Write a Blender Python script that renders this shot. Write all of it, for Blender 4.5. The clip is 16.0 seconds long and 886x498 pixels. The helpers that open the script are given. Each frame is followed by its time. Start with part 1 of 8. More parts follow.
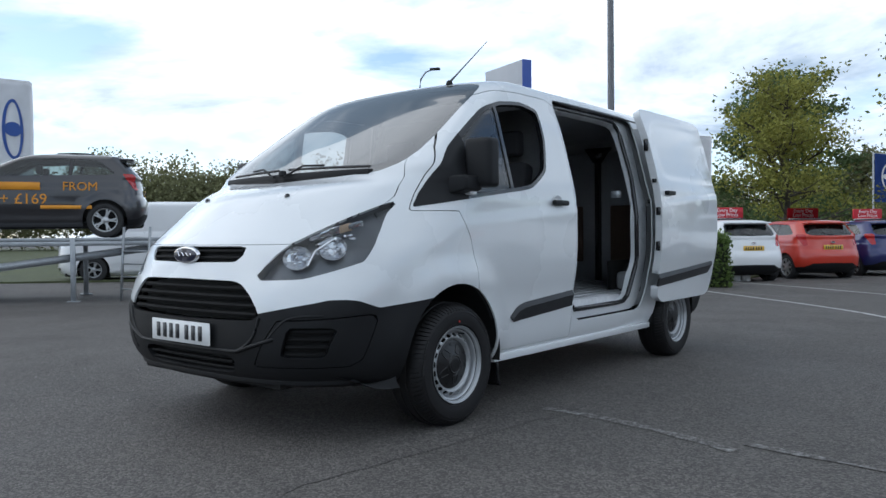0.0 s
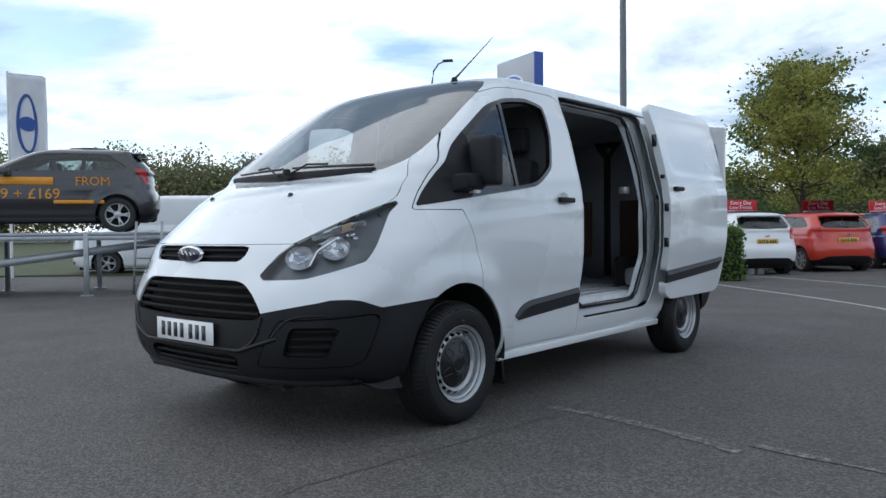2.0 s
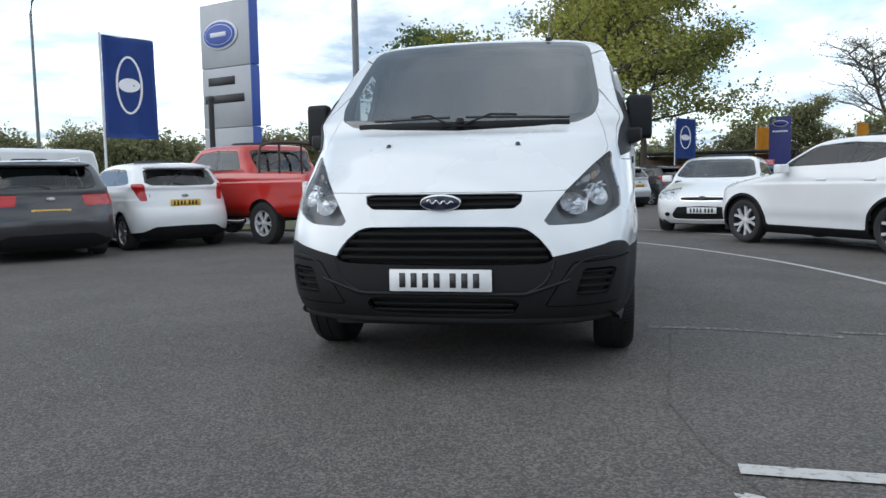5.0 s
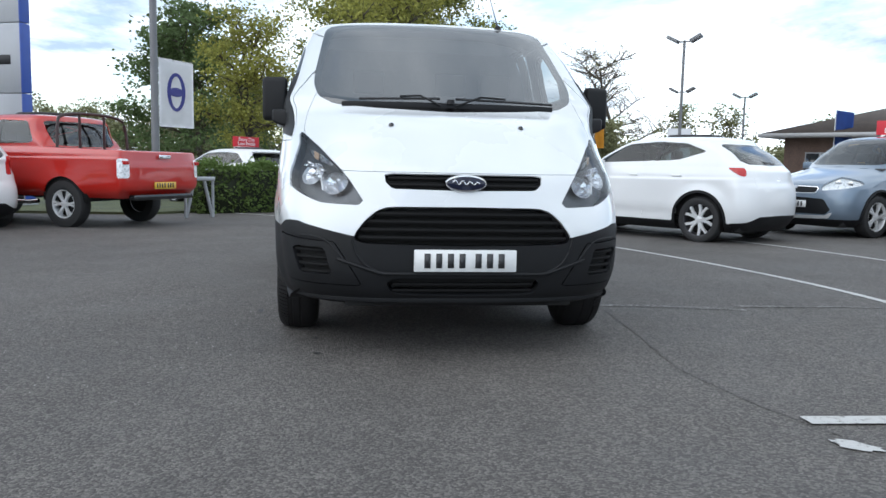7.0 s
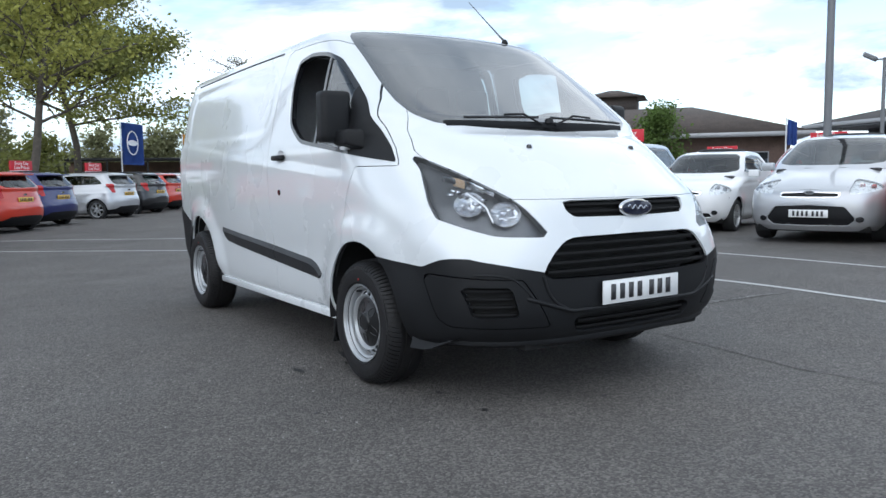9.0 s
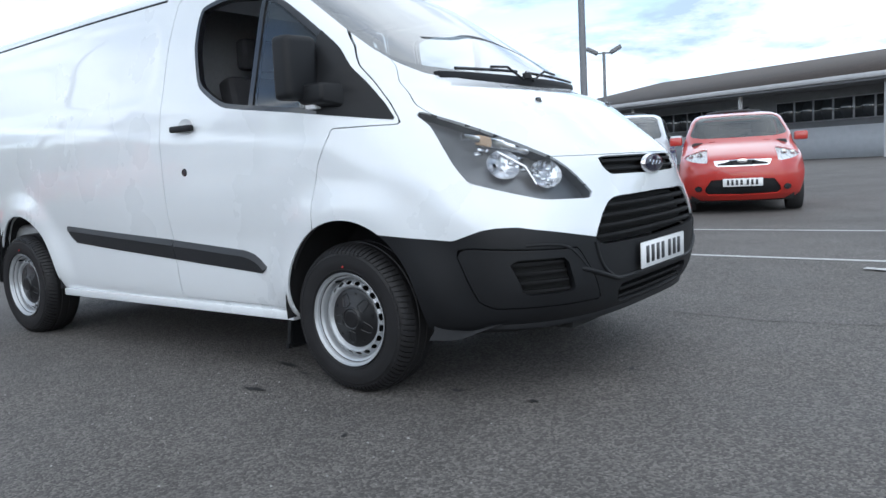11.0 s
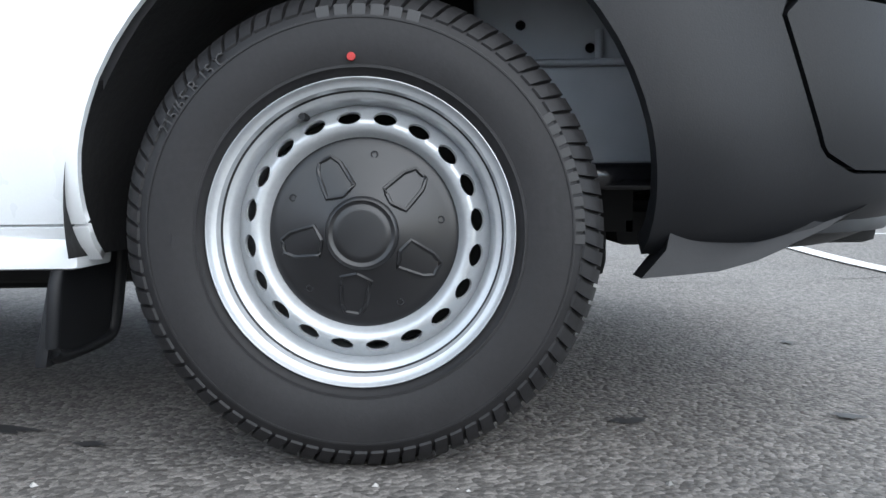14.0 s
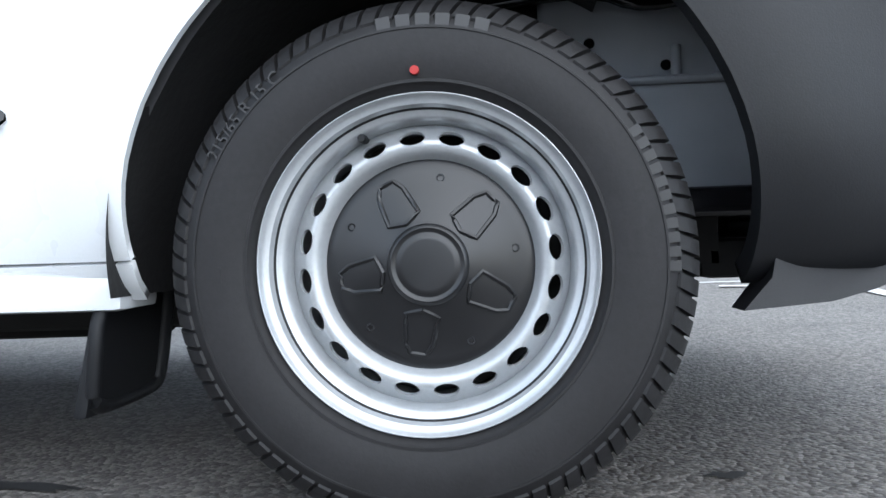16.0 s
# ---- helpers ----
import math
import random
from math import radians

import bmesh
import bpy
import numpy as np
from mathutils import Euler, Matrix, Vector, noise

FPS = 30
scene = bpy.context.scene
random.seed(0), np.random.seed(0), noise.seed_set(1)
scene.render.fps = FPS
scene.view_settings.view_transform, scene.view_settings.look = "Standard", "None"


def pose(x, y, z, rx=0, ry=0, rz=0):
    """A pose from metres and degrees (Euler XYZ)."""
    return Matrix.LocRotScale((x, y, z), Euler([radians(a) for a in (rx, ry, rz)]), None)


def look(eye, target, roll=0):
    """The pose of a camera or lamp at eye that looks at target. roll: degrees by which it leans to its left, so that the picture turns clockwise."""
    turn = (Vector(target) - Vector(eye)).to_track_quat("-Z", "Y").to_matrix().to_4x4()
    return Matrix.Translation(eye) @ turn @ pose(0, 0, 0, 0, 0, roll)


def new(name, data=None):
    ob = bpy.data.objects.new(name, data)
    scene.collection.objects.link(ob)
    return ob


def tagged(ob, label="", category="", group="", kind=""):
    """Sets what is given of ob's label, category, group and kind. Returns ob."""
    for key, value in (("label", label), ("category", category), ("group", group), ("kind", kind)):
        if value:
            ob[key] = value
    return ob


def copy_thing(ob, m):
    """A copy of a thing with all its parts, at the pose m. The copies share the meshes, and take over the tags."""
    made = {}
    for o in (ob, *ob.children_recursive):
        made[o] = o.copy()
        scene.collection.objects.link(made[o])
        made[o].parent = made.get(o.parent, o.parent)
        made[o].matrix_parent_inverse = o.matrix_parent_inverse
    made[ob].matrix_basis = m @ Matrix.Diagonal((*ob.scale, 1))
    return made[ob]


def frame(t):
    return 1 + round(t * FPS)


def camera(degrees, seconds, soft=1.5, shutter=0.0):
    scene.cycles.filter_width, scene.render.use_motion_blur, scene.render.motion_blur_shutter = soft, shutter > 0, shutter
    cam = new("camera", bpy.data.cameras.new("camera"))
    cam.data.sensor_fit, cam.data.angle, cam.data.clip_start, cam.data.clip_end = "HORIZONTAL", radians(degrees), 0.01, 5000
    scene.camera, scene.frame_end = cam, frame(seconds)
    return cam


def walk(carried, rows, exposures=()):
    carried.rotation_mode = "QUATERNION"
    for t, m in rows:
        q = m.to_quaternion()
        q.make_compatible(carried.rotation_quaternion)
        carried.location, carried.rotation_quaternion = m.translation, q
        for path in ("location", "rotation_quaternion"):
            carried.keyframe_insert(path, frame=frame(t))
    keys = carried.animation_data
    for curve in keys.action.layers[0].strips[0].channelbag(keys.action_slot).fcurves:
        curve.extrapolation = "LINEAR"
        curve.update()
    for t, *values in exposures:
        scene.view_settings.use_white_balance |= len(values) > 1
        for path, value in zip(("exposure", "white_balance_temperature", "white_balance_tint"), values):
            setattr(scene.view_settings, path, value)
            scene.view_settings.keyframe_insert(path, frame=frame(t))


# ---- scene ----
cam = camera(60.0, 16.0, soft=1.5)
PATH = [
    (0, (3.489, -3.182, 1.003), (2.222, -1.635, 0.969), -0.5),
    (0.5, (3.507, -3.174, 1.035), (2.236, -1.630, 0.987), -0.8),
    (1, (3.491, -3.169, 1.008), (2.218, -1.627, 0.968), -1.1),
    (1.5, (3.497, -3.151, 1.039), (2.216, -1.616, 0.984), -0.8),
    (2, (3.519, -3.136, 1.039), (2.225, -1.612, 0.984), -0.6),
    (2.5, (3.464, -3.247, 1.023), (2.178, -1.716, 0.979), 0.6),
    (3, (3.163, -3.678, 1.002), (2.030, -2.031, 0.947), 1.3),
    (3.2, (2.946, -3.796, 0.974), (1.915, -2.084, 0.896), 2.5),
    (5.3, (0.550, -4.800, 1.050), (0.227, -2.836, 0.858), -0.3),
    (5.5, (0.476, -4.806, 1.021), (0.182, -2.833, 0.875), 0.8),
    (6, (0.218, -4.873, 1.002), (0.112, -2.880, 0.866), -0.5),
    (6.5, (-0.084, -4.850, 0.948), (-0.009, -2.859, 0.783), 0.8),
    (7, (-0.620, -4.794, 1.005), (-0.356, -2.823, 0.789), 1.2),
    (7.5, (-1.221, -4.545, 1.015), (-0.854, -2.593, 0.784), 0.1),
    (8, (-1.832, -4.235, 1.022), (-1.218, -2.341, 0.834), -0.8),
    (8.5, (-2.354, -3.895, 1.081), (-1.528, -2.083, 0.906), 0.8),
    (9, (-2.798, -3.547, 1.083), (-1.702, -1.885, 0.892), -0.8),
    (9.5, (-3.176, -3.299, 1.103), (-1.927, -1.741, 0.992), -2.6),
    (10, (-3.331, -3.128, 1.113), (-2.065, -1.592, 0.922), -3.0),
    (10.2, (-3.345, -3.053, 1.107), (-2.056, -1.539, 0.898), -2.5),
    (12.3, (-2.973, -0.631, 0.660), (-1.044, -0.187, 0.380), -5.6),
    (12.5, (-2.788, -0.475, 0.642), (-0.852, -0.070, 0.347), -5.0),
    (13, (-2.380, -0.226, 0.566), (-0.421, 0.064, 0.282), -4.8),
    (13.5, (-2.110, -0.131, 0.389), (-0.123, -0.057, 0.173), -1.9),
    (14, (-1.983, -0.130, 0.375), (0.011, -0.088, 0.227), -0.7),
    (14.5, (-1.914, -0.101, 0.357), (0.082, 0.022, 0.343), -1.6),
    (15, (-1.890, -0.095, 0.359), (0.100, 0.098, 0.315), -1.7),
    (15.5, (-1.879, -0.112, 0.351), (0.110, 0.093, 0.313), -1.9),
    (16, (-1.881, -0.089, 0.343), (0.113, 0.063, 0.335), -1.9),
]
EXPOSURES = [(0, -0.12, 6150, 10), (3.2, -0.12, 6150, 10), (5.3, 0.16, 6450, 10), (7.5, 0.40, 6350, 10), (8.5, 0.38, 6300, 10), (10.2, 0.12, 6050, 10), (12.3, 1.10, 6500, 10), (13, 1.1, 6400, 10), (14.5, 1.68, 6350, 10),
             (15.2, 1.6, 6250, 10), (16, 1.56, 6200, 10)]
walk(cam, [(t, look(eye, target, roll)) for t, eye, target, roll in PATH],
     exposures=EXPOSURES)

# ---- light: bright broken overcast, soft sun ----
SUN_EL, SUN_AZ = 46.0, 240.0
world = bpy.data.worlds.new("sky")
scene.world = world
world.use_nodes = True
wn, wl = world.node_tree.nodes, world.node_tree.links
wn.clear()


def wnode(kind, **kw):
    n = wn.new(kind)
    for k, v in kw.items():
        n.inputs[k].default_value = v
    return n


w_out, w_bg = wn.new("ShaderNodeOutputWorld"), wn.new("ShaderNodeBackground")
w_sky = wn.new("ShaderNodeTexSky")
w_sky.sky_type, w_sky.sun_disc = "NISHITA", False
w_sky.sun_elevation, w_sky.sun_rotation = radians(SUN_EL), radians(SUN_AZ)
w_tc = wn.new("ShaderNodeTexCoord")
# project the direction on a cloud layer, so that clouds crowd towards the horizon
w_sep = wn.new("ShaderNodeSeparateXYZ")
w_zm = wn.new("ShaderNodeMath"); w_zm.operation = "MAXIMUM"; w_zm.inputs[1].default_value = 0.0
w_za = wn.new("ShaderNodeMath"); w_za.operation = "ADD"; w_za.inputs[1].default_value = 0.16
w_dx = wn.new("ShaderNodeMath"); w_dx.operation = "DIVIDE"
w_dy = wn.new("ShaderNodeMath"); w_dy.operation = "DIVIDE"
w_cmb = wn.new("ShaderNodeCombineXYZ")
wl.new(w_tc.outputs["Generated"], w_sep.inputs[0])
wl.new(w_sep.outputs["Z"], w_zm.inputs[0])
wl.new(w_zm.outputs[0], w_za.inputs[0])
wl.new(w_sep.outputs["X"], w_dx.inputs[0]); wl.new(w_za.outputs[0], w_dx.inputs[1])
wl.new(w_sep.outputs["Y"], w_dy.inputs[0]); wl.new(w_za.outputs[0], w_dy.inputs[1])
wl.new(w_dx.outputs[0], w_cmb.inputs["X"]); wl.new(w_dy.outputs[0], w_cmb.inputs["Y"])
w_n1 = wnode("ShaderNodeTexNoise", Scale=1.1, Detail=9.0, Roughness=0.55, Distortion=0.25)
w_n2 = wnode("ShaderNodeTexNoise", Scale=0.8, Detail=9.0, Roughness=0.6, Distortion=0.3)
w_off = wn.new("ShaderNodeVectorMath"); w_off.operation = "ADD"; w_off.inputs[1].default_value = (7.3, 2.1, 4.0)
wl.new(w_cmb.outputs[0], w_n1.inputs["Vector"])
wl.new(w_cmb.outputs[0], w_off.inputs[0]); wl.new(w_off.outputs[0], w_n2.inputs["Vector"])
w_cov = wn.new("ShaderNodeValToRGB")
w_cov.color_ramp.elements[0].position, w_cov.color_ramp.elements[1].position = 0.37, 0.51
w_shade = wn.new("ShaderNodeValToRGB")
w_shade.color_ramp.elements[0].position, w_shade.color_ramp.elements[1].position = 0.40, 0.61
w_shade.color_ramp.elements[0].color = (1.16, 1.25, 1.33, 1)
w_shade.color_ramp.elements[1].color = (0.33, 0.43, 0.55, 1)
w_more = wnode("ShaderNodeMapRange", **{"From Min": 0.0, "From Max": 0.8, "To Min": -0.04, "To Max": 0.11})
wl.new(w_zm.outputs[0], w_more.inputs["Value"])
w_sum = wn.new("ShaderNodeMath"); w_sum.operation = "ADD"
wl.new(w_n1.outputs["Fac"], w_sum.inputs[0]); wl.new(w_more.outputs[0], w_sum.inputs[1])
wl.new(w_sum.outputs[0], w_cov.inputs[0]); wl.new(w_n2.outputs["Fac"], w_shade.inputs[0])
w_skys = wn.new("ShaderNodeVectorMath"); w_skys.operation = "SCALE"; w_skys.inputs["Scale"].default_value = 0.19
wl.new(w_sky.outputs[0], w_skys.inputs[0])
w_grad = wn.new("ShaderNodeMapRange")
for k, v in (("From Min", 0.0), ("From Max", 0.9), ("To Min", 1.28), ("To Max", 0.74)):
    w_grad.inputs[k].default_value = v
wl.new(w_zm.outputs[0], w_grad.inputs["Value"])
w_cloud = wn.new("ShaderNodeVectorMath"); w_cloud.operation = "SCALE"
wl.new(w_shade.outputs["Color"], w_cloud.inputs[0]); wl.new(w_grad.outputs[0], w_cloud.inputs["Scale"])
w_mix = wn.new("ShaderNodeMix"); w_mix.data_type = "RGBA"
wl.new(w_cov.outputs["Color"], w_mix.inputs["Factor"])
wl.new(w_skys.outputs[0], w_mix.inputs["A"]); wl.new(w_cloud.outputs[0], w_mix.inputs["B"])
wl.new(w_mix.outputs["Result"], w_bg.inputs["Color"])
w_bg.inputs["Strength"].default_value = 1.15
wl.new(w_bg.outputs[0], w_out.inputs[0])

sun = new("sun", bpy.data.lights.new("sun", "SUN"))
sun.data.energy, sun.data.angle, sun.data.color = 1.0, radians(85), (1.0, 0.96, 0.9)
sun_dir = Vector((math.sin(radians(SUN_AZ)) * math.cos(radians(SUN_EL)), math.cos(radians(SUN_AZ)) * math.cos(radians(SUN_EL)), math.sin(radians(SUN_EL))))
sun.matrix_world = look(sun_dir * 50, (0, 0, 0))

# ---- materials ----
def mat(name, col, rough=0.5, metal=0.0, var=0.08, scale=3.0, bump=0.0, bscale=40.0, coat=0.0, spec=0.5, fine=0.0, fscale=60.0, island=0.0):
    """A principled surface with variation at two scales and fine relief."""
    m = bpy.data.materials.new(name)
    m.use_nodes = True
    n, l = m.node_tree.nodes, m.node_tree.links
    b = n["Principled BSDF"]
    b.inputs["Roughness"].default_value, b.inputs["Metallic"].default_value = rough, metal
    b.inputs["Coat Weight"].default_value, b.inputs["Coat Roughness"].default_value = coat, 0.03
    b.inputs["Specular IOR Level"].default_value = spec
    tc = n.new("ShaderNodeTexCoord")
    big = n.new("ShaderNodeTexNoise"); big.inputs["Scale"].default_value, big.inputs["Detail"].default_value = scale, 6
    l.new(tc.outputs["Object"], big.inputs["Vector"])
    ramp = n.new("ShaderNodeMapRange")
    ramp.inputs["From Min"].default_value, ramp.inputs["From Max"].default_value = 0.3, 0.7
    ramp.inputs["To Min"].default_value, ramp.inputs["To Max"].default_value = 1 - var, 1 + var
    l.new(big.outputs["Fac"], ramp.inputs["Value"])
    fac = ramp.outputs[0]
    if fine:
        sm = n.new("ShaderNodeTexNoise"); sm.inputs["Scale"].default_value, sm.inputs["Detail"].default_value = fscale, 4
        l.new(tc.outputs["Object"], sm.inputs["Vector"])
        r2 = n.new("ShaderNodeMapRange")
        r2.inputs["From Min"].default_value, r2.inputs["From Max"].default_value = 0.3, 0.7
        r2.inputs["To Min"].default_value, r2.inputs["To Max"].default_value = 1 - fine, 1 + fine
        l.new(sm.outputs["Fac"], r2.inputs["Value"])
        mu = n.new("ShaderNodeMath"); mu.operation = "MULTIPLY"
        l.new(fac, mu.inputs[0]); l.new(r2.outputs[0], mu.inputs[1])
        fac = mu.outputs[0]
    if island:
        ge = n.new("ShaderNodeNewGeometry")
        r3 = n.new("ShaderNodeMapRange")
        r3.inputs["To Min"].default_value, r3.inputs["To Max"].default_value = 1 - island, 1 + island
        l.new(ge.outputs["Random Per Island"], r3.inputs["Value"])
        mu = n.new("ShaderNodeMath"); mu.operation = "MULTIPLY"
        l.new(fac, mu.inputs[0]); l.new(r3.outputs[0], mu.inputs[1])
        fac = mu.outputs[0]
    sc = n.new("ShaderNodeVectorMath"); sc.operation = "SCALE"
    sc.inputs[0].default_value = col
    l.new(fac, sc.inputs["Scale"])
    l.new(sc.outputs[0], b.inputs["Base Color"])
    rr = n.new("ShaderNodeMapRange")
    rr.inputs["To Min"].default_value, rr.inputs["To Max"].default_value = max(0.02, rough * 0.8), min(1, rough * 1.2)
    l.new(big.outputs["Fac"], rr.inputs["Value"]); l.new(rr.outputs[0], b.inputs["Roughness"])
    if bump:
        bn = n.new("ShaderNodeTexNoise"); bn.inputs["Scale"].default_value, bn.inputs["Detail"].default_value = bscale, 5
        l.new(tc.outputs["Object"], bn.inputs["Vector"])
        bu = n.new("ShaderNodeBump"); bu.inputs["Strength"].default_value, bu.inputs["Distance"].default_value = min(1, bump), 0.01
        l.new(bn.outputs["Fac"], bu.inputs["Height"]); l.new(bu.outputs[0], b.inputs["Normal"])
    return m


def paint(name, col, metal=0.0, rough=0.32):
    return mat(name, col, rough, metal, var=0.03, scale=1.2, coat=1.0, fine=0.015, fscale=300)


def glass(name, tint, rough=0.02, gain=1.25, base=0.02):
    """Thin pane: tinted see-through with a mirror-like sheen that grows at a grazing view."""
    m = bpy.data.materials.new(name)
    m.use_nodes = True
    n, l = m.node_tree.nodes, m.node_tree.links
    n.clear()
    out, tr, gl, mx, fr = (n.new("ShaderNode" + k) for k in ("OutputMaterial", "BsdfTransparent", "BsdfGlossy", "MixShader", "Fresnel"))
    tr.inputs[0].default_value = (*tint, 1)
    gl.inputs["Roughness"].default_value = rough
    fr.inputs["IOR"].default_value = 1.55
    nz = n.new("ShaderNodeTexNoise"); nz.inputs["Scale"].default_value = 2.0
    ad = n.new("ShaderNodeMath"); ad.operation = "MULTIPLY_ADD"
    ad.inputs[1].default_value, ad.inputs[2].default_value = gain, base
    ad.use_clamp = True
    l.new(fr.outputs[0], ad.inputs[0])
    l.new(ad.outputs[0], mx.inputs[0]); l.new(tr.outputs[0], mx.inputs[1]); l.new(gl.outputs[0], mx.inputs[2])
    l.new(mx.outputs[0], out.inputs[0])
    return m


VAN_WHITE = paint("white_paint", (0.70, 0.725, 0.745), rough=0.28)
BLACK_PLASTIC = mat("grained_black_plastic", (0.0085, 0.009, 0.0105), 0.52, spec=0.28, var=0.12, scale=5, bump=0.05, bscale=420, fine=0.08, fscale=220)
TRIM_PLASTIC = mat("grey_trim_plastic", (0.018, 0.019, 0.022), 0.5, var=0.1, scale=6, bump=0.1, bscale=350)
GLOSS_BLACK = mat("gloss_black", (0.012, 0.012, 0.014), 0.15, var=0.1, coat=0.3)
RUBBER = mat("tyre_rubber", (0.0105, 0.0100, 0.0108), 0.60, spec=0.34, var=0.22, scale=14, bump=0.04, bscale=260, fine=0.16, fscale=120)
FAR_RUBBER = mat("parked_tyre_rubber", (0.02, 0.02, 0.021), 0.75, var=0.15, scale=9)
STEEL = mat("silver_wheel_paint", (0.40, 0.415, 0.43), 0.34, 0.45, var=0.06, scale=9, fine=0.04, fscale=160)
ALLOY = mat("alloy_wheel", (0.52, 0.53, 0.54), 0.3, 0.7, var=0.06, scale=9)
DARK_ALLOY = mat("dark_alloy_wheel", (0.05, 0.05, 0.055), 0.35, 0.4, var=0.08, scale=9)
CHROME = mat("chrome", (0.8, 0.8, 0.82), 0.1, 1.0, var=0.03)
GALV = mat("galvanised_steel", (0.36, 0.38, 0.40), 0.5, 0.6, var=0.14, scale=7, fine=0.06, fscale=40)
POLE_GREY = mat("grey_pole_paint", (0.17, 0.175, 0.185), 0.5, 0.2, var=0.12, scale=2)
INNER = mat("dark_cabin_lining", (0.035, 0.035, 0.038), 0.8, var=0.1, scale=5)
LOAD_GREY = mat("load_bay_grey_board", (0.34, 0.35, 0.36), 0.7, var=0.12, scale=3, fine=0.05)
LOAD_FLOOR = mat("ribbed_steel_floor", (0.52, 0.53, 0.55), 0.45, 0.3, var=0.15, scale=6, fine=0.08, fscale=30)
SEAT = mat("charcoal_seat_cloth", (0.05, 0.05, 0.055), 0.9, var=0.2, scale=12, bump=0.2, bscale=250)
# near-black for underbody parts, and for shade painted behind wheel holes and grilles
UNDER_AND_SHADE = mat("underbody", (0.007, 0.007, 0.007), 0.9, var=0.2, scale=5)
GLASS = glass("clear_car_glass", (0.55, 0.60, 0.60))
SCREEN_GLASS = glass("windscreen_glass", (0.36, 0.40, 0.41), gain=1.2, base=0.20)
DARK_GLASS = glass("tinted_car_glass", (0.42, 0.50, 0.50))
LENS = glass("lamp_lens", (0.92, 0.94, 0.95), gain=0.6, base=0.0)
RED_LENS = mat("red_lamp_lens", (0.45, 0.012, 0.012), 0.12, var=0.1, coat=0.6)
CLEAR_LAMP = mat("silver_lamp_reflector", (0.80, 0.82, 0.84), 0.28, 0.2, var=0.15, scale=30)
PLATE_W = mat("white_plate", (0.74, 0.75, 0.75), 0.35, var=0.04, scale=8)
PLATE_Y = mat("yellow_plate", (0.70, 0.43, 0.06), 0.35, var=0.04, scale=8)
INK = mat("black_print", (0.02, 0.02, 0.022), 0.5, var=0.1)
BADGE_BLUE = mat("dark_blue_enamel", (0.006, 0.010, 0.032), 0.25, var=0.08, coat=0.3)
PANEL_GREY = mat("steel_sealer", (0.30, 0.31, 0.33), 0.5, 0.2, var=0.12, scale=6)

# ---- building helpers ----
def finish(name, bm, material, parent=None, smooth=True):
    me = bpy.data.meshes.new(name)
    bm.to_mesh(me)
    bm.free()
    mats = material if isinstance(material, (list, tuple)) else [material]
    for m in mats:
        me.materials.append(m)
    if smooth:
        me.polygons.foreach_set("use_smooth", [True] * len(me.polygons))
    ob = new(name, me)
    if parent is not None:
        ob.parent = parent
    return ob


def part(name, bm, material, parent, label="", smooth=True):
    ob = finish(name, bm, material, parent, smooth)
    if label:
        ob["label"] = label
    return ob


def thing(name, label, category, group="", m=None):
    ob = tagged(new(name), label, category, group)
    if m is not None:
        ob.matrix_world = m
    return ob


def sharpen(bm, deg=35):
    lim = radians(deg)
    for e in bm.edges:
        if len(e.link_faces) == 2 and e.calc_face_angle(0) > lim:
            e.smooth = False


def box(x0, x1, y0, y1, z0, z1, bevel=0.0, seg=2, bm=None):
    own = bmesh.new()
    bmesh.ops.create_cube(own, size=1)
    for v in own.verts:
        v.co = ((x0 + x1) / 2 + v.co.x * (x1 - x0), (y0 + y1) / 2 + v.co.y * (y1 - y0), (z0 + z1) / 2 + v.co.z * (z1 - z0))
    if bevel:
        bmesh.ops.bevel(own, geom=own.edges[:], offset=bevel, segments=seg, affect="EDGES", profile=0.6)
    sharpen(own)
    return join(bm, own)


def join(bm, own):
    if bm is None:
        return own
    me = bpy.data.meshes.new("tmp")
    own.to_mesh(me)
    own.free()
    bm.from_mesh(me)
    bpy.data.meshes.remove(me)
    return bm


def revolve(profile, seg=48, axis="x", a0=0.0, a1=2 * math.pi):
    """Turn (r, h) points about an axis; h runs along the axis."""
    bm = bmesh.new()
    full = abs(a1 - a0 - 2 * math.pi) < 1e-6
    n = seg if full else seg + 1
    rings = []
    for i in range(n):
        a = a0 + (a1 - a0) * i / seg
        c, s = math.cos(a), math.sin(a)
        ring = []
        for r, h in profile:
            co = {"x": (h, r * c, r * s), "y": (r * c, h, r * s), "z": (r * c, r * s, h)}[axis]
            ring.append(bm.verts.new(co))
        rings.append(ring)
    for i in range(n if full else n - 1):
        p, q = rings[i], rings[(i + 1) % n]
        for j in range(len(profile) - 1):
            try:
                bm.faces.new((p[j], p[j + 1], q[j + 1], q[j]))
            except ValueError:
                pass
    bmesh.ops.remove_doubles(bm, verts=bm.verts[:], dist=1e-5)
    bmesh.ops.recalc_face_normals(bm, faces=bm.faces[:])
    sharpen(bm, 40)
    return bm


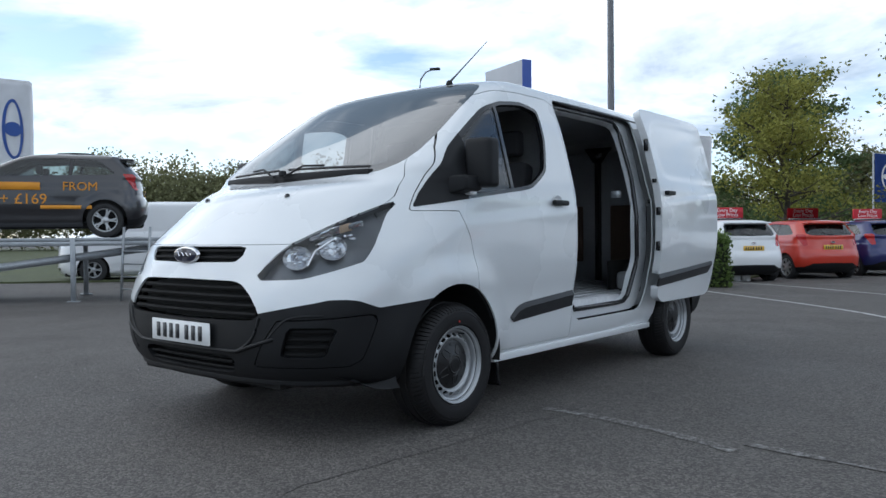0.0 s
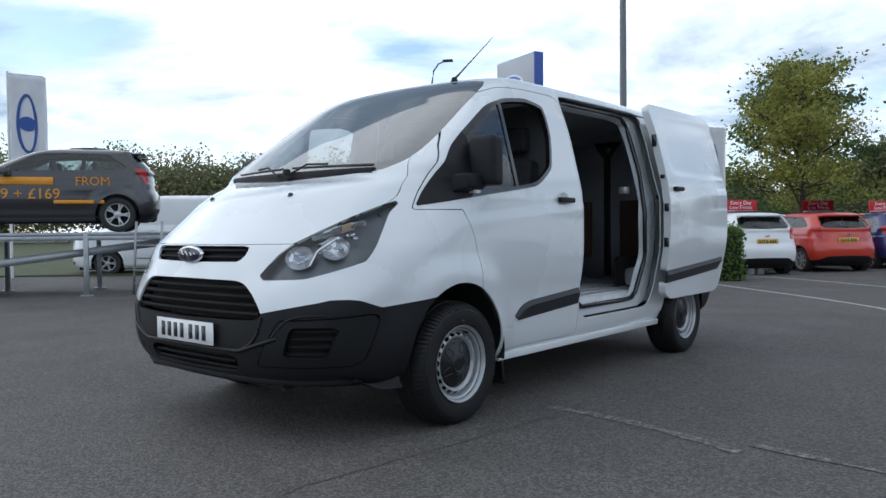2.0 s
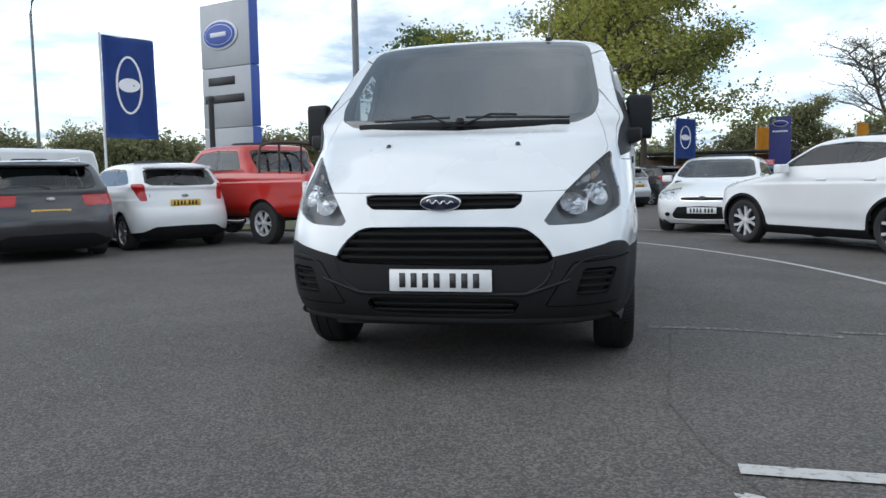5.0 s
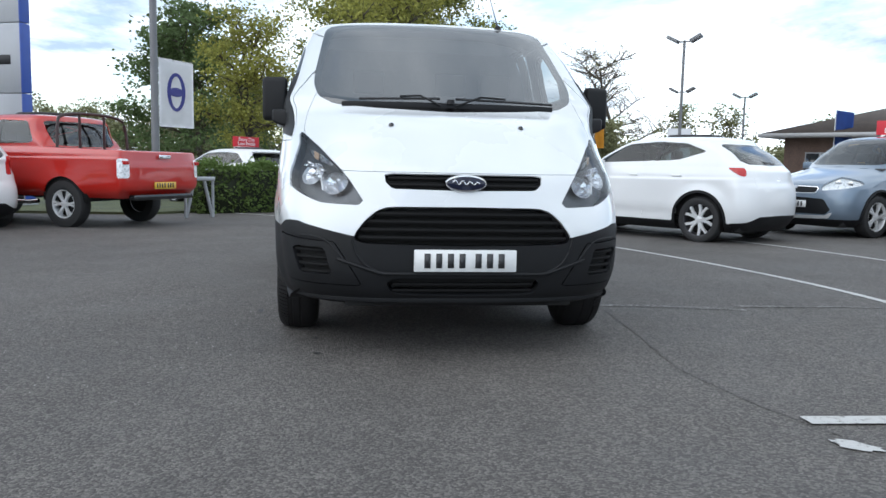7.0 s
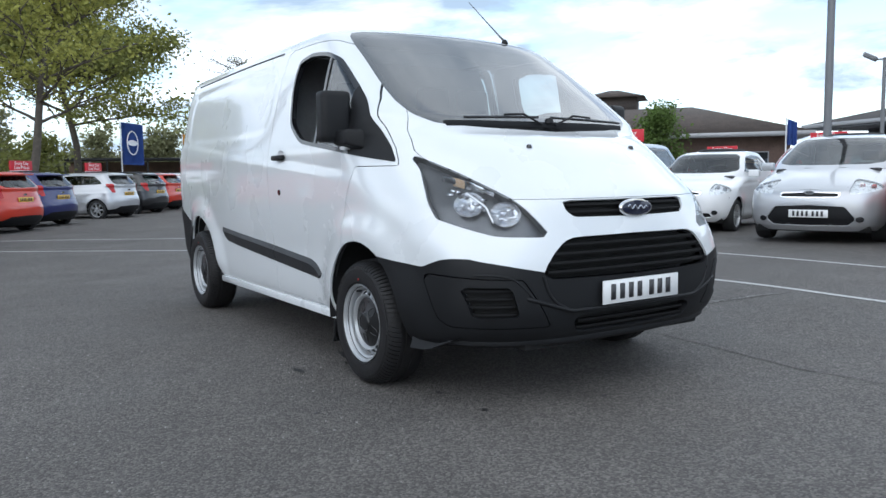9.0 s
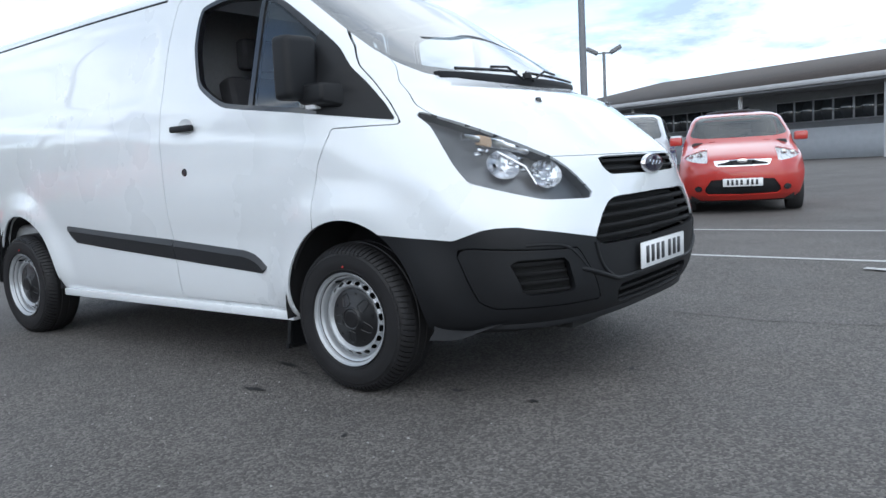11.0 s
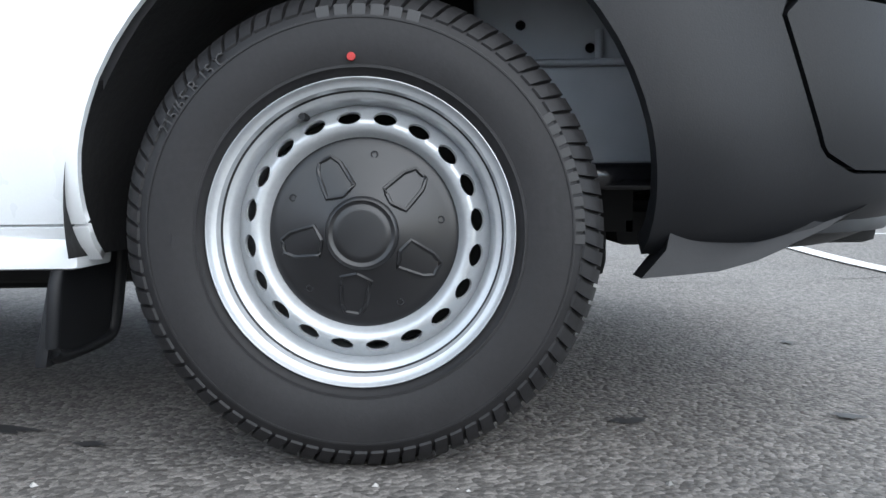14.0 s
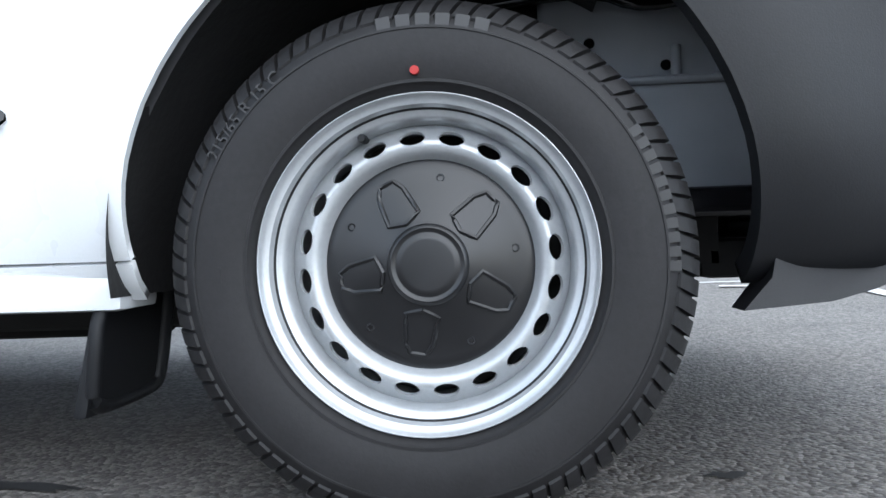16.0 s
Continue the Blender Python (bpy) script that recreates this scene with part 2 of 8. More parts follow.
def tube(points, r, seg=8, bm=None, radii=None, caps=True):
    """A round bar along a polyline."""
    own = bmesh.new()
    pts = [Vector(p) for p in points]
    rings = []
    for i, p in enumerate(pts):
        d = (pts[min(i + 1, len(pts) - 1)] - pts[max(i - 1, 0)]).normalized()
        up = Vector((0, 0, 1)) if abs(d.z) < 0.95 else Vector((1, 0, 0))
        a = d.cross(up).normalized()
        b = d.cross(a).normalized()
        rr = radii[i] if radii else r
        rings.append([own.verts.new(p + (a * math.cos(2 * math.pi * k / seg) + b * math.sin(2 * math.pi * k / seg)) * rr) for k in range(seg)])
    for p, q in zip(rings, rings[1:]):
        for k in range(seg):
            own.faces.new((p[k], p[(k + 1) % seg], q[(k + 1) % seg], q[k]))
    if caps:
        own.faces.new(rings[0][::-1]), own.faces.new(rings[-1])
    bmesh.ops.recalc_face_normals(own, faces=own.faces[:])
    sharpen(own, 50)
    return join(bm, own)


def prism(pts, lo, hi, axis="y", bevel=0.0):
    """Extrude a closed polygon: its two coordinates lie across the axis, lo and hi along it."""
    bm = bmesh.new()
    def at(a, b, h):
        return {"x": (h, a, b), "y": (a, h, b), "z": (a, b, h)}[axis]
    f = bm.faces.new([bm.verts.new(at(a, b, lo)) for a, b in pts])
    r = bmesh.ops.extrude_face_region(bm, geom=[f])
    d = Vector(at(0, 0, hi - lo))
    bmesh.ops.translate(bm, verts=[v for v in r["geom"] if isinstance(v, bmesh.types.BMVert)], vec=d)
    bmesh.ops.recalc_face_normals(bm, faces=bm.faces[:])
    if bevel:
        bmesh.ops.bevel(bm, geom=bm.edges[:], offset=bevel, segments=2, affect="EDGES")
    sharpen(bm)
    return bm


def chaikin(pts, n=2, closed=True, cut=0.25):
    p = [np.array(q, float) for q in pts]
    for _ in range(n):
        out = []
        m = len(p)
        for i in range(m if closed else m - 1):
            a, b = p[i], p[(i + 1) % m]
            out += [a * (1 - cut) + b * cut, a * cut + b * (1 - cut)]
        p = out if closed else [p[0]] + out[1:-1] + [p[-1]]
        cut = 0.25
    return [tuple(q) for q in p]


def poly_sdf(poly, a, b):
    """Signed distance (negative inside) of points (a, b) to a closed polygon."""
    P = np.array(poly, float)
    Q = np.roll(P, -1, 0)
    d2 = np.full(len(a), 1e9)
    inside = np.zeros(len(a), bool)
    for (x0, y0), (x1, y1) in zip(P, Q):
        ex, ey = x1 - x0, y1 - y0
        t = np.clip(((a - x0) * ex + (b - y0) * ey) / (ex * ex + ey * ey + 1e-15), 0, 1)
        d2 = np.minimum(d2, (a - x0 - t * ex) ** 2 + (b - y0 - t * ey) ** 2)
        hit = (y0 > b) != (y1 > b)
        inside ^= hit & (a < ex * (b - y0) / (ey if ey else 1e-15) + x0)
    return np.where(inside, -1, 1) * np.sqrt(d2)


def smooth01(t):
    t = np.clip(t, 0, 1)
    return t * t * (3 - 2 * t)


def pchip(xs, ys):
    xs, ys = np.array(xs, float), np.array(ys, float)
    h = np.diff(xs)
    d = np.diff(ys) / h
    m = np.zeros(len(xs))
    with np.errstate(divide="ignore", invalid="ignore"):
        m[1:-1] = np.where(d[:-1] * d[1:] > 0, 2 * d[:-1] * d[1:] / (d[:-1] + d[1:]), 0)
    m[0], m[-1] = d[0], d[-1]

    def f(x):
        x = np.clip(x, xs[0], xs[-1])
        i = np.clip(np.searchsorted(xs, x) - 1, 0, len(h) - 1)
        t = (x - xs[i]) / h[i]
        return ys[i] * (1 + 2 * t) * (1 - t) ** 2 + h[i] * m[i] * t * (1 - t) ** 2 + ys[i + 1] * t * t * (3 - 2 * t) + h[i] * m[i + 1] * t * t * (t - 1)
    return f


class Shell:
    """A car body as horizontal slices, each a rounded outline; regions are cut out of it along smooth lines."""

    def __init__(self, rows, n1=0, n2=0, n3=0, nz=0, shape=None, ready=None):
        if ready:
            self.V, self.quads = ready
            return
        rows = np.array(rows, float)
        f = [pchip(rows[:, 0], rows[:, k]) for k in range(1, 8)]
        zz = np.linspace(rows[0, 0], rows[-1, 0], 3000)
        step = np.abs(np.diff(zz)) + 0.6 * np.abs(np.diff(f[0](zz))) + 0.6 * np.abs(np.diff(f[1](zz))) + 0.5 * np.abs(np.diff(f[2](zz)))
        cum = np.r_[0, np.cumsum(step)]
        Z = np.interp(np.linspace(0, cum[-1], nz), cum, zz)
        grid = []
        th = np.linspace(0, np.pi / 2, 240)
        for z in Z:
            yf, yr, w, lf, lr, nf, nr = (float(g(z)) for g in f)
            x = w * np.sin(th) ** (2 / nf)
            y = yf + lf * (1 - np.cos(th) ** (2 / nf))
            fx, fy = self.even(x, y, n1)
            x = w * np.sin(th) ** (2 / nr)
            y = yr - lr * (1 - np.cos(th) ** (2 / nr))
            rx, ry = self.even(x, y, n3)
            sy = np.linspace(yf + lf, yr - lr, n2 + 1)[1:-1]
            X = np.r_[fx, np.full(len(sy), w), rx[::-1]]
            Y = np.r_[fy, sy, ry[::-1]]
            grid.append(np.c_[X, Y, np.full(len(X), z)])
        G = np.array(grid)                      # level, column, xyz
        if shape:
            G = shape(G)
        nc = G.shape[1]
        M = G[:, 1:-1].copy()
        M[..., 0] *= -1
        verts = np.concatenate([G, M[:, ::-1]], 1)   # closed loop of columns
        n = verts.shape[1]
        self.V = [tuple(v) for v in verts.reshape(-1, 3)]
        quads = []
        for i in range(len(Z) - 1):
            for j in range(n):
                k = (j + 1) % n
                quads.append((i * n + j, i * n + k, (i + 1) * n + k, (i + 1) * n + j))
        top = (len(Z) - 1) * n
        for j in range(nc - 1):                 # roof cap between the two halves
            a, b = top + j, top + j + 1
            c, d = top + (n - j - 1) % n, top + (n - j) % n
            q = [a, b]
            if c != b:
                q.append(c)
            if d != a and d != c:
                q.append(d)
            if len(q) >= 3:
                quads.append(tuple(q))
        self.quads = quads

    @staticmethod
    def even(x, y, n):
        s = np.r_[0, np.cumsum(np.hypot(np.diff(x), np.diff(y)))]
        t = np.linspace(0, s[-1], n + 1)
        return np.interp(t, s, x), np.interp(t, s, y)

    def cut(self, polys, fn):
        """Split polygons along fn(x, y, z) = 0; returns those inside (negative) and outside."""
        V = np.array(self.V)
        D = np.asarray(fn(V[:, 0], V[:, 1], V[:, 2]), float)
        D = np.where(np.abs(D) < 1e-6, 1e-6, D)
        sgn = D < 0
        inside, outside, edge = [], [], {}
        for p in polys:
            k = sum(sgn[v] for v in p)
            if k == 0:
                outside.append(p)
            elif k == len(p):
                inside.append(p)
            else:
                a, b = [], []
                m = len(p)
                for i in range(m):
                    u, v = p[i], p[(i + 1) % m]
                    (a if sgn[u] else b).append(u)
                    if sgn[u] != sgn[v]:
                        key = (u, v) if u < v else (v, u)
                        w = edge.get(key)
                        if w is None:
                            t = D[u] / (D[u] - D[v])
                            w = len(self.V)
                            pu, pv = self.V[u], self.V[v]
                            self.V.append(tuple(pu[c] + (pv[c] - pu[c]) * t for c in range(3)))
                            edge[key] = w
                        a.append(w)
                        b.append(w)
                if len(a) >= 3:
                    inside.append(tuple(a))
                if len(b) >= 3:
                    outside.append(tuple(b))
        return inside, outside

    def mesh(self, polys, push=0.0, rim=0.0, flip=False, move=None):
        """A bmesh of these polygons, pushed out along the surface, with an edge folded inwards by rim."""
        idx, used = {}, []
        for p in polys:
            for v in p:
                if v not in idx:
                    idx[v] = len(used)
                    used.append(v)
        bm = bmesh.new()
        vs = [bm.verts.new(self.V[v]) for v in used]
        for p in polys:
            q = []
            for v in p:
                if not q or q[-1] != idx[v]:
                    q.append(idx[v])
            if len(set(q)) == len(q) and len(q) >= 3:
                try:
                    bm.faces.new([vs[i] for i in q])
                except ValueError:
                    pass
        bm.normal_update()
        if push:
            for v in bm.verts:
                v.co += v.normal * push
            bm.normal_update()
        if rim:
            es = [e for e in bm.edges if len(e.link_faces) == 1]
            nrm = {v: v.normal.copy() for e in es for v in e.verts}
            for e in es:
                e.smooth = False
            back = {}
            for v, nn in nrm.items():
                back[v] = bm.verts.new(v.co - nn * rim)
            for e in es:
                lp = e.link_loops[0]
                a, b = lp.vert, lp.link_loop_next.vert
                try:
                    bm.faces.new((b, a, back[a], back[b]))
                except ValueError:
                    pass
        if flip:
            bmesh.ops.reverse_faces(bm, faces=bm.faces[:])
        if move:
            bmesh.ops.translate(bm, verts=bm.verts[:], vec=move)
        return bm


def side_fn(poly, sign=0, lo=0.25):
    """A region in side view (y, z); sign picks the +x or -x flank."""
    def f(x, y, z):
        d = poly_sdf(poly, y, z)
        if sign:
            d = np.where(x * sign > 0, d, 9.0)
        return np.where(np.abs(x) > lo, d, 9.0)
    return f


def face_fn(poly, y0, front=True):
    """A region in front view (x, z), ahead of (or behind) the plane y0."""
    def f(x, y, z):
        d = poly_sdf(poly, x, z)
        return np.where((y < y0) if front else (y > y0), d, 9.0)
    return f


def sym(pts):
    """Close a half outline given for x >= 0, from the middle outwards and back to it, to both sides."""
    return list(pts) + [(-x, z) for x, z in reversed(pts) if abs(x) > 1e-6]

# ---- the van: front axle at y = 0, nose towards -y ----
WB = 2.933
ARCH_F, ARCH_R, ARCH_RAD = (-0.022, 0.35), (WB + 0.01, 0.37), 0.402


def van_shape(G):
    x, y, z = G[..., 0], G[..., 1], G[..., 2]
    x *= 1 - 0.085 * smooth01((y - 1.7) / 2.2)
    out = x > 0.6
    for cy, cz in (ARCH_F, ARCH_R):
        d = np.hypot(y - cy, z - cz)
        x += np.where(out, 0.034 * smooth01(1 - (d - ARCH_RAD) / 0.20) * smooth01((1.05 - z) / 0.25) * smooth01((z - 0.22) / 0.25), 0)
    zc = 1.06 + 0.085 * np.clip(y, 0, 4)
    band = smooth01((y + 0.2) / 0.5) * smooth01((z - zc) / 0.035) * smooth01((1.75 - z) / 0.2)
    x -= np.where(out, 0.008 * band, 0)
    # pressed panel on the load-bay flank
    d = poly_sdf(chaikin([(1.32, 1.34), (3.52, 1.37), (3.46, 1.85), (1.28, 1.83)], 2, cut=0.1), y.ravel(), z.ravel()).reshape(y.shape)
    x -= np.where(out, 0.005 * smooth01(-d / 0.045), 0)
    return G


VAN_ROWS = [
    # z, nose, tail, half width, nose length, tail length, nose power, tail power
    (0.285, -0.9, 3.75, 0.8927, 0.78, 0.2, 2.9, 2.8),
    (0.31, -0.935, 3.81, 0.9155, 0.8, 0.2, 3.2, 2.8),
    (0.38, -0.985, 3.86, 0.9363, 0.82, 0.2, 3.4, 2.8),
    (0.5, -1.008, 3.9, 0.9498, 0.83, 0.2, 3.5, 2.8),
    (0.65, -1.01, 3.9, 0.9602, 0.84, 0.2, 3.4, 2.8),
    (0.75, -1.004, 3.88, 0.9778, 0.85, 0.2, 3, 2.8),
    (0.85, -0.988, 3.85, 0.9882, 0.86, 0.22, 2.6, 2.8),
    (0.93, -0.966, 3.85, 0.9913, 0.9, 0.22, 2.5, 2.8),
    (0.97, -0.948, 3.85, 0.9923, 0.93, 0.22, 2.45, 2.8),
    (1, -0.92, 3.85, 0.9923, 0.95, 0.22, 2.4, 2.8),
    (1.1, -0.8, 3.85, 0.9923, 0.97, 0.22, 2.4, 2.8),
    (1.21, -0.665, 3.85, 0.9913, 0.94, 0.22, 2.35, 2.8),
    (1.27, -0.54, 3.85, 0.9861, 0.76, 0.22, 2.35, 2.8),
    (1.31, -0.41, 3.85, 0.9788, 0.54, 0.22, 2.4, 2.8),
    (1.4, -0.275, 3.84, 0.9591, 0.34, 0.22, 2.4, 2.8),
    (1.6, 0.02, 3.83, 0.9134, 0.26, 0.22, 2.4, 2.8),
    (1.8, 0.315, 3.81, 0.8532, 0.23, 0.22, 2.5, 2.8),
    (1.89, 0.45, 3.79, 0.8221, 0.23, 0.22, 2.6, 2.8),
    (1.945, 0.545, 3.78, 0.7806, 0.26, 0.24, 2.6, 2.7),
    (1.975, 0.63, 3.71, 0.7162, 0.32, 0.26, 2.5, 2.6),
    (1.995, 0.76, 3.66, 0.6228, 0.42, 0.3, 2.4, 2.5),
    (2.01, 1, 3.46, 0.4671, 0.5, 0.4, 2.3, 2.4),
    (2.018, 1.35, 3.16, 0.2595, 0.6, 0.5, 2.2, 2.2),
]
DOOR = [(-0.292, 1.133), (-0.272, 1.165), (-0.02, 1.48), (0.15, 1.64), (0.40, 1.815), (0.55, 1.868), (0.80, 1.885), (1.12, 1.885), (1.19, 1.86), (1.225, 1.60),
        (1.235, 1.35), (1.24, 1.20), (1.24, 0.90), (1.245, 0.335), (0.25, 0.335), (0.22, 0.50), (0.19, 0.62), (0.155, 0.71), (0.15, 0.83), (0.105, 0.99), (0.02, 1.135)]
WINDOW = chaikin([(-0.272, 1.150), (-0.262, 1.1525), (0.28, 1.225), (0.74, 1.280), (0.94, 1.395), (1.00, 1.60), (0.985, 1.80), (0.80, 1.828), (0.56, 1.800), (0.39, 1.745), (0.012, 1.475), (-0.262, 1.160)], 2, cut=0.12)
SLIDE = chaikin([(1.255, 0.43), (1.255, 0.90), (1.255, 1.20), (1.25, 1.40), (1.24, 1.60), (1.205, 1.87), (1.24, 1.90), (2.34, 1.905), (2.42, 1.86), (2.46, 1.45),
                 (2.47, 0.90), (2.43, 0.62), (2.34, 0.46), (2.25, 0.43)], 1, cut=0.1)
OPENING = chaikin([(1.27, 0.50), (1.27, 1.20), (1.23, 1.81), (1.27, 1.865), (2.16, 1.865), (2.25, 1.80), (2.30, 1.45), (2.27, 1.10), (2.29, 0.80), (2.19, 0.55), (2.10, 0.50)], 1, cut=0.12)


def arch_fn(x, y, z):
    best = np.full(len(x), 9.0)
    for cy, cz in (ARCH_F, ARCH_R):
        d = np.hypot((y - cy) * np.where((y < cy) & (cy < 1), 1.08, 1.0), z - cz) - ARCH_RAD
        low = np.maximum(np.abs(y - cy) - ARCH_RAD + np.where((y < cy - 0.2) & (cy < 1), 0.03, 0.0) + np.where(y < cy - 0.2, 0.35, 0.0) * np.clip(cz - z, 0, 1), z - cz)
        best = np.minimum(best, np.minimum(d, low))
    return np.where(np.abs(x) > 0.45, best, 9.0)


def black_fn(x, y, z):
    """Unpainted bumper: front corner pieces with their step, and the tail bumper."""
    ax = np.abs(x)
    side = np.interp(y, [-0.72, -0.665, -0.55, -0.24, 0.0], [0.710, 0.704, 0.664, 0.690, 0.70])
    front = np.interp(ax, [0.0, 0.50, 0.56, 0.66, 0.80, 0.84], [0.640, 0.640, 0.648, 0.668, 0.698, 0.710])
    top = np.where(y < -0.70, front, side)
    d = np.where(y < 0.1, z - top, 9.0)
    tail = np.maximum(z - np.interp(y, [3.2, 3.45, 3.7, 3.9], [0.70, 0.72, 0.83, 0.86]), 3.30 - y)
    return np.minimum(d, np.where(y > 2.5, tail, 9.0))


def headlamp_fn(x, y, z):
    ax = np.abs(x)
    lower = poly_sdf([(-1.3, 0.790), (-0.93, 0.800), (-0.84, 0.806), (-0.60, 0.885), (-0.50, 1.00), (-0.40, 1.12), (-0.335, 1.168), (-0.42, 1.4), (-1.3, 1.4)], y, z)
    inner = np.interp(z, [0.79, 0.815, 0.86, 0.92, 0.98, 1.04, 1.10, 1.16, 1.2], [0.47, 0.505, 0.535, 0.575, 0.625, 0.685, 0.745, 0.815, 0.86]) - ax
    return np.where(y < 0, np.maximum(lower, inner * 0.8), 9.0)


WS_OUT = sym(chaikin([(0, 1.306), (0.40, 1.322), (0.66, 1.345), (0.755, 1.395), (0.785, 1.47), (0.785, 1.55), (0.735, 1.88), (0.70, 1.922), (0.62, 1.938), (0, 1.952)], 1, False, 0.15))
WS_IN = sym(chaikin([(0, 1.375), (0.40, 1.385), (0.62, 1.40), (0.725, 1.43), (0.755, 1.50), (0.75, 1.56), (0.695, 1.86), (0.66, 1.895), (0.58, 1.912), (0, 1.925)], 1, False, 0.15))
GR_SLOT = sym([(0, 0.962), (0.36, 0.962), (0.408, 0.955), (0.414, 0.94), (0.385, 0.897), (0.36, 0.885), (0, 0.880)])
GR_MAIN = sym(chaikin([(0, 0.800), (0.38, 0.797), (0.44, 0.780), (0.50, 0.73), (0.565, 0.648), (0.545, 0.622), (0.50, 0.612), (0, 0.602)], 1, False, 0.12))
GR_LOW = sym(chaikin([(0, 0.440), (0.34, 0.440), (0.40, 0.425), (0.37, 0.36), (0.32, 0.352), (0, 0.345)], 1, False, 0.12))

van = thing("van", "white panel van, sliding side door open, black bumpers, on tarmac", "van")
sh = Shell(VAN_ROWS, 74, 104, 22, 108, van_shape)
_, rest = sh.cut(sh.quads, arch_fn)
frit, rest = sh.cut(rest, face_fn(WS_OUT, 0.9))
screen, frit = sh.cut(frit, face_fn(WS_IN, 0.9))
lamps, rest = sh.cut(rest, headlamp_fn)
slot, rest = sh.cut(rest, face_fn(GR_SLOT, -0.5))
grille, rest = sh.cut(rest, face_fn(GR_MAIN, -0.5))
slide, rest = sh.cut(rest, side_fn(SLIDE, 1))
jamb, hole_skin = None, None
hole_skin, jamb = sh.cut(list(slide), side_fn(OPENING, 1))
doors = {}
for sg in (1, -1):
    d_in, rest = sh.cut(rest, lambda x, y, z: side_fn(DOOR, sg)(x, y, z) + 0.0022)
    gap, rest = sh.cut(rest, lambda x, y, z: side_fn(DOOR, sg)(x, y, z) - 0.0022)
    win, d_skin = sh.cut(d_in, side_fn(WINDOW, sg))
    doors[sg] = (d_skin, win, gap)
TRIM_DOOR = [(0.50, 0.490), (0.545, 0.545), (0.60, 0.582), (0.67, 0.602), (1.30, 0.648), (1.30, 0.545), (1.20, 0.538)]
TRIM_SIDE = [(1.20, 0.642), (2.33, 0.712), (2.27, 0.612), (1.20, 0.538)]
trims = []
for sg in (1, -1):
    d_skin, win, gap = doors[sg]
    tr, d_skin = sh.cut(d_skin, side_fn(TRIM_DOOR, sg))
    doors[sg] = (d_skin, win, gap)
    trims.append(tr)
tr, rest = sh.cut(rest, side_fn(TRIM_SIDE, -1))
trims.append(tr)
trim_slide, slide = sh.cut(slide, side_fn([(1.0, 0.632), (2.38, 0.716), (2.30, 0.618), (1.0, 0.54)], 1))
HOOD = sym([(0, 0.968), (0.42, 0.968), (0.618, 0.970), (0.690, 1.04), (0.750, 1.10), (0.818, 1.16), (0.832, 1.20), (0.81, 1.31), (0.765, 1.42), (0.60, 1.42), (0, 1.40)])
hood_in, rest = sh.cut(rest, lambda x, y, z: np.where(y < 0.3, poly_sdf(HOOD, x, z), 9.0) + 0.0016)
hood_gap, rest = sh.cut(rest, lambda x, y, z: np.where(y < 0.3, poly_sdf(HOOD, x, z), 9.0) - 0.0016)
black, rest = sh.cut(rest, black_fn)
low_gr, black = sh.cut(black, face_fn(GR_LOW, -0.5))


def fog_fn(x, y, z):
    d = poly_sdf([(-0.557, 0.628), (-0.62, 0.632), (-1.2, 0.598), (-1.2, 0.40), (-0.69, 0.40), (-0.638, 0.425), (-0.606, 0.50)], y, z)
    return np.where(np.abs(x) > 0.3, np.maximum(d, (np.interp(z, [0.40, 0.5, 0.62], [0.52, 0.58, 0.66]) - np.abs(x))), 9.0)


fog, black = sh.cut(black, fog_fn)
groove, black = sh.cut(black, lambda x, y, z: fog_fn(x, y, z) - 0.006)
vent, fog = sh.cut(fog, lambda x, y, z: np.maximum(np.maximum(z - 0.585, 0.445 - z), np.maximum(np.abs(np.abs(x) - 0.762 - (z - 0.5) * 0.3) - 0.084, -9)))

body = part("body", sh.mesh(rest, rim=0.011), VAN_WHITE, van, "white painted steel body")
part("bonnet", sh.mesh(hood_in, rim=0.016), VAN_WHITE, van, "white painted bonnet")
part("bonnet_gap", sh.mesh(hood_gap, push=-0.012), GLOSS_BLACK, van)
part("front_bumper", sh.mesh([p for p in black if sh.V[p[0]][1] < 1], push=0.002, rim=0.03), BLACK_PLASTIC, van, "unpainted black plastic bumper")
part("rear_bumper", sh.mesh([p for p in black if sh.V[p[0]][1] > 1], push=0.004, rim=0.03), BLACK_PLASTIC, van, "unpainted black plastic bumper")
for sg in (1, -1):
    part("corner_panel", sh.mesh([p for p in fog if sh.V[p[0]][0] * sg > 0], push=0.004, rim=0.03), BLACK_PLASTIC, van)
    part("panel_gap", sh.mesh([p for p in groove if sh.V[p[0]][0] * sg > 0], push=-0.022), UNDER_AND_SHADE, van)
    # near-black backing paints the shade inside the vent
    part("vent_recess", sh.mesh([p for p in vent if sh.V[p[0]][0] * sg > 0], push=-0.035), UNDER_AND_SHADE, van)
part("windscreen", sh.mesh(screen + frit, push=-0.002), SCREEN_GLASS, van, "windscreen reflecting the clouds")
part("screen_surround", sh.mesh(frit, push=-0.010, rim=0.012), INK, van, "black border of the windscreen")
# shade in the grille openings is painted as near-black sheets set back
part("slot_recess", sh.mesh(slot, push=-0.03), UNDER_AND_SHADE, van)
part("grille_recess", sh.mesh(grille, push=-0.06), UNDER_AND_SHADE, van)
part("lower_recess", sh.mesh(low_gr, push=-0.05), UNDER_AND_SHADE, van)

PLATE_INK = mat("dark_plate_print", (0.035, 0.036, 0.04), 0.5, var=0.1)
VR = [np.array(VAN_ROWS)[:, k] for k in range(8)]
VF = [pchip(VR[0], VR[k]) for k in range(1, 8)]


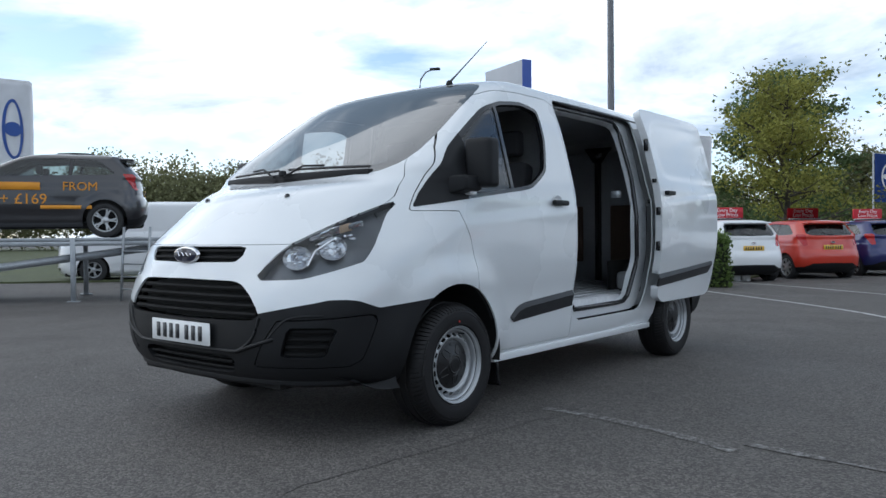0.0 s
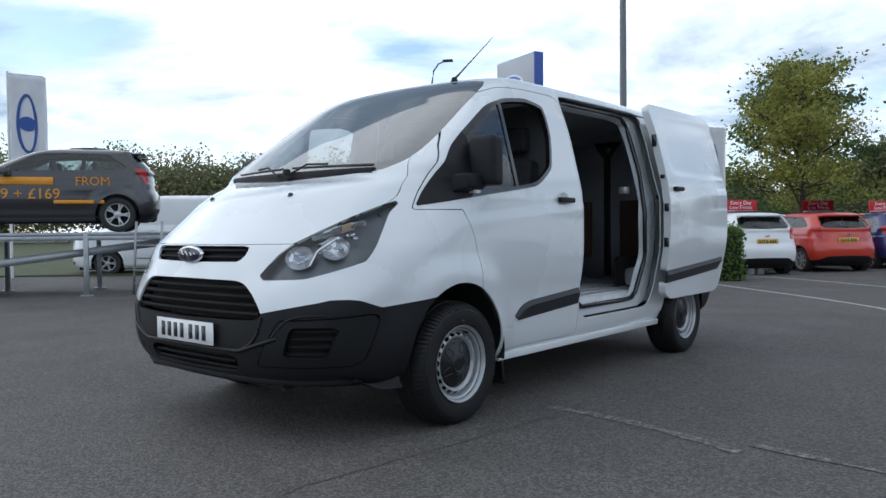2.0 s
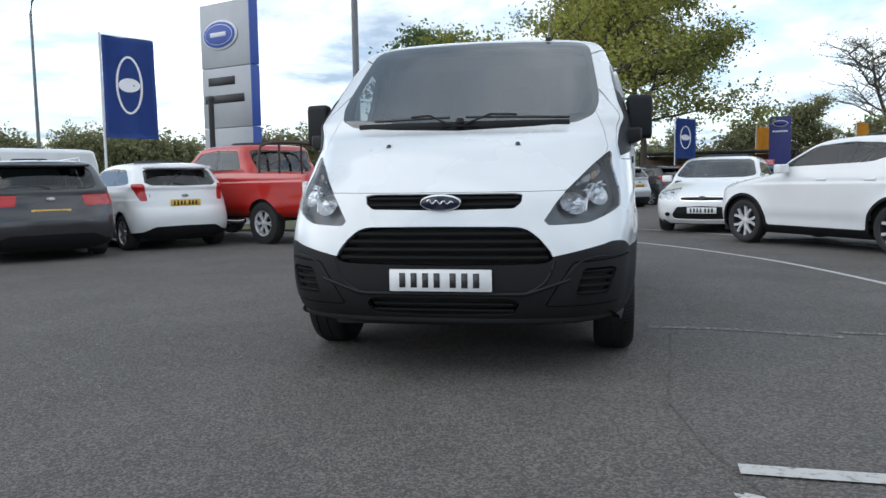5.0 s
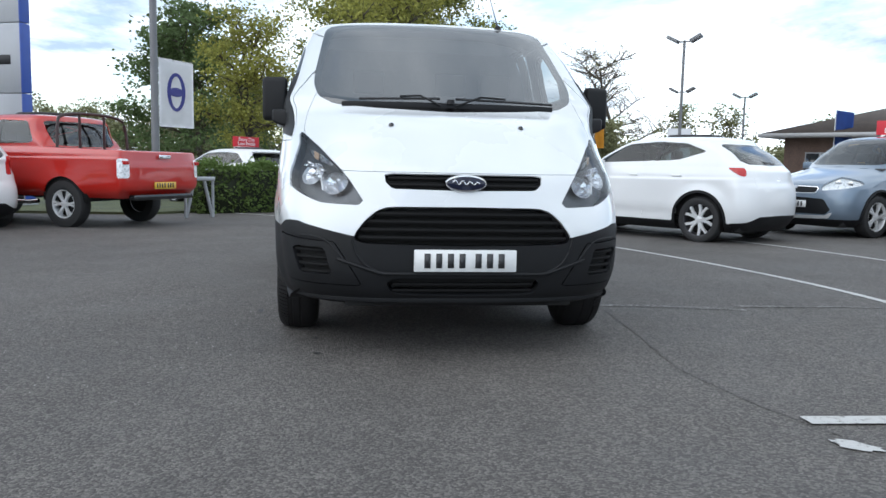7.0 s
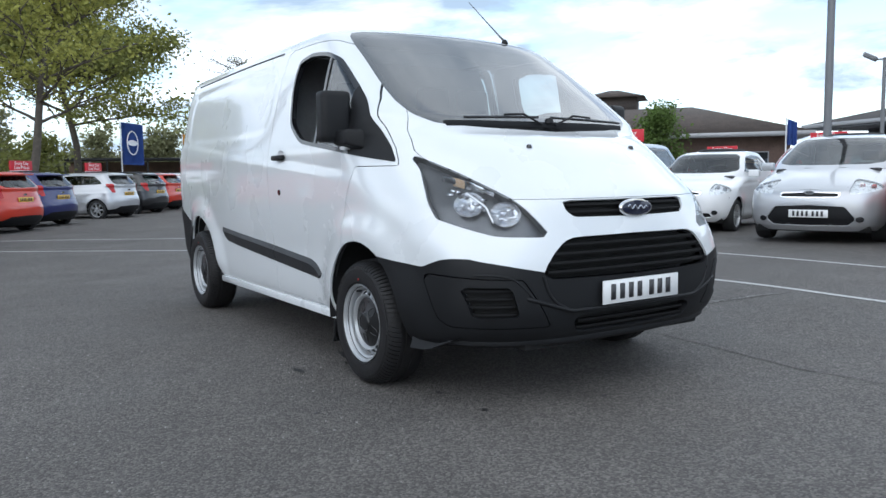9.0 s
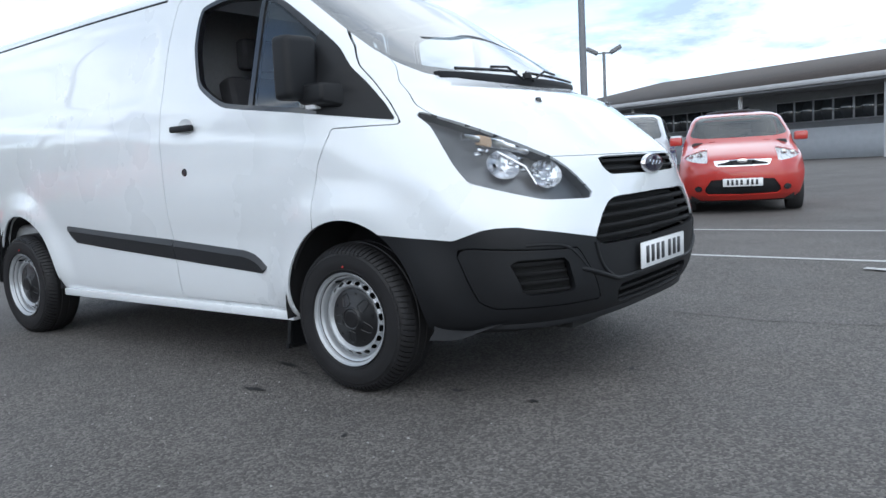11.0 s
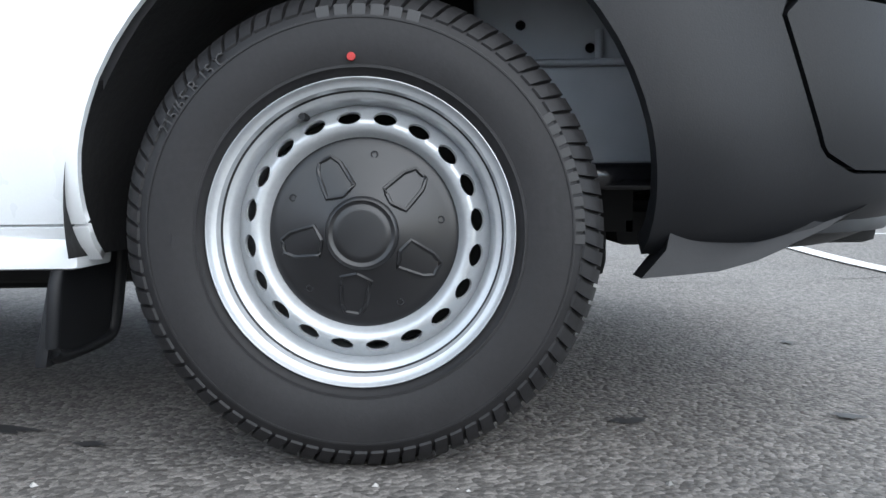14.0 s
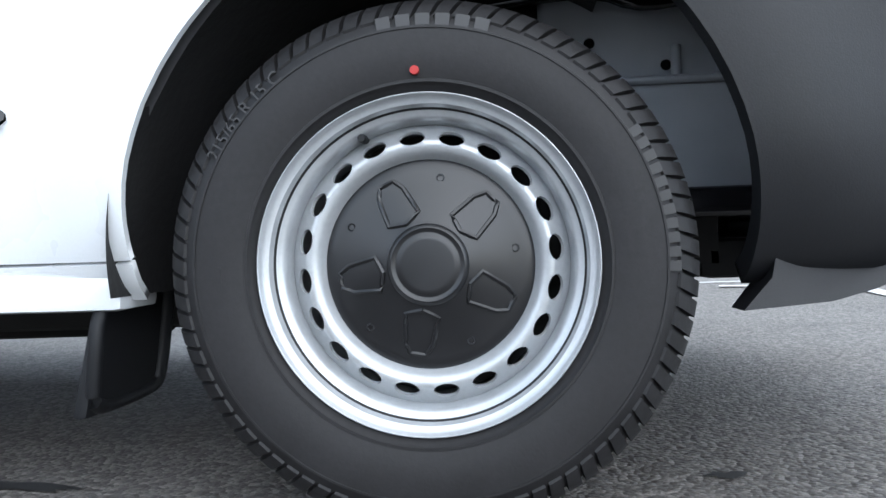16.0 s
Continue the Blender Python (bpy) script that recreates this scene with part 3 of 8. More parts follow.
def nose_y(x, z):
    """The van's front surface: y at (x, z)."""
    yf, w, lf, nf = (float(VF[k](z)) for k in (0, 2, 3, 5))
    u = min(abs(x) / w, 0.9999)
    return yf + lf * (1 - (1 - u ** nf) ** (1 / nf))


def flank_x(y, z):
    """Half width of the van's flank at (y, z)."""
    w = float(VF[2](z))
    g = np.array([[[w, y, z]]])
    return float(van_shape(g)[0, 0, 0])


def bar(path, h, d, bm=None):
    """A rectangular rail along a path across the nose: h high, d deep towards the rear."""
    own = bmesh.new()
    rings = []
    for p in path:
        p = Vector(p)
        rings.append([own.verts.new(p + Vector(o)) for o in ((0, 0, -h / 2), (0, -0.004, 0), (0, 0, h / 2), (0, d, h / 2), (0, d, -h / 2))])
    for p, q in zip(rings, rings[1:]):
        for k in range(5):
            own.faces.new((p[k], p[(k + 1) % 5], q[(k + 1) % 5], q[k]))
    own.faces.new(rings[0][::-1]), own.faces.new(rings[-1])
    bmesh.ops.recalc_face_normals(own, faces=own.faces[:])
    sharpen(own, 40)
    return join(bm, own)


def ellipse(cx, cy, cz, a, b, depth, n=40):
    """A domed oval plate facing -y."""
    bm = bmesh.new()
    rings = []
    for k, (s, dy) in enumerate(((1.0, 0.0), (1.0, -depth * 0.6), (0.95, -depth), (0.0, -depth * 1.1))):
        if s == 0:
            rings.append([bm.verts.new((cx, cy + dy, cz))])
        else:
            rings.append([bm.verts.new((cx + a * s * math.cos(2 * math.pi * i / n), cy + dy, cz + b * s * math.sin(2 * math.pi * i / n))) for i in range(n)])
    for p, q in zip(rings, rings[1:]):
        for i in range(n):
            if len(q) == 1:
                bm.faces.new((p[i], p[(i + 1) % n], q[0]))
            else:
                bm.faces.new((p[i], p[(i + 1) % n], q[(i + 1) % n], q[i]))
    bmesh.ops.recalc_face_normals(bm, faces=bm.faces[:])
    sharpen(bm, 45)
    return bm


def number_plate(parent, m, material=None, w=0.52, h=0.111):
    """A registration plate facing local -y, its characters as plain bars."""
    bm = box(-w / 2, w / 2, -0.006, 0.0, -h / 2, h / 2, 0.004, 1)
    bm.transform(m)
    pl = part("number_plate", bm, material or PLATE_W, parent, "number plate with dark characters")
    for x0, x1 in (*[(-0.40 + 0.113 * k, -0.40 + 0.113 * k + 0.058) for k in range(4)], *[(0.095 + 0.113 * k, 0.095 + 0.113 * k + 0.060) for k in range(3)]):
        bm = box(x0 * w, x1 * w, -0.009, -0.005, -h * 0.33, h * 0.33)
        bm.transform(m)
        part("character_bar", bm, PLATE_INK, pl)
    return pl


def rubbing_strip(polys, sg, parent, move=None, label=""):
    """A moulded strip: an upright lower face and a facet above it that leans back to the flank."""
    top = lambda y: np.interp(y, [0.5, 0.545, 0.60, 0.67, 1.3, 2.35], [0.49, 0.545, 0.582, 0.602, 0.648, 0.716])
    low, up = sh.cut(polys, lambda x, y, z: z - top(y) + 0.030)
    lower = sh.mesh(low, push=0.016, rim=0.018)
    for v in lower.verts:
        v.co.x -= sg * 0.013 * min(1.0, max(0.0, (float(top(v.co.y)) - 0.03 - v.co.z) / 0.07))
    if move:
        bmesh.ops.translate(lower, verts=lower.verts[:], vec=move)
    st = part("trim_strip", lower, TRIM_PLASTIC, parent, label)
    bm = sh.mesh(up, push=0.001)
    for v in bm.verts:
        v.co.x += sg * 0.0155 * min(1.0, max(0.0, (float(top(v.co.y)) - v.co.z) / 0.030))
    if move:
        bmesh.ops.translate(bm, verts=bm.verts[:], vec=move)
    part("bevel", bm, TRIM_PLASTIC, st)


# cab doors, their glass, gaps and trims
for k, sg in enumerate((1, -1)):
    d_skin, win, gap = doors[sg]
    dr = part("cab_door", sh.mesh(d_skin, rim=0.011), VAN_WHITE, van, "white cab door with its window lowered")
    part("door_gap", sh.mesh(gap, push=-0.014), GLOSS_BLACK, van)
    sail, rest_w = sh.cut(win, lambda x, y, z: y - 0.10 - (z - 1.2) * 0.10)
    edge_w, inner_w = sh.cut(rest_w, lambda x, y, z: -(poly_sdf(WINDOW, y, z) + 0.022))
    quarter, opened = sh.cut(inner_w, lambda x, y, z: y - 0.515 + (z - 1.25) * 0.05)
    bar_w, opened = sh.cut(opened, lambda x, y, z: y - 0.545 + (z - 1.25) * 0.05)
    part("sail_panel", sh.mesh(sail, push=0.004, rim=0.02), BLACK_PLASTIC, dr, "black plastic mirror panel")
    part("window_seal", sh.mesh(edge_w, push=0.001, rim=0.03), GLOSS_BLACK, dr)
    part("window_bar", sh.mesh(bar_w, push=0.0, rim=0.03), GLOSS_BLACK, dr)
    part("quarter_glass", sh.mesh(quarter, push=-0.006), GLASS, dr)
    rubbing_strip(trims[k], sg, van, label="dark grey rubbing strip")
    # pull handle in its dish
    fx = flank_x(1.03, 1.205)
    hb = box(-0.012, 0.018, -0.085, 0.085, -0.016, 0.016, 0.012, 3)
    for v in hb.verts:
        v.co.x -= 0.10 * (v.co.y ** 2) * 8
        v.co.x = sg * (v.co.x + fx + 0.022)
        v.co.y += 1.03
        v.co.z += 1.205
    bmesh.ops.recalc_face_normals(hb, faces=hb.faces[:])
    part("door_handle", hb, BLACK_PLASTIC, dr)
    dish = revolve([(0.0, -0.002), (0.03, 0.0), (0.038, 0.004), (0.042, 0.001)], 24, "x")
    bmesh.ops.transform(dish, matrix=Matrix.Translation((sg * (fx + 0.001), 1.015, 1.215)) @ Matrix.Diagonal((sg, 1.5, 1, 1)), verts=dish.verts[:])
    part("handle_dish", dish, VAN_WHITE, dr)
    if sg < 0:
        lk = revolve([(0.0, 0.006), (0.017, 0.006), (0.021, 0.0)], 20, "x")
        bmesh.ops.transform(lk, matrix=Matrix.Translation((sg * (flank_x(1.05, 0.99) - 0.001), 1.05, 0.99)) @ Matrix.Diagonal((sg, 1, 1, 1)), verts=lk.verts[:])
        part("door_lock", lk, GLOSS_BLACK, dr)
    # mirror: head, arm, glass, clear repeater
    hd = box(0.955, 1.108, 0.085, 0.185, 1.262, 1.530, 0.032, 4)
    for v in hd.verts:
        v.co.y += (v.co.x - 0.955) * 0.20 + (1.0 - math.cos((v.co.z - 1.4) * 3.0)) * 0.15
    bmesh.ops.transform(hd, matrix=Matrix.Diagonal((sg, 1, 1, 1)), verts=hd.verts[:])
    bmesh.ops.recalc_face_normals(hd, faces=hd.faces[:])
    mr = part("door_mirror", hd, BLACK_PLASTIC, van, "black plastic door mirror")
    arm = box(0.84, 1.04, -0.05, 0.10, 1.222, 1.322, 0.026, 3)
    for v in arm.verts:
        k = (v.co.x - 0.84) / 0.20
        v.co.z += 0.035 * k - 0.02 + (v.co.z - 1.272) * (0.3 - 0.5 * k)
        v.co.y += 0.11 * k - 0.05
    bmesh.ops.transform(arm, matrix=Matrix.Diagonal((sg, 1, 1, 1)), verts=arm.verts[:])
    bmesh.ops.recalc_face_normals(arm, faces=arm.faces[:])
    part("arm", arm, BLACK_PLASTIC, mr)
    rp = box(0.965, 1.015, 0.075, 0.135, 1.222, 1.262, 0.01, 2)
    bmesh.ops.transform(rp, matrix=Matrix.Diagonal((sg, 1, 1, 1)), verts=rp.verts[:])
    bmesh.ops.recalc_face_normals(rp, faces=rp.faces[:])
    part("repeater", rp, CLEAR_LAMP, mr, "clear indicator repeater")
rubbing_strip(trims[2], -1, van, label="dark grey rubbing strip")

# open sliding door on the +x flank, the frame behind it and its seal
OPEN = Vector((0.135, 1.035, 0.055))
sd = part("sliding_door", sh.mesh(slide, rim=0.055, move=OPEN), VAN_WHITE, van, "white sliding door, slid open")
rubbing_strip(trim_slide, 1, van, OPEN, "dark grey rubbing strip")
part("inner_panel", sh.mesh(slide, push=-0.055, flip=True, move=OPEN), LOAD_GREY, sd)
fx = flank_x(1.45, 1.26)
hb = box(fx - 0.004, fx + 0.034, -0.07, 0.07, -0.016, 0.016, 0.012, 3)
bmesh.ops.translate(hb, verts=hb.verts[:], vec=OPEN + Vector((0, 1.40, 1.26)))
part("door_handle", hb, BLACK_PLASTIC, sd)
for zz, hh in ((1.62, 0.09), (1.12, 0.06), (0.86, 0.07), (1.35, 0.03)):
    x0 = flank_x(1.25, zz)
    bm = box(x0 - 0.046, x0 - 0.012, -0.012, 0.004, zz - hh / 2, zz + hh / 2, 0.004, 1)
    edge_y = float(np.interp(zz, [0.43, 0.9, 1.2, 1.35, 1.6, 1.87], [1.255, 1.255, 1.255, 1.252, 1.24, 1.205]))
    bmesh.ops.translate(bm, verts=bm.verts[:], vec=OPEN + Vector((0, edge_y, 0)))
    part("latch_plate", bm, GLOSS_BLACK, sd)
part("door_frame", sh.mesh(jamb, push=-0.05, rim=0.05), VAN_WHITE, van, "white painted frame of the door opening")
rim_pts = [(flank_x(y, z) - 0.05, y, z) for y, z in OPENING]
part("door_seal", tube(rim_pts + rim_pts[:2], 0.017, 8, caps=False), GLOSS_BLACK, van, "black rubber door seal")
xr = flank_x(1.7, 1.92) - 0.012
part("top_rail", box(xr - 0.05, xr - 0.005, 1.06, 2.36, 1.885, 1.915, 0.004, 1), GLOSS_BLACK, van)
part("step_tread", box(0.70, 0.885, 1.29, 2.05, 0.44, 0.455, 0.004, 1), BLACK_PLASTIC, van)
part("lower_rail", box(0.86, 0.885, 1.28, 2.1, 0.475, 0.50, 0.004, 1), GALV, van)
xr = flank_x(3.0, 1.26)
part("mid_rail", box(xr - 0.03, xr - 0.004, 2.5, 3.5, 1.245, 1.275, 0.004, 1), GLOSS_BLACK, van)
part("latch_striker", box(0.80, 0.86, 2.10, 2.16, 1.28, 1.33, 0.006, 1), GALV, van)

BAY_WALL = mat("pale_grey_ply_lining", (0.42, 0.43, 0.44), 0.65, var=0.1, scale=3, fine=0.05)
# lining of the shell, bulkhead, load bay
cab_sk = [p for p in rest + doors[1][0] + doors[-1][0] if sh.V[p[0]][1] < 1.27 and sh.V[p[0]][2] > 0.5]
bay_sk = [p for p in rest if sh.V[p[0]][1] >= 1.27 and sh.V[p[0]][2] > 0.45]
part("cab_lining", sh.mesh(cab_sk, push=-0.034, flip=True), INNER, van)
part("bay_lining", sh.mesh(bay_sk, push=-0.045, flip=True), BAY_WALL, van, "grey lined load bay walls")
part("bulkhead", prism([(-0.86, 0.4), (0.86, 0.4), (0.87, 1.2), (0.80, 1.68), (0.72, 1.87), (-0.72, 1.87), (-0.80, 1.68), (-0.87, 1.2)], 1.262, 1.285, "y"), LOAD_GREY, van)
fl = part("load_floor", box(-0.82, 0.84, 1.29, 3.6, 0.44, 0.545), LOAD_FLOOR, van, "ribbed steel load floor")
for i in range(12):
    x0 = -0.78 + i * 0.135
    part("floor_rib", box(x0, x0 + 0.07, 1.31, 3.58, 0.545, 0.553, 0.003, 1), LOAD_FLOOR, fl)
BOARD = mat("brown_hardboard", (0.12, 0.075, 0.055), 0.75, var=0.15, scale=4, fine=0.08, fscale=50)
for x0, x1 in ((-0.78, -0.24), (0.06, 0.70)):
    part("door_board", box(x0, x1, 3.54, 3.567, 0.74, 1.28, 0.008, 1), BOARD, van, "brown hardboard panel inside the rear door")
part("rear_door_inner", box(-0.66, 0.66, 3.57, 3.59, 0.55, 1.80), LOAD_GREY, van)
part("rear_door_post", box(-0.10, -0.045, 3.53, 3.59, 0.56, 1.80, 0.01, 2), GLOSS_BLACK, van)
part("post_head", prism([(-0.20, 1.84), (0.06, 1.84), (-0.035, 1.70), (-0.11, 1.70)], 3.52, 3.59, "y"), GLOSS_BLACK, van)
for sg in (-1, 1):
    part("wheel_box", box(*sorted((sg * 0.60, sg * 0.83)), 2.56, 3.34, 0.54, 0.70, 0.05, 3), LOAD_GREY, van)

# cab: dash, seats, wheel
dsh = prism([(-0.20, 1.00), (-0.20, 1.27), (0.02, 1.345), (0.16, 1.33), (0.30, 1.22), (0.32, 0.95), (0.20, 0.86), (-0.2, 0.86)], -0.83, 0.83, "x", 0.01)
part("dashboard", dsh, INNER, van, "charcoal dashboard")
part("cab_floor", box(-0.83, 0.83, 0.43, 1.26, 0.50, 0.56), INNER, van)
st = revolve([(0.185, -0.014), (0.199, 0.0), (0.185, 0.014), (0.171, 0.0), (0.185, -0.014)], 36, "y")
bmesh.ops.transform(st, matrix=Matrix.Translation((-0.40, 0.46, 1.22)) @ Matrix.Rotation(radians(-38), 4, "X"), verts=st.verts[:])
part("steering_wheel", tube([(-0.40, 0.28, 1.08), (-0.40, 0.46, 1.22)], 0.03, 8, st), INNER, van)
for x0, x1 in ((-0.66, -0.18), (0.02, 0.72)):
    s1 = box(x0, x1, 0.42, 0.95, 0.72, 0.92, 0.05, 3)
    seat = part("seat_base", s1, SEAT, van, "charcoal cloth seat")
    s2 = box(x0, x1, 0.0, 0.13, 0.0, 0.66, 0.05, 3)
    bmesh.ops.transform(s2, matrix=Matrix.Translation((0, 0.92, 0.85)) @ Matrix.Rotation(radians(-12), 4, "X"), verts=s2.verts[:])
    part("backrest", s2, SEAT, seat)
    for hx in ([(x0 + x1) / 2] if x1 - x0 < 0.6 else [x0 + 0.18, x1 - 0.18]):
        part("headrest", box(hx - 0.12, hx + 0.12, 1.06, 1.15, 1.53, 1.70, 0.035, 3), SEAT, seat)

# headlamps: clear lens over a dark bowl with two reflectors and a side strip
PALE_AMBER = mat("pale_amber_lens", (0.50, 0.36, 0.25), 0.2, var=0.1)
MIRROR_BOWL = mat("bright_reflector", (0.66, 0.67, 0.70), 0.14, 1.0, var=0.06, scale=30)
DARK_BOWL = mat("grey_lamp_bowl", (0.12, 0.125, 0.135), 0.3, 0.6, var=0.2, scale=14)
for sg in (1, -1):
    lp = [p for p in lamps if sh.V[p[0]][0] * sg > 0]
    hl = part("headlamp", sh.mesh(lp, push=-0.055, rim=-0.055), DARK_BOWL, van, "clear headlamp with silver reflectors in a grey bowl")
    part("lens", sh.mesh(lp, push=-0.001), LENS, hl).visible_shadow = False
    for cx, cz, r, sq in ((0.662, 0.912, 0.066, 1.12), (0.778, 0.958, 0.070, 1.0)):
        gx, gz = (nose_y(cx + 0.01, cz) - nose_y(cx - 0.01, cz)) / 0.02, (nose_y(cx, cz + 0.01) - nose_y(cx, cz - 0.01)) / 0.02
        nv = Vector((sg * gx, -1.0, gz)).normalized() * 0.85 + Vector((0, -0.15, 0))
        at = Vector((sg * cx, nose_y(cx, cz), cz)) - nv * 0.022
        rf = revolve([(0.0, 0.032), (r * 0.35, 0.027), (r * 0.8, 0.012), (r, 0.0)], 14, "y")
        bmesh.ops.transform(rf, matrix=Matrix.Translation(at) @ Vector((0, -1, 0)).rotation_difference(nv).to_matrix().to_4x4() @ Matrix.Diagonal((sq, 1, 0.92, 1)), verts=rf.verts[:])
        part("reflector", rf, MIRROR_BOWL, hl, smooth=False)
        bl = revolve([(0.0, -0.006), (0.008, -0.004), (0.010, 0.03)], 14, "y")
        bmesh.ops.transform(bl, matrix=Matrix.Translation(at), verts=bl.verts[:])
        part("bulb", bl, CHROME, hl)
    wedge = [(0.665, 0.992, 0.010), (0.69, 1.008, 0.026), (0.715, 1.024, 0.036), (0.74, 1.038, 0.040), (0.765, 1.052, 0.034), (0.79, 1.066, 0.016)]
    for k in range(5):
        (xa, za, ha), (xb, zb, hb2) = wedge[k], wedge[k + 1]
        st = bar([(sg * xa, nose_y(xa, za) + 0.018 + 0.006 * (k % 2), za), (sg * xb, nose_y(xb, zb) + 0.018 + 0.006 * ((k + 1) % 2), zb)], (ha + hb2) / 2, 0.02)
        part("indicator_facet", st, MIRROR_BOWL if k != 3 else PALE_AMBER, hl, "clear indicator facet")
    rr = random.Random(5)
    for k in range(16):
        cx, cz = 0.635 + 0.0115 * k + rr.uniform(-0.008, 0.008), 0.885 + 0.0062 * k + rr.uniform(-0.02, 0.05)
        fc = box(-0.016, 0.016, -0.002, 0.002, -0.009, 0.009)
        bmesh.ops.transform(fc, matrix=Matrix.Translation((sg * cx, nose_y(cx, cz) + 0.028, cz)) @ Matrix.Rotation(radians(sg * rr.uniform(-10, 55)), 4, "Z") @ Matrix.Rotation(radians(rr.uniform(-50, 25)), 4, "X") @ Matrix.Rotation(radians(sg * rr.uniform(-40, 10)), 4, "Y"), verts=fc.verts[:])
        part("reflector_facet", fc, MIRROR_BOWL, hl)
    dv = tube([(sg * 0.712, nose_y(0.712, 0.86) + 0.02, 0.865), (sg * 0.722, nose_y(0.722, 0.93) + 0.015, 0.935), (sg * 0.755, nose_y(0.755, 1.0) + 0.02, 1.0)], 0.006, 8)
    part("divider", dv, CHROME, hl)

GRILLE = mat("dark_grille_plastic", (0.006, 0.006, 0.0065), 0.75, spec=0.2, var=0.1, scale=9)
# grilles, badge, plate, vents
for nm, zs, half, h, push in (("slot_bar", (0.905, 0.937), 0.385, 0.014, 0.008), ("grille_bar", (0.640, 0.680, 0.720, 0.760), 0.0, 0.020, 0.014), ("lower_bar", (0.372, 0.405), 0.36, 0.014, 0.012)):
    for z in zs:
        hw = half or float(np.interp(z, [0.62, 0.648, 0.73, 0.78, 0.80], [0.50, 0.545, 0.485, 0.42, 0.36]))
        path = [(x, nose_y(x, z) + push, z) for x in np.linspace(-hw, hw, 25)]
        part(nm, bar(path, h, 0.035), GRILLE, van)
for sg in (1, -1):
    for k in range(4):
        z = 0.458 + k * 0.036
        xs = np.linspace(0.676 + (z - 0.5) * 0.3, 0.848 + (z - 0.5) * 0.3, 7)
        path = [(sg * x, nose_y(x, z) + 0.012 + (0.01 if i in (0, 6) else 0), z) for i, x in enumerate(xs)]
        part("vent_slat", bar(path, 0.016, 0.024), GRILLE, van)
# moulded ridges of the bumper
rid = [(x, nose_y(x, 0.462 + 0.10 * max(0, abs(x) - 0.42) ** 1.0 * 3.2) - 0.004, 0.462 + 0.10 * max(0, abs(x) - 0.42) * 3.2) for x in np.linspace(-0.66, 0.66, 41)]
rid = [(x, y + (0.03 if abs(x) > 0.64 else 0.0), z) for x, y, z in rid]
part("bumper_ridge", tube(rid, 0.010, 8), BLACK_PLASTIC, van)
for sg in (1, -1):
    rid = [(sg * x, nose_y(x, z) - 0.001, z) for x, z in chaikin([(0.565, 0.630), (0.545, 0.560), (0.505, 0.505), (0.42, 0.464)], 2, False)]
    part("bumper_ridge", tube(rid, 0.008, 8), BLACK_PLASTIC, van)
    rid = [(sg * x, nose_y(x, z) - 0.001, z) for x, z in chaikin([(0.60, 0.520), (0.66, 0.590), (0.70, 0.628), (0.78, 0.640), (0.83, 0.638)], 2, False)]
    part("bumper_ridge", tube(rid, 0.006, 8), BLACK_PLASTIC, van)
rid = [(x, nose_y(x, 0.325) - 0.004, 0.325) for x in np.linspace(-0.86, 0.86, 41)]
part("bumper_lip", bar(rid, 0.035, 0.03), BLACK_PLASTIC, van)
by = nose_y(0, 0.918) - 0.006
bd = part("badge", ellipse(0, by, 0.918, 0.108, 0.043, 0.018), CHROME, van, "oval chrome and dark blue badge")
part("badge_face", ellipse(0, by - 0.016, 0.918, 0.098, 0.035, 0.005), BADGE_BLUE, bd)
sc = [(-0.066 + 0.132 * u, by - 0.0245, 0.918 + 0.011 * math.sin(u * 22.0) * (1 - 0.5 * u) + 0.006 * (1 - u)) for u in np.linspace(0, 1, 45)]
part("badge_mark", tube(sc, 0.0026, 6), CHROME, bd)
number_plate(van, pose(0, -1.026, 0.533))
jet_z = max((z for z in np.linspace(1.15, 1.30, 76) if nose_y(0.355, z) <= -0.62), default=1.21)
for sg in (1, -1):
    jt = revolve([(0.0, 0.016), (0.011, 0.013), (0.016, -0.004)], 12, "z")
    bmesh.ops.transform(jt, matrix=Matrix.Translation((sg * 0.355, -0.62, jet_z)), verts=jt.verts[:])
    part("washer_jet", jt, GLOSS_BLACK, van)

# wipers on the scuttle
part("scuttle", bar([(x, nose_y(x, 1.345) - 0.012, 1.342 - 0.0 * x) for x in np.linspace(-0.62, 0.62, 21)], 0.04, 0.05), BLACK_PLASTIC, van)
for x0, x1 in ((0.03, 0.62), (-0.06, -0.52)):
    wp = [(x, nose_y(x, 1.372) - 0.028, 1.388 - abs(x - x0) * 0.02) for x in np.linspace(x0, x1, 9)]
    part("wiper_blade", tube(wp, 0.0075, 8), GLOSS_BLACK, van)
    xa = x0 + (x1 - x0) * 0.5
    part("wiper_arm", tube([(x0, nose_y(x0, 1.335) - 0.015, 1.345), (x0 + (xa - x0) * 0.5, nose_y(x0, 1.37) - 0.045, 1.40), (xa, nose_y(xa, 1.37) - 0.035, 1.395)], 0.006, 8), BLACK_PLASTIC, van)
part("wiper_hub", revolve([(0.0, 0.03), (0.02, 0.026), (0.026, 0.0)], 16, "z"), BLACK_PLASTIC, van).location = (0, nose_y(0, 1.35) - 0.02, 1.355)
# aerial
part("aerial_base", revolve([(0.0, 0.03), (0.016, 0.022), (0.024, 0.0)], 16, "z"), BLACK_PLASTIC, van).location = (0.455, 0.60, 1.955)
part("aerial", tube([(0.455, 0.60, 1.968), (0.455, 0.67, 2.025), (0.455, 1.01, 2.305)], 0.004, 6, radii=[0.009, 0.005, 0.002]), GLOSS_BLACK, van)

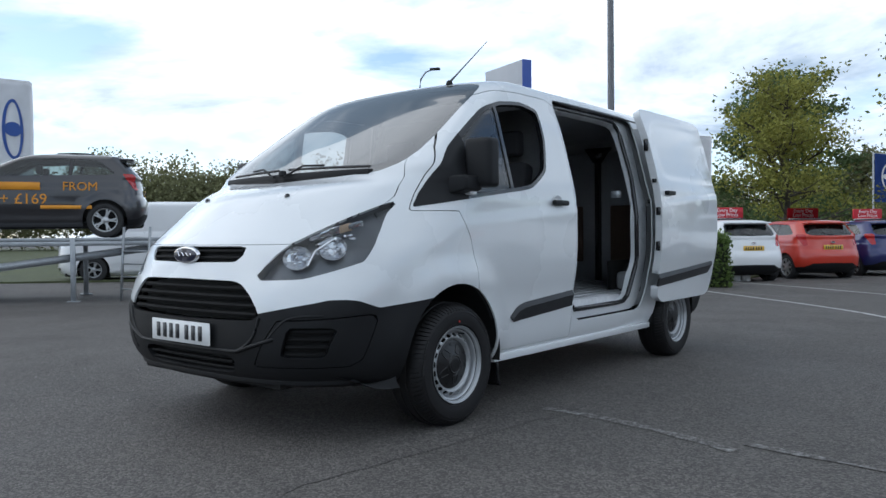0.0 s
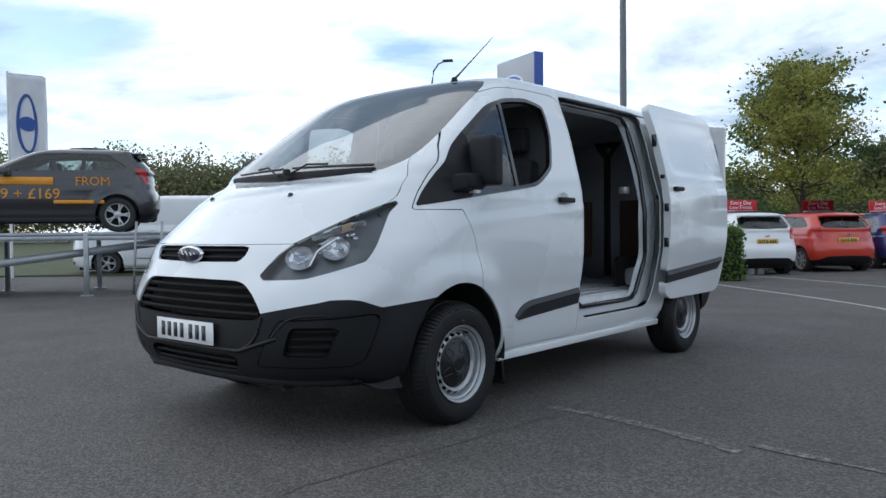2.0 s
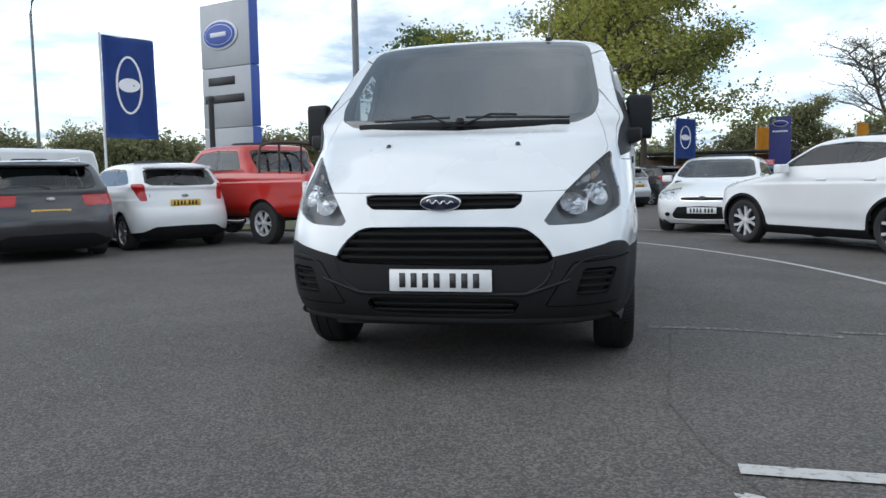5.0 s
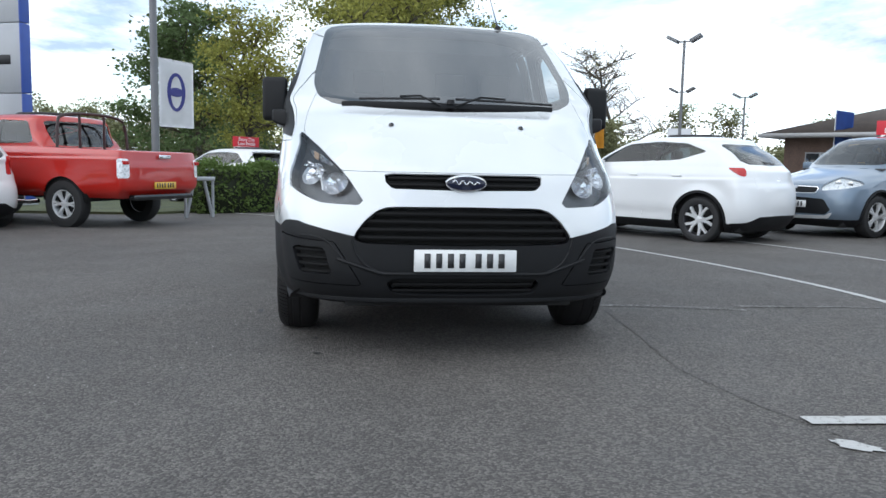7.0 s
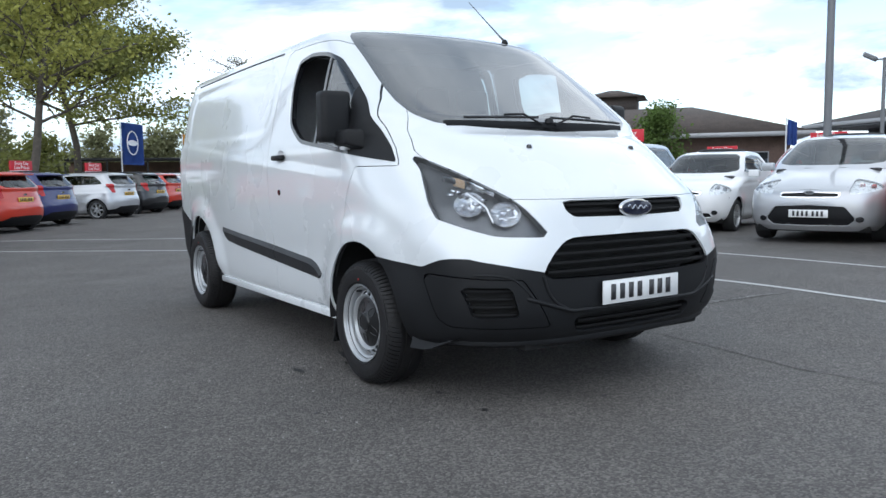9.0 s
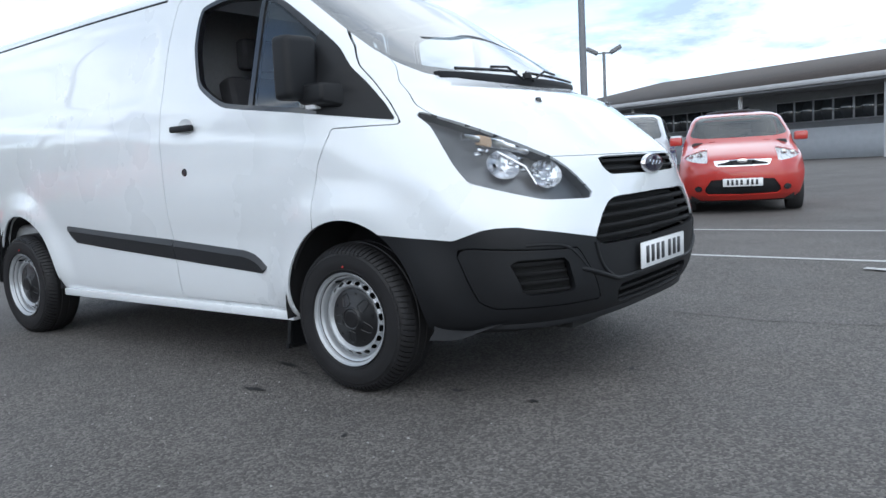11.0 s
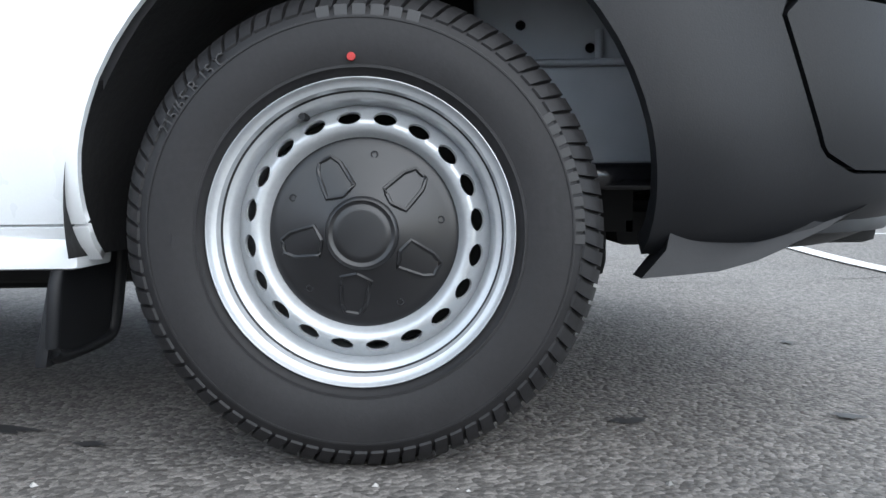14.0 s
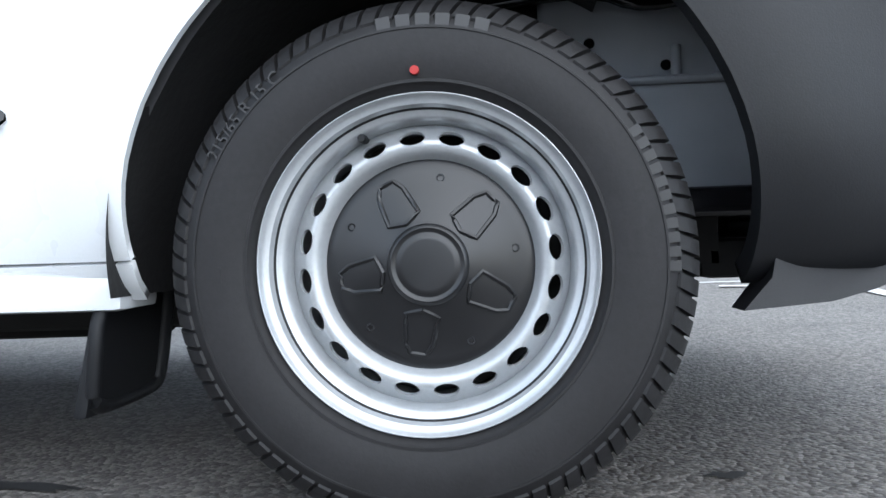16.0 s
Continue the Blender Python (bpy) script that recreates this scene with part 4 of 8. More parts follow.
# roof ditches, a dark line along each side of the roof
for sg in (1, -1):
    dl = [(sg * (flank_x(y, 1.888) - 0.001), y, 1.888) for y in np.linspace(1.30, 3.42, 24)]
    part("roof_ditch", tube(dl, 0.0065, 6), TRIM_PLASTIC, van)

# ---- the van's wheels: 20-hole pressed steel, black centre cap ----
CAP_BLACK = mat("black_cap_plastic", (0.0075, 0.0075, 0.0085), 0.36, spec=0.5, var=0.25, scale=14)
def sheet(V, quads):
    return Shell(None, ready=(V, quads))


def letters(text, size, depth):
    """Mesh of a line of writing in the built-in font, centred, flat in x and y."""
    cu = bpy.data.curves.new("txt", "FONT")
    cu.body, cu.size, cu.extrude, cu.align_x, cu.align_y = text, size, depth, "CENTER", "CENTER"
    cu.resolution_u = 3
    ob = bpy.data.objects.new("txt", cu)
    me = ob.to_mesh()
    bm = bmesh.new()
    bm.from_mesh(me)
    ob.to_mesh_clear()
    bpy.data.objects.remove(ob)
    bpy.data.curves.remove(cu)
    return bm


def flat_foot(bm, hub_z, r=None):
    """Flatten what would sink below the ground under the hub."""
    for v in bm.verts:
        if v.co.z < -hub_z:
            v.co.x += 0.10 * (-hub_z - v.co.z) * (1 if v.co.x > -0.1 else -1)
            v.co.z = -hub_z
    return bm


HUB_Z = 0.321
TYRE = [(0.187, -0.012), (0.196, 0.000), (0.2030, 0.004), (0.2115, 0.008), (0.2155, 0.0125), (0.2160, 0.0135), (0.2195, 0.0135), (0.2200, 0.0125), (0.236, 0.0165), (0.258, 0.018),
        (0.278, 0.0165), (0.2785, 0.0178), (0.281, 0.0176), (0.2815, 0.016), (0.2935, 0.0100), (0.3010, 0.0005), (0.3080, -0.0105), (0.3150, -0.024), (0.3215, -0.041), (0.3255, -0.060),
        (0.325, -0.062), (0.325, -0.070), (0.330, -0.072), (0.330, -0.108), (0.326, -0.110), (0.326, -0.118), (0.330, -0.120), (0.329, -0.150), (0.326, -0.170), (0.318, -0.190), (0.30, -0.205), (0.262, -0.214), (0.21, -0.20)]


# smoother tyre rubber, coloured paler to imitate light catching the raised letters
LETTER_RUBBER = mat("smooth_lit_rubber", (0.020, 0.0195, 0.0205), 0.42, spec=0.45, var=0.2, scale=20)


def arc_text(text, r, mid, size, h):
    """Raised writing bent round the sidewall at radius r, its middle at angle mid (degrees)."""
    bm = letters(text, size, 0.0016)
    for v in bm.verts:
        a = radians(mid) - v.co.x / r
        rr = r + v.co.y
        v.co = (h + v.co.z, -rr * math.cos(a), rr * math.sin(a))
    return bm


def arc_bars(r, a0, a1, n, hgt, h, seg=18):
    """Plain raised bars round the sidewall, in place of lettering."""
    bm = bmesh.new()
    step = (a1 - a0) / n
    for k in range(n):
        s, e = a0 + k * step, a0 + (k + (0.72 if n > 1 else 1)) * step
        rows = []
        for i in range(seg + 1):
            a = radians(s + (e - s) * i / seg)
            rows.append([bm.verts.new((x, -rr * math.cos(a), rr * math.sin(a))) for rr, x in ((r - hgt / 2, h - 0.004), (r - hgt / 2, h), (r + hgt / 2, h), (r + hgt / 2, h - 0.004))])
        for p, q in zip(rows, rows[1:]):
            for i in range(3):
                bm.faces.new((p[i], p[i + 1], q[i + 1], q[i]))
        bm.faces.new(rows[0]), bm.faces.new(rows[-1])
    bmesh.ops.recalc_face_normals(bm, faces=bm.faces[:])
    sharpen(bm, 30)
    return bm


def build_wheel(parent):
    """A wheel about the origin; its face looks along +x."""
    wh = part("wheel", flat_foot(revolve(TYRE, 144, "x"), HUB_Z), RUBBER, parent, "steel wheel with a black tyre")
    # tread blocks on the shoulder
    for side in (0, 1):
        bm = bmesh.new()
        n = 84
        for k in range(n):
            a0 = 2 * math.pi * k / n
            prof = [(0.2945, 0.0125, -0.014), (0.3060, 0.0052, 0.0), (0.3150, -0.0060, 0.010), (0.3228, -0.021, 0.018), (0.3290, -0.042, 0.024)]
            if side:
                prof = [(r, -0.188 - h, -s) for r, h, s in prof]
            rows = []
            for r, h, sk in prof:
                rows.append([(r, h, a0 + sk), (r, h, a0 + sk + 2 * math.pi / n * 0.76)])
            top = [[bm.verts.new((h, r * math.cos(a), r * math.sin(a))) for r, h, a in row] for row in rows]
            low = [[bm.verts.new((h + (0.004 if side else -0.004), (r - 0.010) * math.cos(a), (r - 0.010) * math.sin(a))) for r, h, a in row] for row in rows]
            for i in range(4):
                bm.faces.new((top[i][0], top[i][1], top[i + 1][1], top[i + 1][0]))
                for j in (0, 1):
                    bm.faces.new((top[i][j], top[i + 1][j], low[i + 1][j], low[i][j]))
            bm.faces.new((top[0][0], top[0][1], low[0][1], low[0][0]))
            bm.faces.new((top[4][0], top[4][1], low[4][1], low[4][0]))
        bmesh.ops.recalc_face_normals(bm, faces=bm.faces[:])
        sharpen(bm, 30)
        flat_foot(bm, HUB_Z)
        part("tread_shoulder", bm, RUBBER, wh)
    # sidewall writing: the tyre size; makers' lettering as bars
    part("size_marking", arc_text("215/65 R 15 C", 0.286, 139, 0.022, 0.0152), LETTER_RUBBER, wh, "raised tyre size")
    part("sidewall_lettering", arc_bars(0.289, 100, 72, 6, 0.014, 0.0156), LETTER_RUBBER, wh)
    part("sidewall_lettering", arc_bars(0.286, 32, -4, 11, 0.016, 0.0166), LETTER_RUBBER, wh)
    part("sidewall_mark", arc_bars(0.250, 183, 179, 1, 0.006, 0.0180), RUBBER, wh)
    bm = revolve([(0.0, 0.0196), (0.0052, 0.0194), (0.0057, 0.016)], 16, "x")
    bmesh.ops.translate(bm, verts=bm.verts[:], vec=(0, 0.006, 0.229))
    part("red_dot", bm, mat("red_paint_dot", (0.34, 0.022, 0.02), 0.7, var=0.2, scale=60), wh)
    # rim barrel and disc with its ring of holes
    rim = part("rim", revolve([(0.194, -0.010), (0.1990, 0.0085), (0.2003, 0.0112), (0.1992, 0.0120), (0.1976, 0.0104), (0.1962, 0.0060), (0.1925, 0.0030), (0.1885, 0.0018), (0.1868, -0.0010), (0.1856, -0.0090), (0.1835, -0.0115), (0.1780, -0.0135), (0.1745, -0.0160), (0.1722, -0.024), (0.1705, -0.036), (0.1690, -0.050), (0.1690, -0.20)], 96, "x"), STEEL, wh, "silver painted steel rim")
    prof = pchip([0.055, 0.095, 0.122, 0.131, 0.138, 0.146, 0.156, 0.166, 0.171], [-0.046, -0.046, -0.042, -0.030, -0.0215, -0.0205, -0.0290, -0.0385, -0.044])
    rs = np.linspace(0.055, 0.171, 30)
    n = 240
    V = [(float(prof(r)), r * math.cos(2 * math.pi * i / n), r * math.sin(2 * math.pi * i / n)) for r in rs for i in range(n)]
    quads = [(j * n + i, (j + 1) * n + i, (j + 1) * n + (i + 1) % n, j * n + (i + 1) % n) for j in range(len(rs) - 1) for i in range(n)]

    def holes(x, y, z):
        r, a = np.hypot(y, z), np.arctan2(z, y)
        st = 2 * math.pi / 20
        da = (a + radians(6) + st / 2) % st - st / 2
        return np.hypot(da * 0.1535 / 0.0160, (r - 0.1530) / 0.0092) - 1
    sh2 = sheet(V, quads)
    _, disc = sh2.cut(quads, holes)
    part("disc", sh2.mesh(disc, rim=0.004), STEEL, rim, "silver disc with twenty oval holes")
    # near-black disc stands in for the shade behind the holes, no brake modelled
    part("brake_shade", revolve([(0.0, -0.10), (0.165, -0.10)], 32, "x"), UNDER_AND_SHADE, rim)
    # centre cap
    cap_prof = [(0.0, -0.0065), (0.030, -0.0065), (0.0365, -0.0070), (0.0385, -0.0085), (0.0400, -0.0085), (0.0445, -0.0060), (0.0475, -0.0075), (0.0500, -0.0125), (0.056, -0.015), (0.075, -0.020),
                (0.095, -0.0265), (0.115, -0.0315), (0.1265, -0.0330), (0.1300, -0.036)]
    cap = part("centre_cap", revolve(cap_prof[::-1], 72, "x"), CAP_BLACK, wh, "black plastic centre cap with pressed pentagons")
    ch = pchip([p[0] for p in cap_prof], [p[1] for p in cap_prof])
    for k in range(5):
        a = radians(45 + 72 * k)
        pts = [(0.056, 0.0), (0.063, 0.0205), (0.098, 0.0170), (0.112, 0.0095), (0.112, -0.0095), (0.098, -0.0170), (0.063, -0.0205), (0.056, 0.0)]
        ring = []
        for (u0, v0), (u1, v1) in zip(pts, pts[1:]):
            for t in (0.0, 0.33, 0.67):
                u, v = u0 + (u1 - u0) * t, v0 + (v1 - v0) * t
                yy, zz = u * math.cos(a) - v * math.sin(a), u * math.sin(a) + v * math.cos(a)
                ring.append((float(ch(math.hypot(yy, zz))) + 0.0002, -yy, zz))
        part("pressed_pentagon", tube(ring + ring[:1], 0.0032, 6, caps=False), CAP_BLACK, cap)
        a = radians(9 + 72 * k)
        hx = float(ch(0.107))
        bm = revolve([(0.0, -0.004), (0.0032, -0.004), (0.0034, 0.0008), (0.0052, 0.0008), (0.0056, -0.001)], 14, "x")
        bmesh.ops.translate(bm, verts=bm.verts[:], vec=(hx + 0.0004, -0.107 * math.cos(a), 0.107 * math.sin(a)))
        part("cap_hole", bm, GLOSS_BLACK, cap)
    a = radians(116)
    vy, vz = -0.173 * math.cos(a), 0.173 * math.sin(a)
    part("valve", tube([(-0.05, vy, vz), (-0.016, vy * 0.985, vz * 0.985), (-0.006, vy * 0.98, vz * 0.98)], 0.0055, 10, radii=[0.006, 0.0055, 0.0045]), BLACK_PLASTIC, rim)
    bm = bmesh.new()
    pr = []
    for k in range(6):
        a = radians(35 + k * 1.6)
        pr.append([bm.verts.new((h, -r * math.cos(a), r * math.sin(a))) for r, h in ((0.1915, -0.003), (0.1940, 0.0005), (0.1990, 0.0035))])
    for p, q in zip(pr, pr[1:]):
        bm.faces.new((p[0], p[1], q[1], q[0])), bm.faces.new((p[1], p[2], q[2], q[1]))
    bmesh.ops.recalc_face_normals(bm, faces=bm.faces[:])
    part("balance_weight", bm, GALV, rim)
    rim.scale = (1.0, 1.022, 1.022)
    return wh


def copy_part(ob, parent, m):
    """A copy of a part and its sub-parts under another parent, sharing meshes."""
    c = ob.copy()
    scene.collection.objects.link(c)
    c.parent, c.matrix_basis = parent, m
    for k in ob.children:
        copy_part(k, c, k.matrix_basis.copy())
    return c


w0 = build_wheel(van)
FACE_F, FACE_R = 0.969, 0.961
w0.matrix_basis = Matrix.Translation((-FACE_F, 0, HUB_Z)) @ Matrix.Diagonal((-1, 1, 1, 1))
for x, y in ((-FACE_R, WB), (FACE_F, 0), (FACE_R, WB)):
    sgn = 1 if x > 0 else -1
    copy_part(w0, van, Matrix.Translation((x, y, HUB_Z)) @ Matrix.Diagonal((sgn, 1, 1, 1)))

# arch liners, mud flaps, sills, underbody
INNER_WING = mat("grey_wing_paint", (0.38, 0.40, 0.43), 0.45, var=0.12, scale=6)
LINER = mat("arch_liner_felt", (0.014, 0.014, 0.015), 0.8, var=0.2, scale=7, bump=0.2, bscale=60)
for sg in (1, -1):
    for (cy, cz), fx in ((ARCH_F, 0.972), (ARCH_R, 0.935)):
        prof = [(0.418, 0.0), (0.424, -0.02), (0.424, -0.34)]
        bm = revolve(prof, 40, "x", radians(-8), radians(188 if cy > 1 else 122))
        bmesh.ops.transform(bm, matrix=Matrix.Translation((sg * fx, cy, cz)) @ Matrix.Diagonal((sg, 1, 1, 1)), verts=bm.verts[:])
        part("arch_liner", bm, LINER, van)
        part("arch_back", box(*sorted((sg * 0.55, sg * 0.60)), cy - 0.42, cy + 0.42, 0.30, cz + 0.42), UNDER_AND_SHADE, van)
    # inner wing panel seen ahead of the wheel
    part("inner_wing", box(*sorted((sg * 0.60, sg * 0.63)), -0.72, -0.16, 0.595, 0.80, 0.01, 1), INNER_WING, van, "grey inner wing panel")
    part("inner_wing", box(*sorted((sg * 0.61, sg * 0.655)), -0.72, -0.16, 0.42, 0.588, 0.012, 2), INNER_WING, van, "grey lower inner wing panel")
    part("wing_ledge", box(*sorted((sg * 0.60, sg * 0.668)), -0.72, -0.16, 0.586, 0.597, 0.004, 1), INNER_WING, van)
    for yy in (-0.375, -0.445):
        part("wing_rib", tube([(sg * 0.635, yy, 0.60), (sg * 0.635, yy, 0.65)], 0.008, 8), INNER_WING, van)
    part("wing_edge", box(*sorted((sg * 0.60, sg * 0.70)), -0.72, -0.15, 0.375, 0.42, 0.006, 1), GLOSS_BLACK, van)
    for yy, zz in ((-0.24, 0.66), (-0.36, 0.62), (-0.42, 0.69), (-0.47, 0.60)):
        bm = revolve([(0.0, 0.002), (0.007, 0.002), (0.009, 0.0)], 14, "x")
        bmesh.ops.transform(bm, matrix=Matrix.Translation((sg * 0.632, yy, zz)) @ Matrix.Diagonal((sg, 1, 1, 1)), verts=bm.verts[:])
        part("panel_hole", bm, GLOSS_BLACK, van)
    fl = box(0.715, 0.925, -0.010, 0.010, -0.105, 0.120, 0.008, 2)
    flap_rim = [(0.918, 0.120), (0.918, -0.06), (0.905, -0.098), (0.74, -0.098), (0.722, -0.07), (0.722, 0.120)]
    tube([(x, -0.012, z) for x, z in chaikin(flap_rim, 2, False)], 0.011, 8, fl)
    for v in fl.verts:
        v.co.y += 0.012 * math.sin((v.co.x - 0.72) * 14) - (v.co.z - 0.11) * 0.12
        v.co.x -= max(0.0, v.co.z - 0.05) * 0.6 * (v.co.x > 0.85)
    bmesh.ops.transform(fl, matrix=Matrix.Translation((0, 0.436, 0.236)) @ Matrix.Diagonal((sg, 1, 1, 1)), verts=fl.verts[:])
    bmesh.ops.recalc_face_normals(fl, faces=fl.faces[:])
    part("mud_flap", fl, BLACK_PLASTIC, van, "black rubber mud flap")
    hk_y = [-0.384 - 0.055 * k for k in range(9)]
    hk_low = [(y, 0.251 + 0.075 * (-0.384 - y) + 0.33 * max(0.0, -0.52 - y)) for y in hk_y]
    hk = prism([(-0.43, 0.36), (-0.416, 0.291)] + hk_low + [(hk_y[-1], 0.36)], 0.0, 1.0, "x")
    for v in hk.verts:
        lo, hi = 0.3, 0.96
        for _ in range(24):
            mid = (lo + hi) / 2
            lo, hi = (mid, hi) if nose_y(mid, 0.36) < v.co.y else (lo, mid)
        v.co.x = sg * (min(lo, 0.936) - ((0.004 + max(0.0, 0.30 - v.co.z) * 0.25) if v.co.x > 0.5 else 0.07))
    bmesh.ops.recalc_face_normals(hk, faces=hk.faces[:])
    part("bumper_corner", hk, BLACK_PLASTIC, van)
    fl = box(0.66, 0.86, -0.012, 0.012, -0.13, 0.15, 0.01, 2)
    bmesh.ops.transform(fl, matrix=Matrix.Translation((0, WB + 0.43, 0.30)) @ Matrix.Diagonal((sg, 1, 1, 1)), verts=fl.verts[:])
    bmesh.ops.recalc_face_normals(fl, faces=fl.faces[:])
    part("mud_flap", fl, BLACK_PLASTIC, van, "black rubber mud flap")
    sl = box(*sorted((sg * 0.82, sg * 0.930)), 0.40, 2.50, 0.272, 0.318, 0.012, 2)
    part("sill", sl, VAN_WHITE, van)
part("underbody", box(-0.60, 0.60, -0.40, 3.7, 0.215, 0.34, 0.03, 2), UNDER_AND_SHADE, van)
# unseen tray added and floor pan lowered to keep light off the tarmac
part("undertray", box(-0.60, 0.60, -0.88, -0.41, 0.275, 0.34, 0.02, 2), UNDER_AND_SHADE, van)
part("floor_pan", box(-0.80, 0.80, 0.50, 2.40, 0.268, 0.44), UNDER_AND_SHADE, van)
for y in (0.0, WB):
    part("axle", tube([(-0.75, y, 0.31), (0.75, y, 0.31)], 0.05, 10), UNDER_AND_SHADE, van)
part("exhaust", tube([(-0.35, 0.6, 0.24), (-0.35, 2.4, 0.23)], 0.06, 12), UNDER_AND_SHADE, van)

# wiring loom on the inner wing
for sg in (1, -1):
    part("wiring_loom", tube(chaikin([(sg * 0.66, -0.62, 0.70), (sg * 0.66, -0.45, 0.735), (sg * 0.67, -0.32, 0.70), (sg * 0.68, -0.24, 0.735), (sg * 0.66, -0.08, 0.72)], 2, False), 0.012, 8), GLOSS_BLACK, van)

# ---- ground ----
def tarmac_nodes(m, worn_paint=None):
    """Rolled tarmac: light and dark chippings in binder, stains, dusty patches; optionally with worn paint on it."""
    m.use_nodes = True
    n, l = m.node_tree.nodes, m.node_tree.links
    b = n["Principled BSDF"]
    tc = n.new("ShaderNodeTexCoord")

    def noise(scale, detail=5.0, rough=0.55, dist=0.0):
        k = n.new("ShaderNodeTexNoise")
        k.inputs["Scale"].default_value, k.inputs["Detail"].default_value = scale, detail
        k.inputs["Roughness"].default_value, k.inputs["Distortion"].default_value = rough, dist
        l.new(tc.outputs["Object"], k.inputs["Vector"])
        return k.outputs["Fac"]

    def rng(v, a, c, lo, hi):
        k = n.new("ShaderNodeMapRange")
        for nm, x in (("From Min", a), ("From Max", c), ("To Min", lo), ("To Max", hi)):
            k.inputs[nm].default_value = x
        l.new(v, k.inputs["Value"])
        return k.outputs[0]

    def mul(a, c):
        k = n.new("ShaderNodeMath"); k.operation = "MULTIPLY"
        l.new(a, k.inputs[0]); l.new(c, k.inputs[1])
        return k.outputs[0]
    vo = n.new("ShaderNodeTexVoronoi"); vo.inputs["Scale"].default_value = 105.0
    l.new(tc.outputs["Object"], vo.inputs["Vector"])
    sp = n.new("ShaderNodeSeparateColor"); l.new(vo.outputs["Color"], sp.inputs[0])
    chip = rng(sp.outputs[0], 0.25, 1.0, 0.66, 1.66)
    f = mul(chip, rng(noise(260.0, 3), 0.3, 0.7, 0.70, 1.30))
    f = mul(f, rng(noise(0.35, 7, 0.6), 0.3, 0.7, 0.86, 1.14))
    f = mul(f, rng(noise(2.6, 5, 0.6, 0.4), 0.3, 0.7, 0.90, 1.10))
    f = mul(f, rng(noise(11.0, 4, 0.7), 0.28, 0.40, 0.80, 1.0))
    sc = n.new("ShaderNodeVectorMath"); sc.operation = "SCALE"
    sc.inputs[0].default_value = (0.098, 0.0905, 0.0845)
    l.new(f, sc.inputs["Scale"])
    col = sc.outputs[0]
    if worn_paint:
        mx = n.new("ShaderNodeMix"); mx.data_type = "RGBA"
        wear = mul(rng(noise(26.0, 6, 0.7), worn_paint[0], worn_paint[1], 0.0, 1.0), rng(noise(1.6, 3), 0.22, 0.42, 0.55, 1.0))
        l.new(wear, mx.inputs["Factor"]); l.new(col, mx.inputs["A"])
        mx.inputs["B"].default_value = (*worn_paint[2], 1)
        col = mx.outputs["Result"]
    l.new(col, b.inputs["Base Color"])
    l.new(rng(noise(1.3, 4), 0.3, 0.7, 0.66, 0.86), b.inputs["Roughness"])
    b.inputs["Specular IOR Level"].default_value = 0.38
    bu = n.new("ShaderNodeBump"); bu.inputs["Strength"].default_value, bu.inputs["Distance"].default_value = 0.6, 0.006
    l.new(vo.outputs["Distance"], bu.inputs["Height"]); bu.invert = True
    l.new(bu.outputs[0], b.inputs["Normal"])
    return m


TARMAC = tarmac_nodes(bpy.data.materials.new("worn_tarmac"))
LINE_PAINT = tarmac_nodes(bpy.data.materials.new("worn_white_line"), (0.30, 0.46, (0.50, 0.50, 0.49)))
FAINT_PAINT = tarmac_nodes(bpy.data.materials.new("faded_white_line"), (0.46, 0.68, (0.34, 0.34, 0.33)))
SEAM = tarmac_nodes(bpy.data.materials.new("tarmac_seam"), (0.44, 0.76, (0.078, 0.075, 0.074)))
OIL = mat("oil_spot", (0.018, 0.018, 0.019), 0.6, var=0.3, scale=20)
bm = bmesh.new()
edges = [-600, -60] + [0.25 * k for k in range(-60, 61)] + [60, 600]
rows = [[bm.verts.new((x, y, 0)) for x in edges] for y in edges]
for p, q in zip(rows, rows[1:]):
    for i in range(len(edges) - 1):
        bm.faces.new((p[i], p[i + 1], q[i + 1], q[i]))
tagged(finish("ground", bm, TARMAC), "worn dark grey tarmac of a car park", "ground", kind="structure")


def ribbon(pts, w, z=0.004, ragged=0.0, seed=1, step=0.15):
    """A flat painted line along a polyline."""
    rg = random.Random(seed)
    P = [np.array(p, float) for p in pts]
    fine = []
    for a, b in zip(P, P[1:]):
        k = max(1, int(np.linalg.norm(b - a) / step))
        fine += [a + (b - a) * i / k for i in range(k)]
    fine.append(P[-1])
    bm = bmesh.new()
    rows = []
    for i, p in enumerate(fine):
        d = fine[min(i + 1, len(fine) - 1)] - fine[max(i - 1, 0)]
        d = d / (np.linalg.norm(d) + 1e-9)
        nn = np.array((-d[1], d[0]))
        a, b = p + nn * (w / 2 + rg.uniform(-ragged, ragged)), p - nn * (w / 2 + rg.uniform(-ragged, ragged))
        rows.append((bm.verts.new((a[0], a[1], z)), bm.verts.new((b[0], b[1], z))))
    for p, q in zip(rows, rows[1:]):
        bm.faces.new((p[0], p[1], q[1], q[0]))
    bm.normal_update()
    down = [f for f in bm.faces if f.normal.z < 0]
    if down:
        bmesh.ops.reverse_faces(bm, faces=down)
    return bm


def blot(cx, cy, rx, ry, turn, z, seed, rough=0.35, n=22):
    rg = random.Random(seed)
    bm = bmesh.new()
    ca, sa = math.cos(radians(turn)), math.sin(radians(turn))
    vs = []
    for k in range(n):
        a = 2 * math.pi * k / n
        r = 1 + rg.uniform(-rough, rough)
        x, y = rx * r * math.cos(a), ry * r * math.sin(a)
        vs.append(bm.verts.new((cx + x * ca - y * sa, cy + x * sa + y * ca, z)))
    bm.faces.new(vs)
    return bm


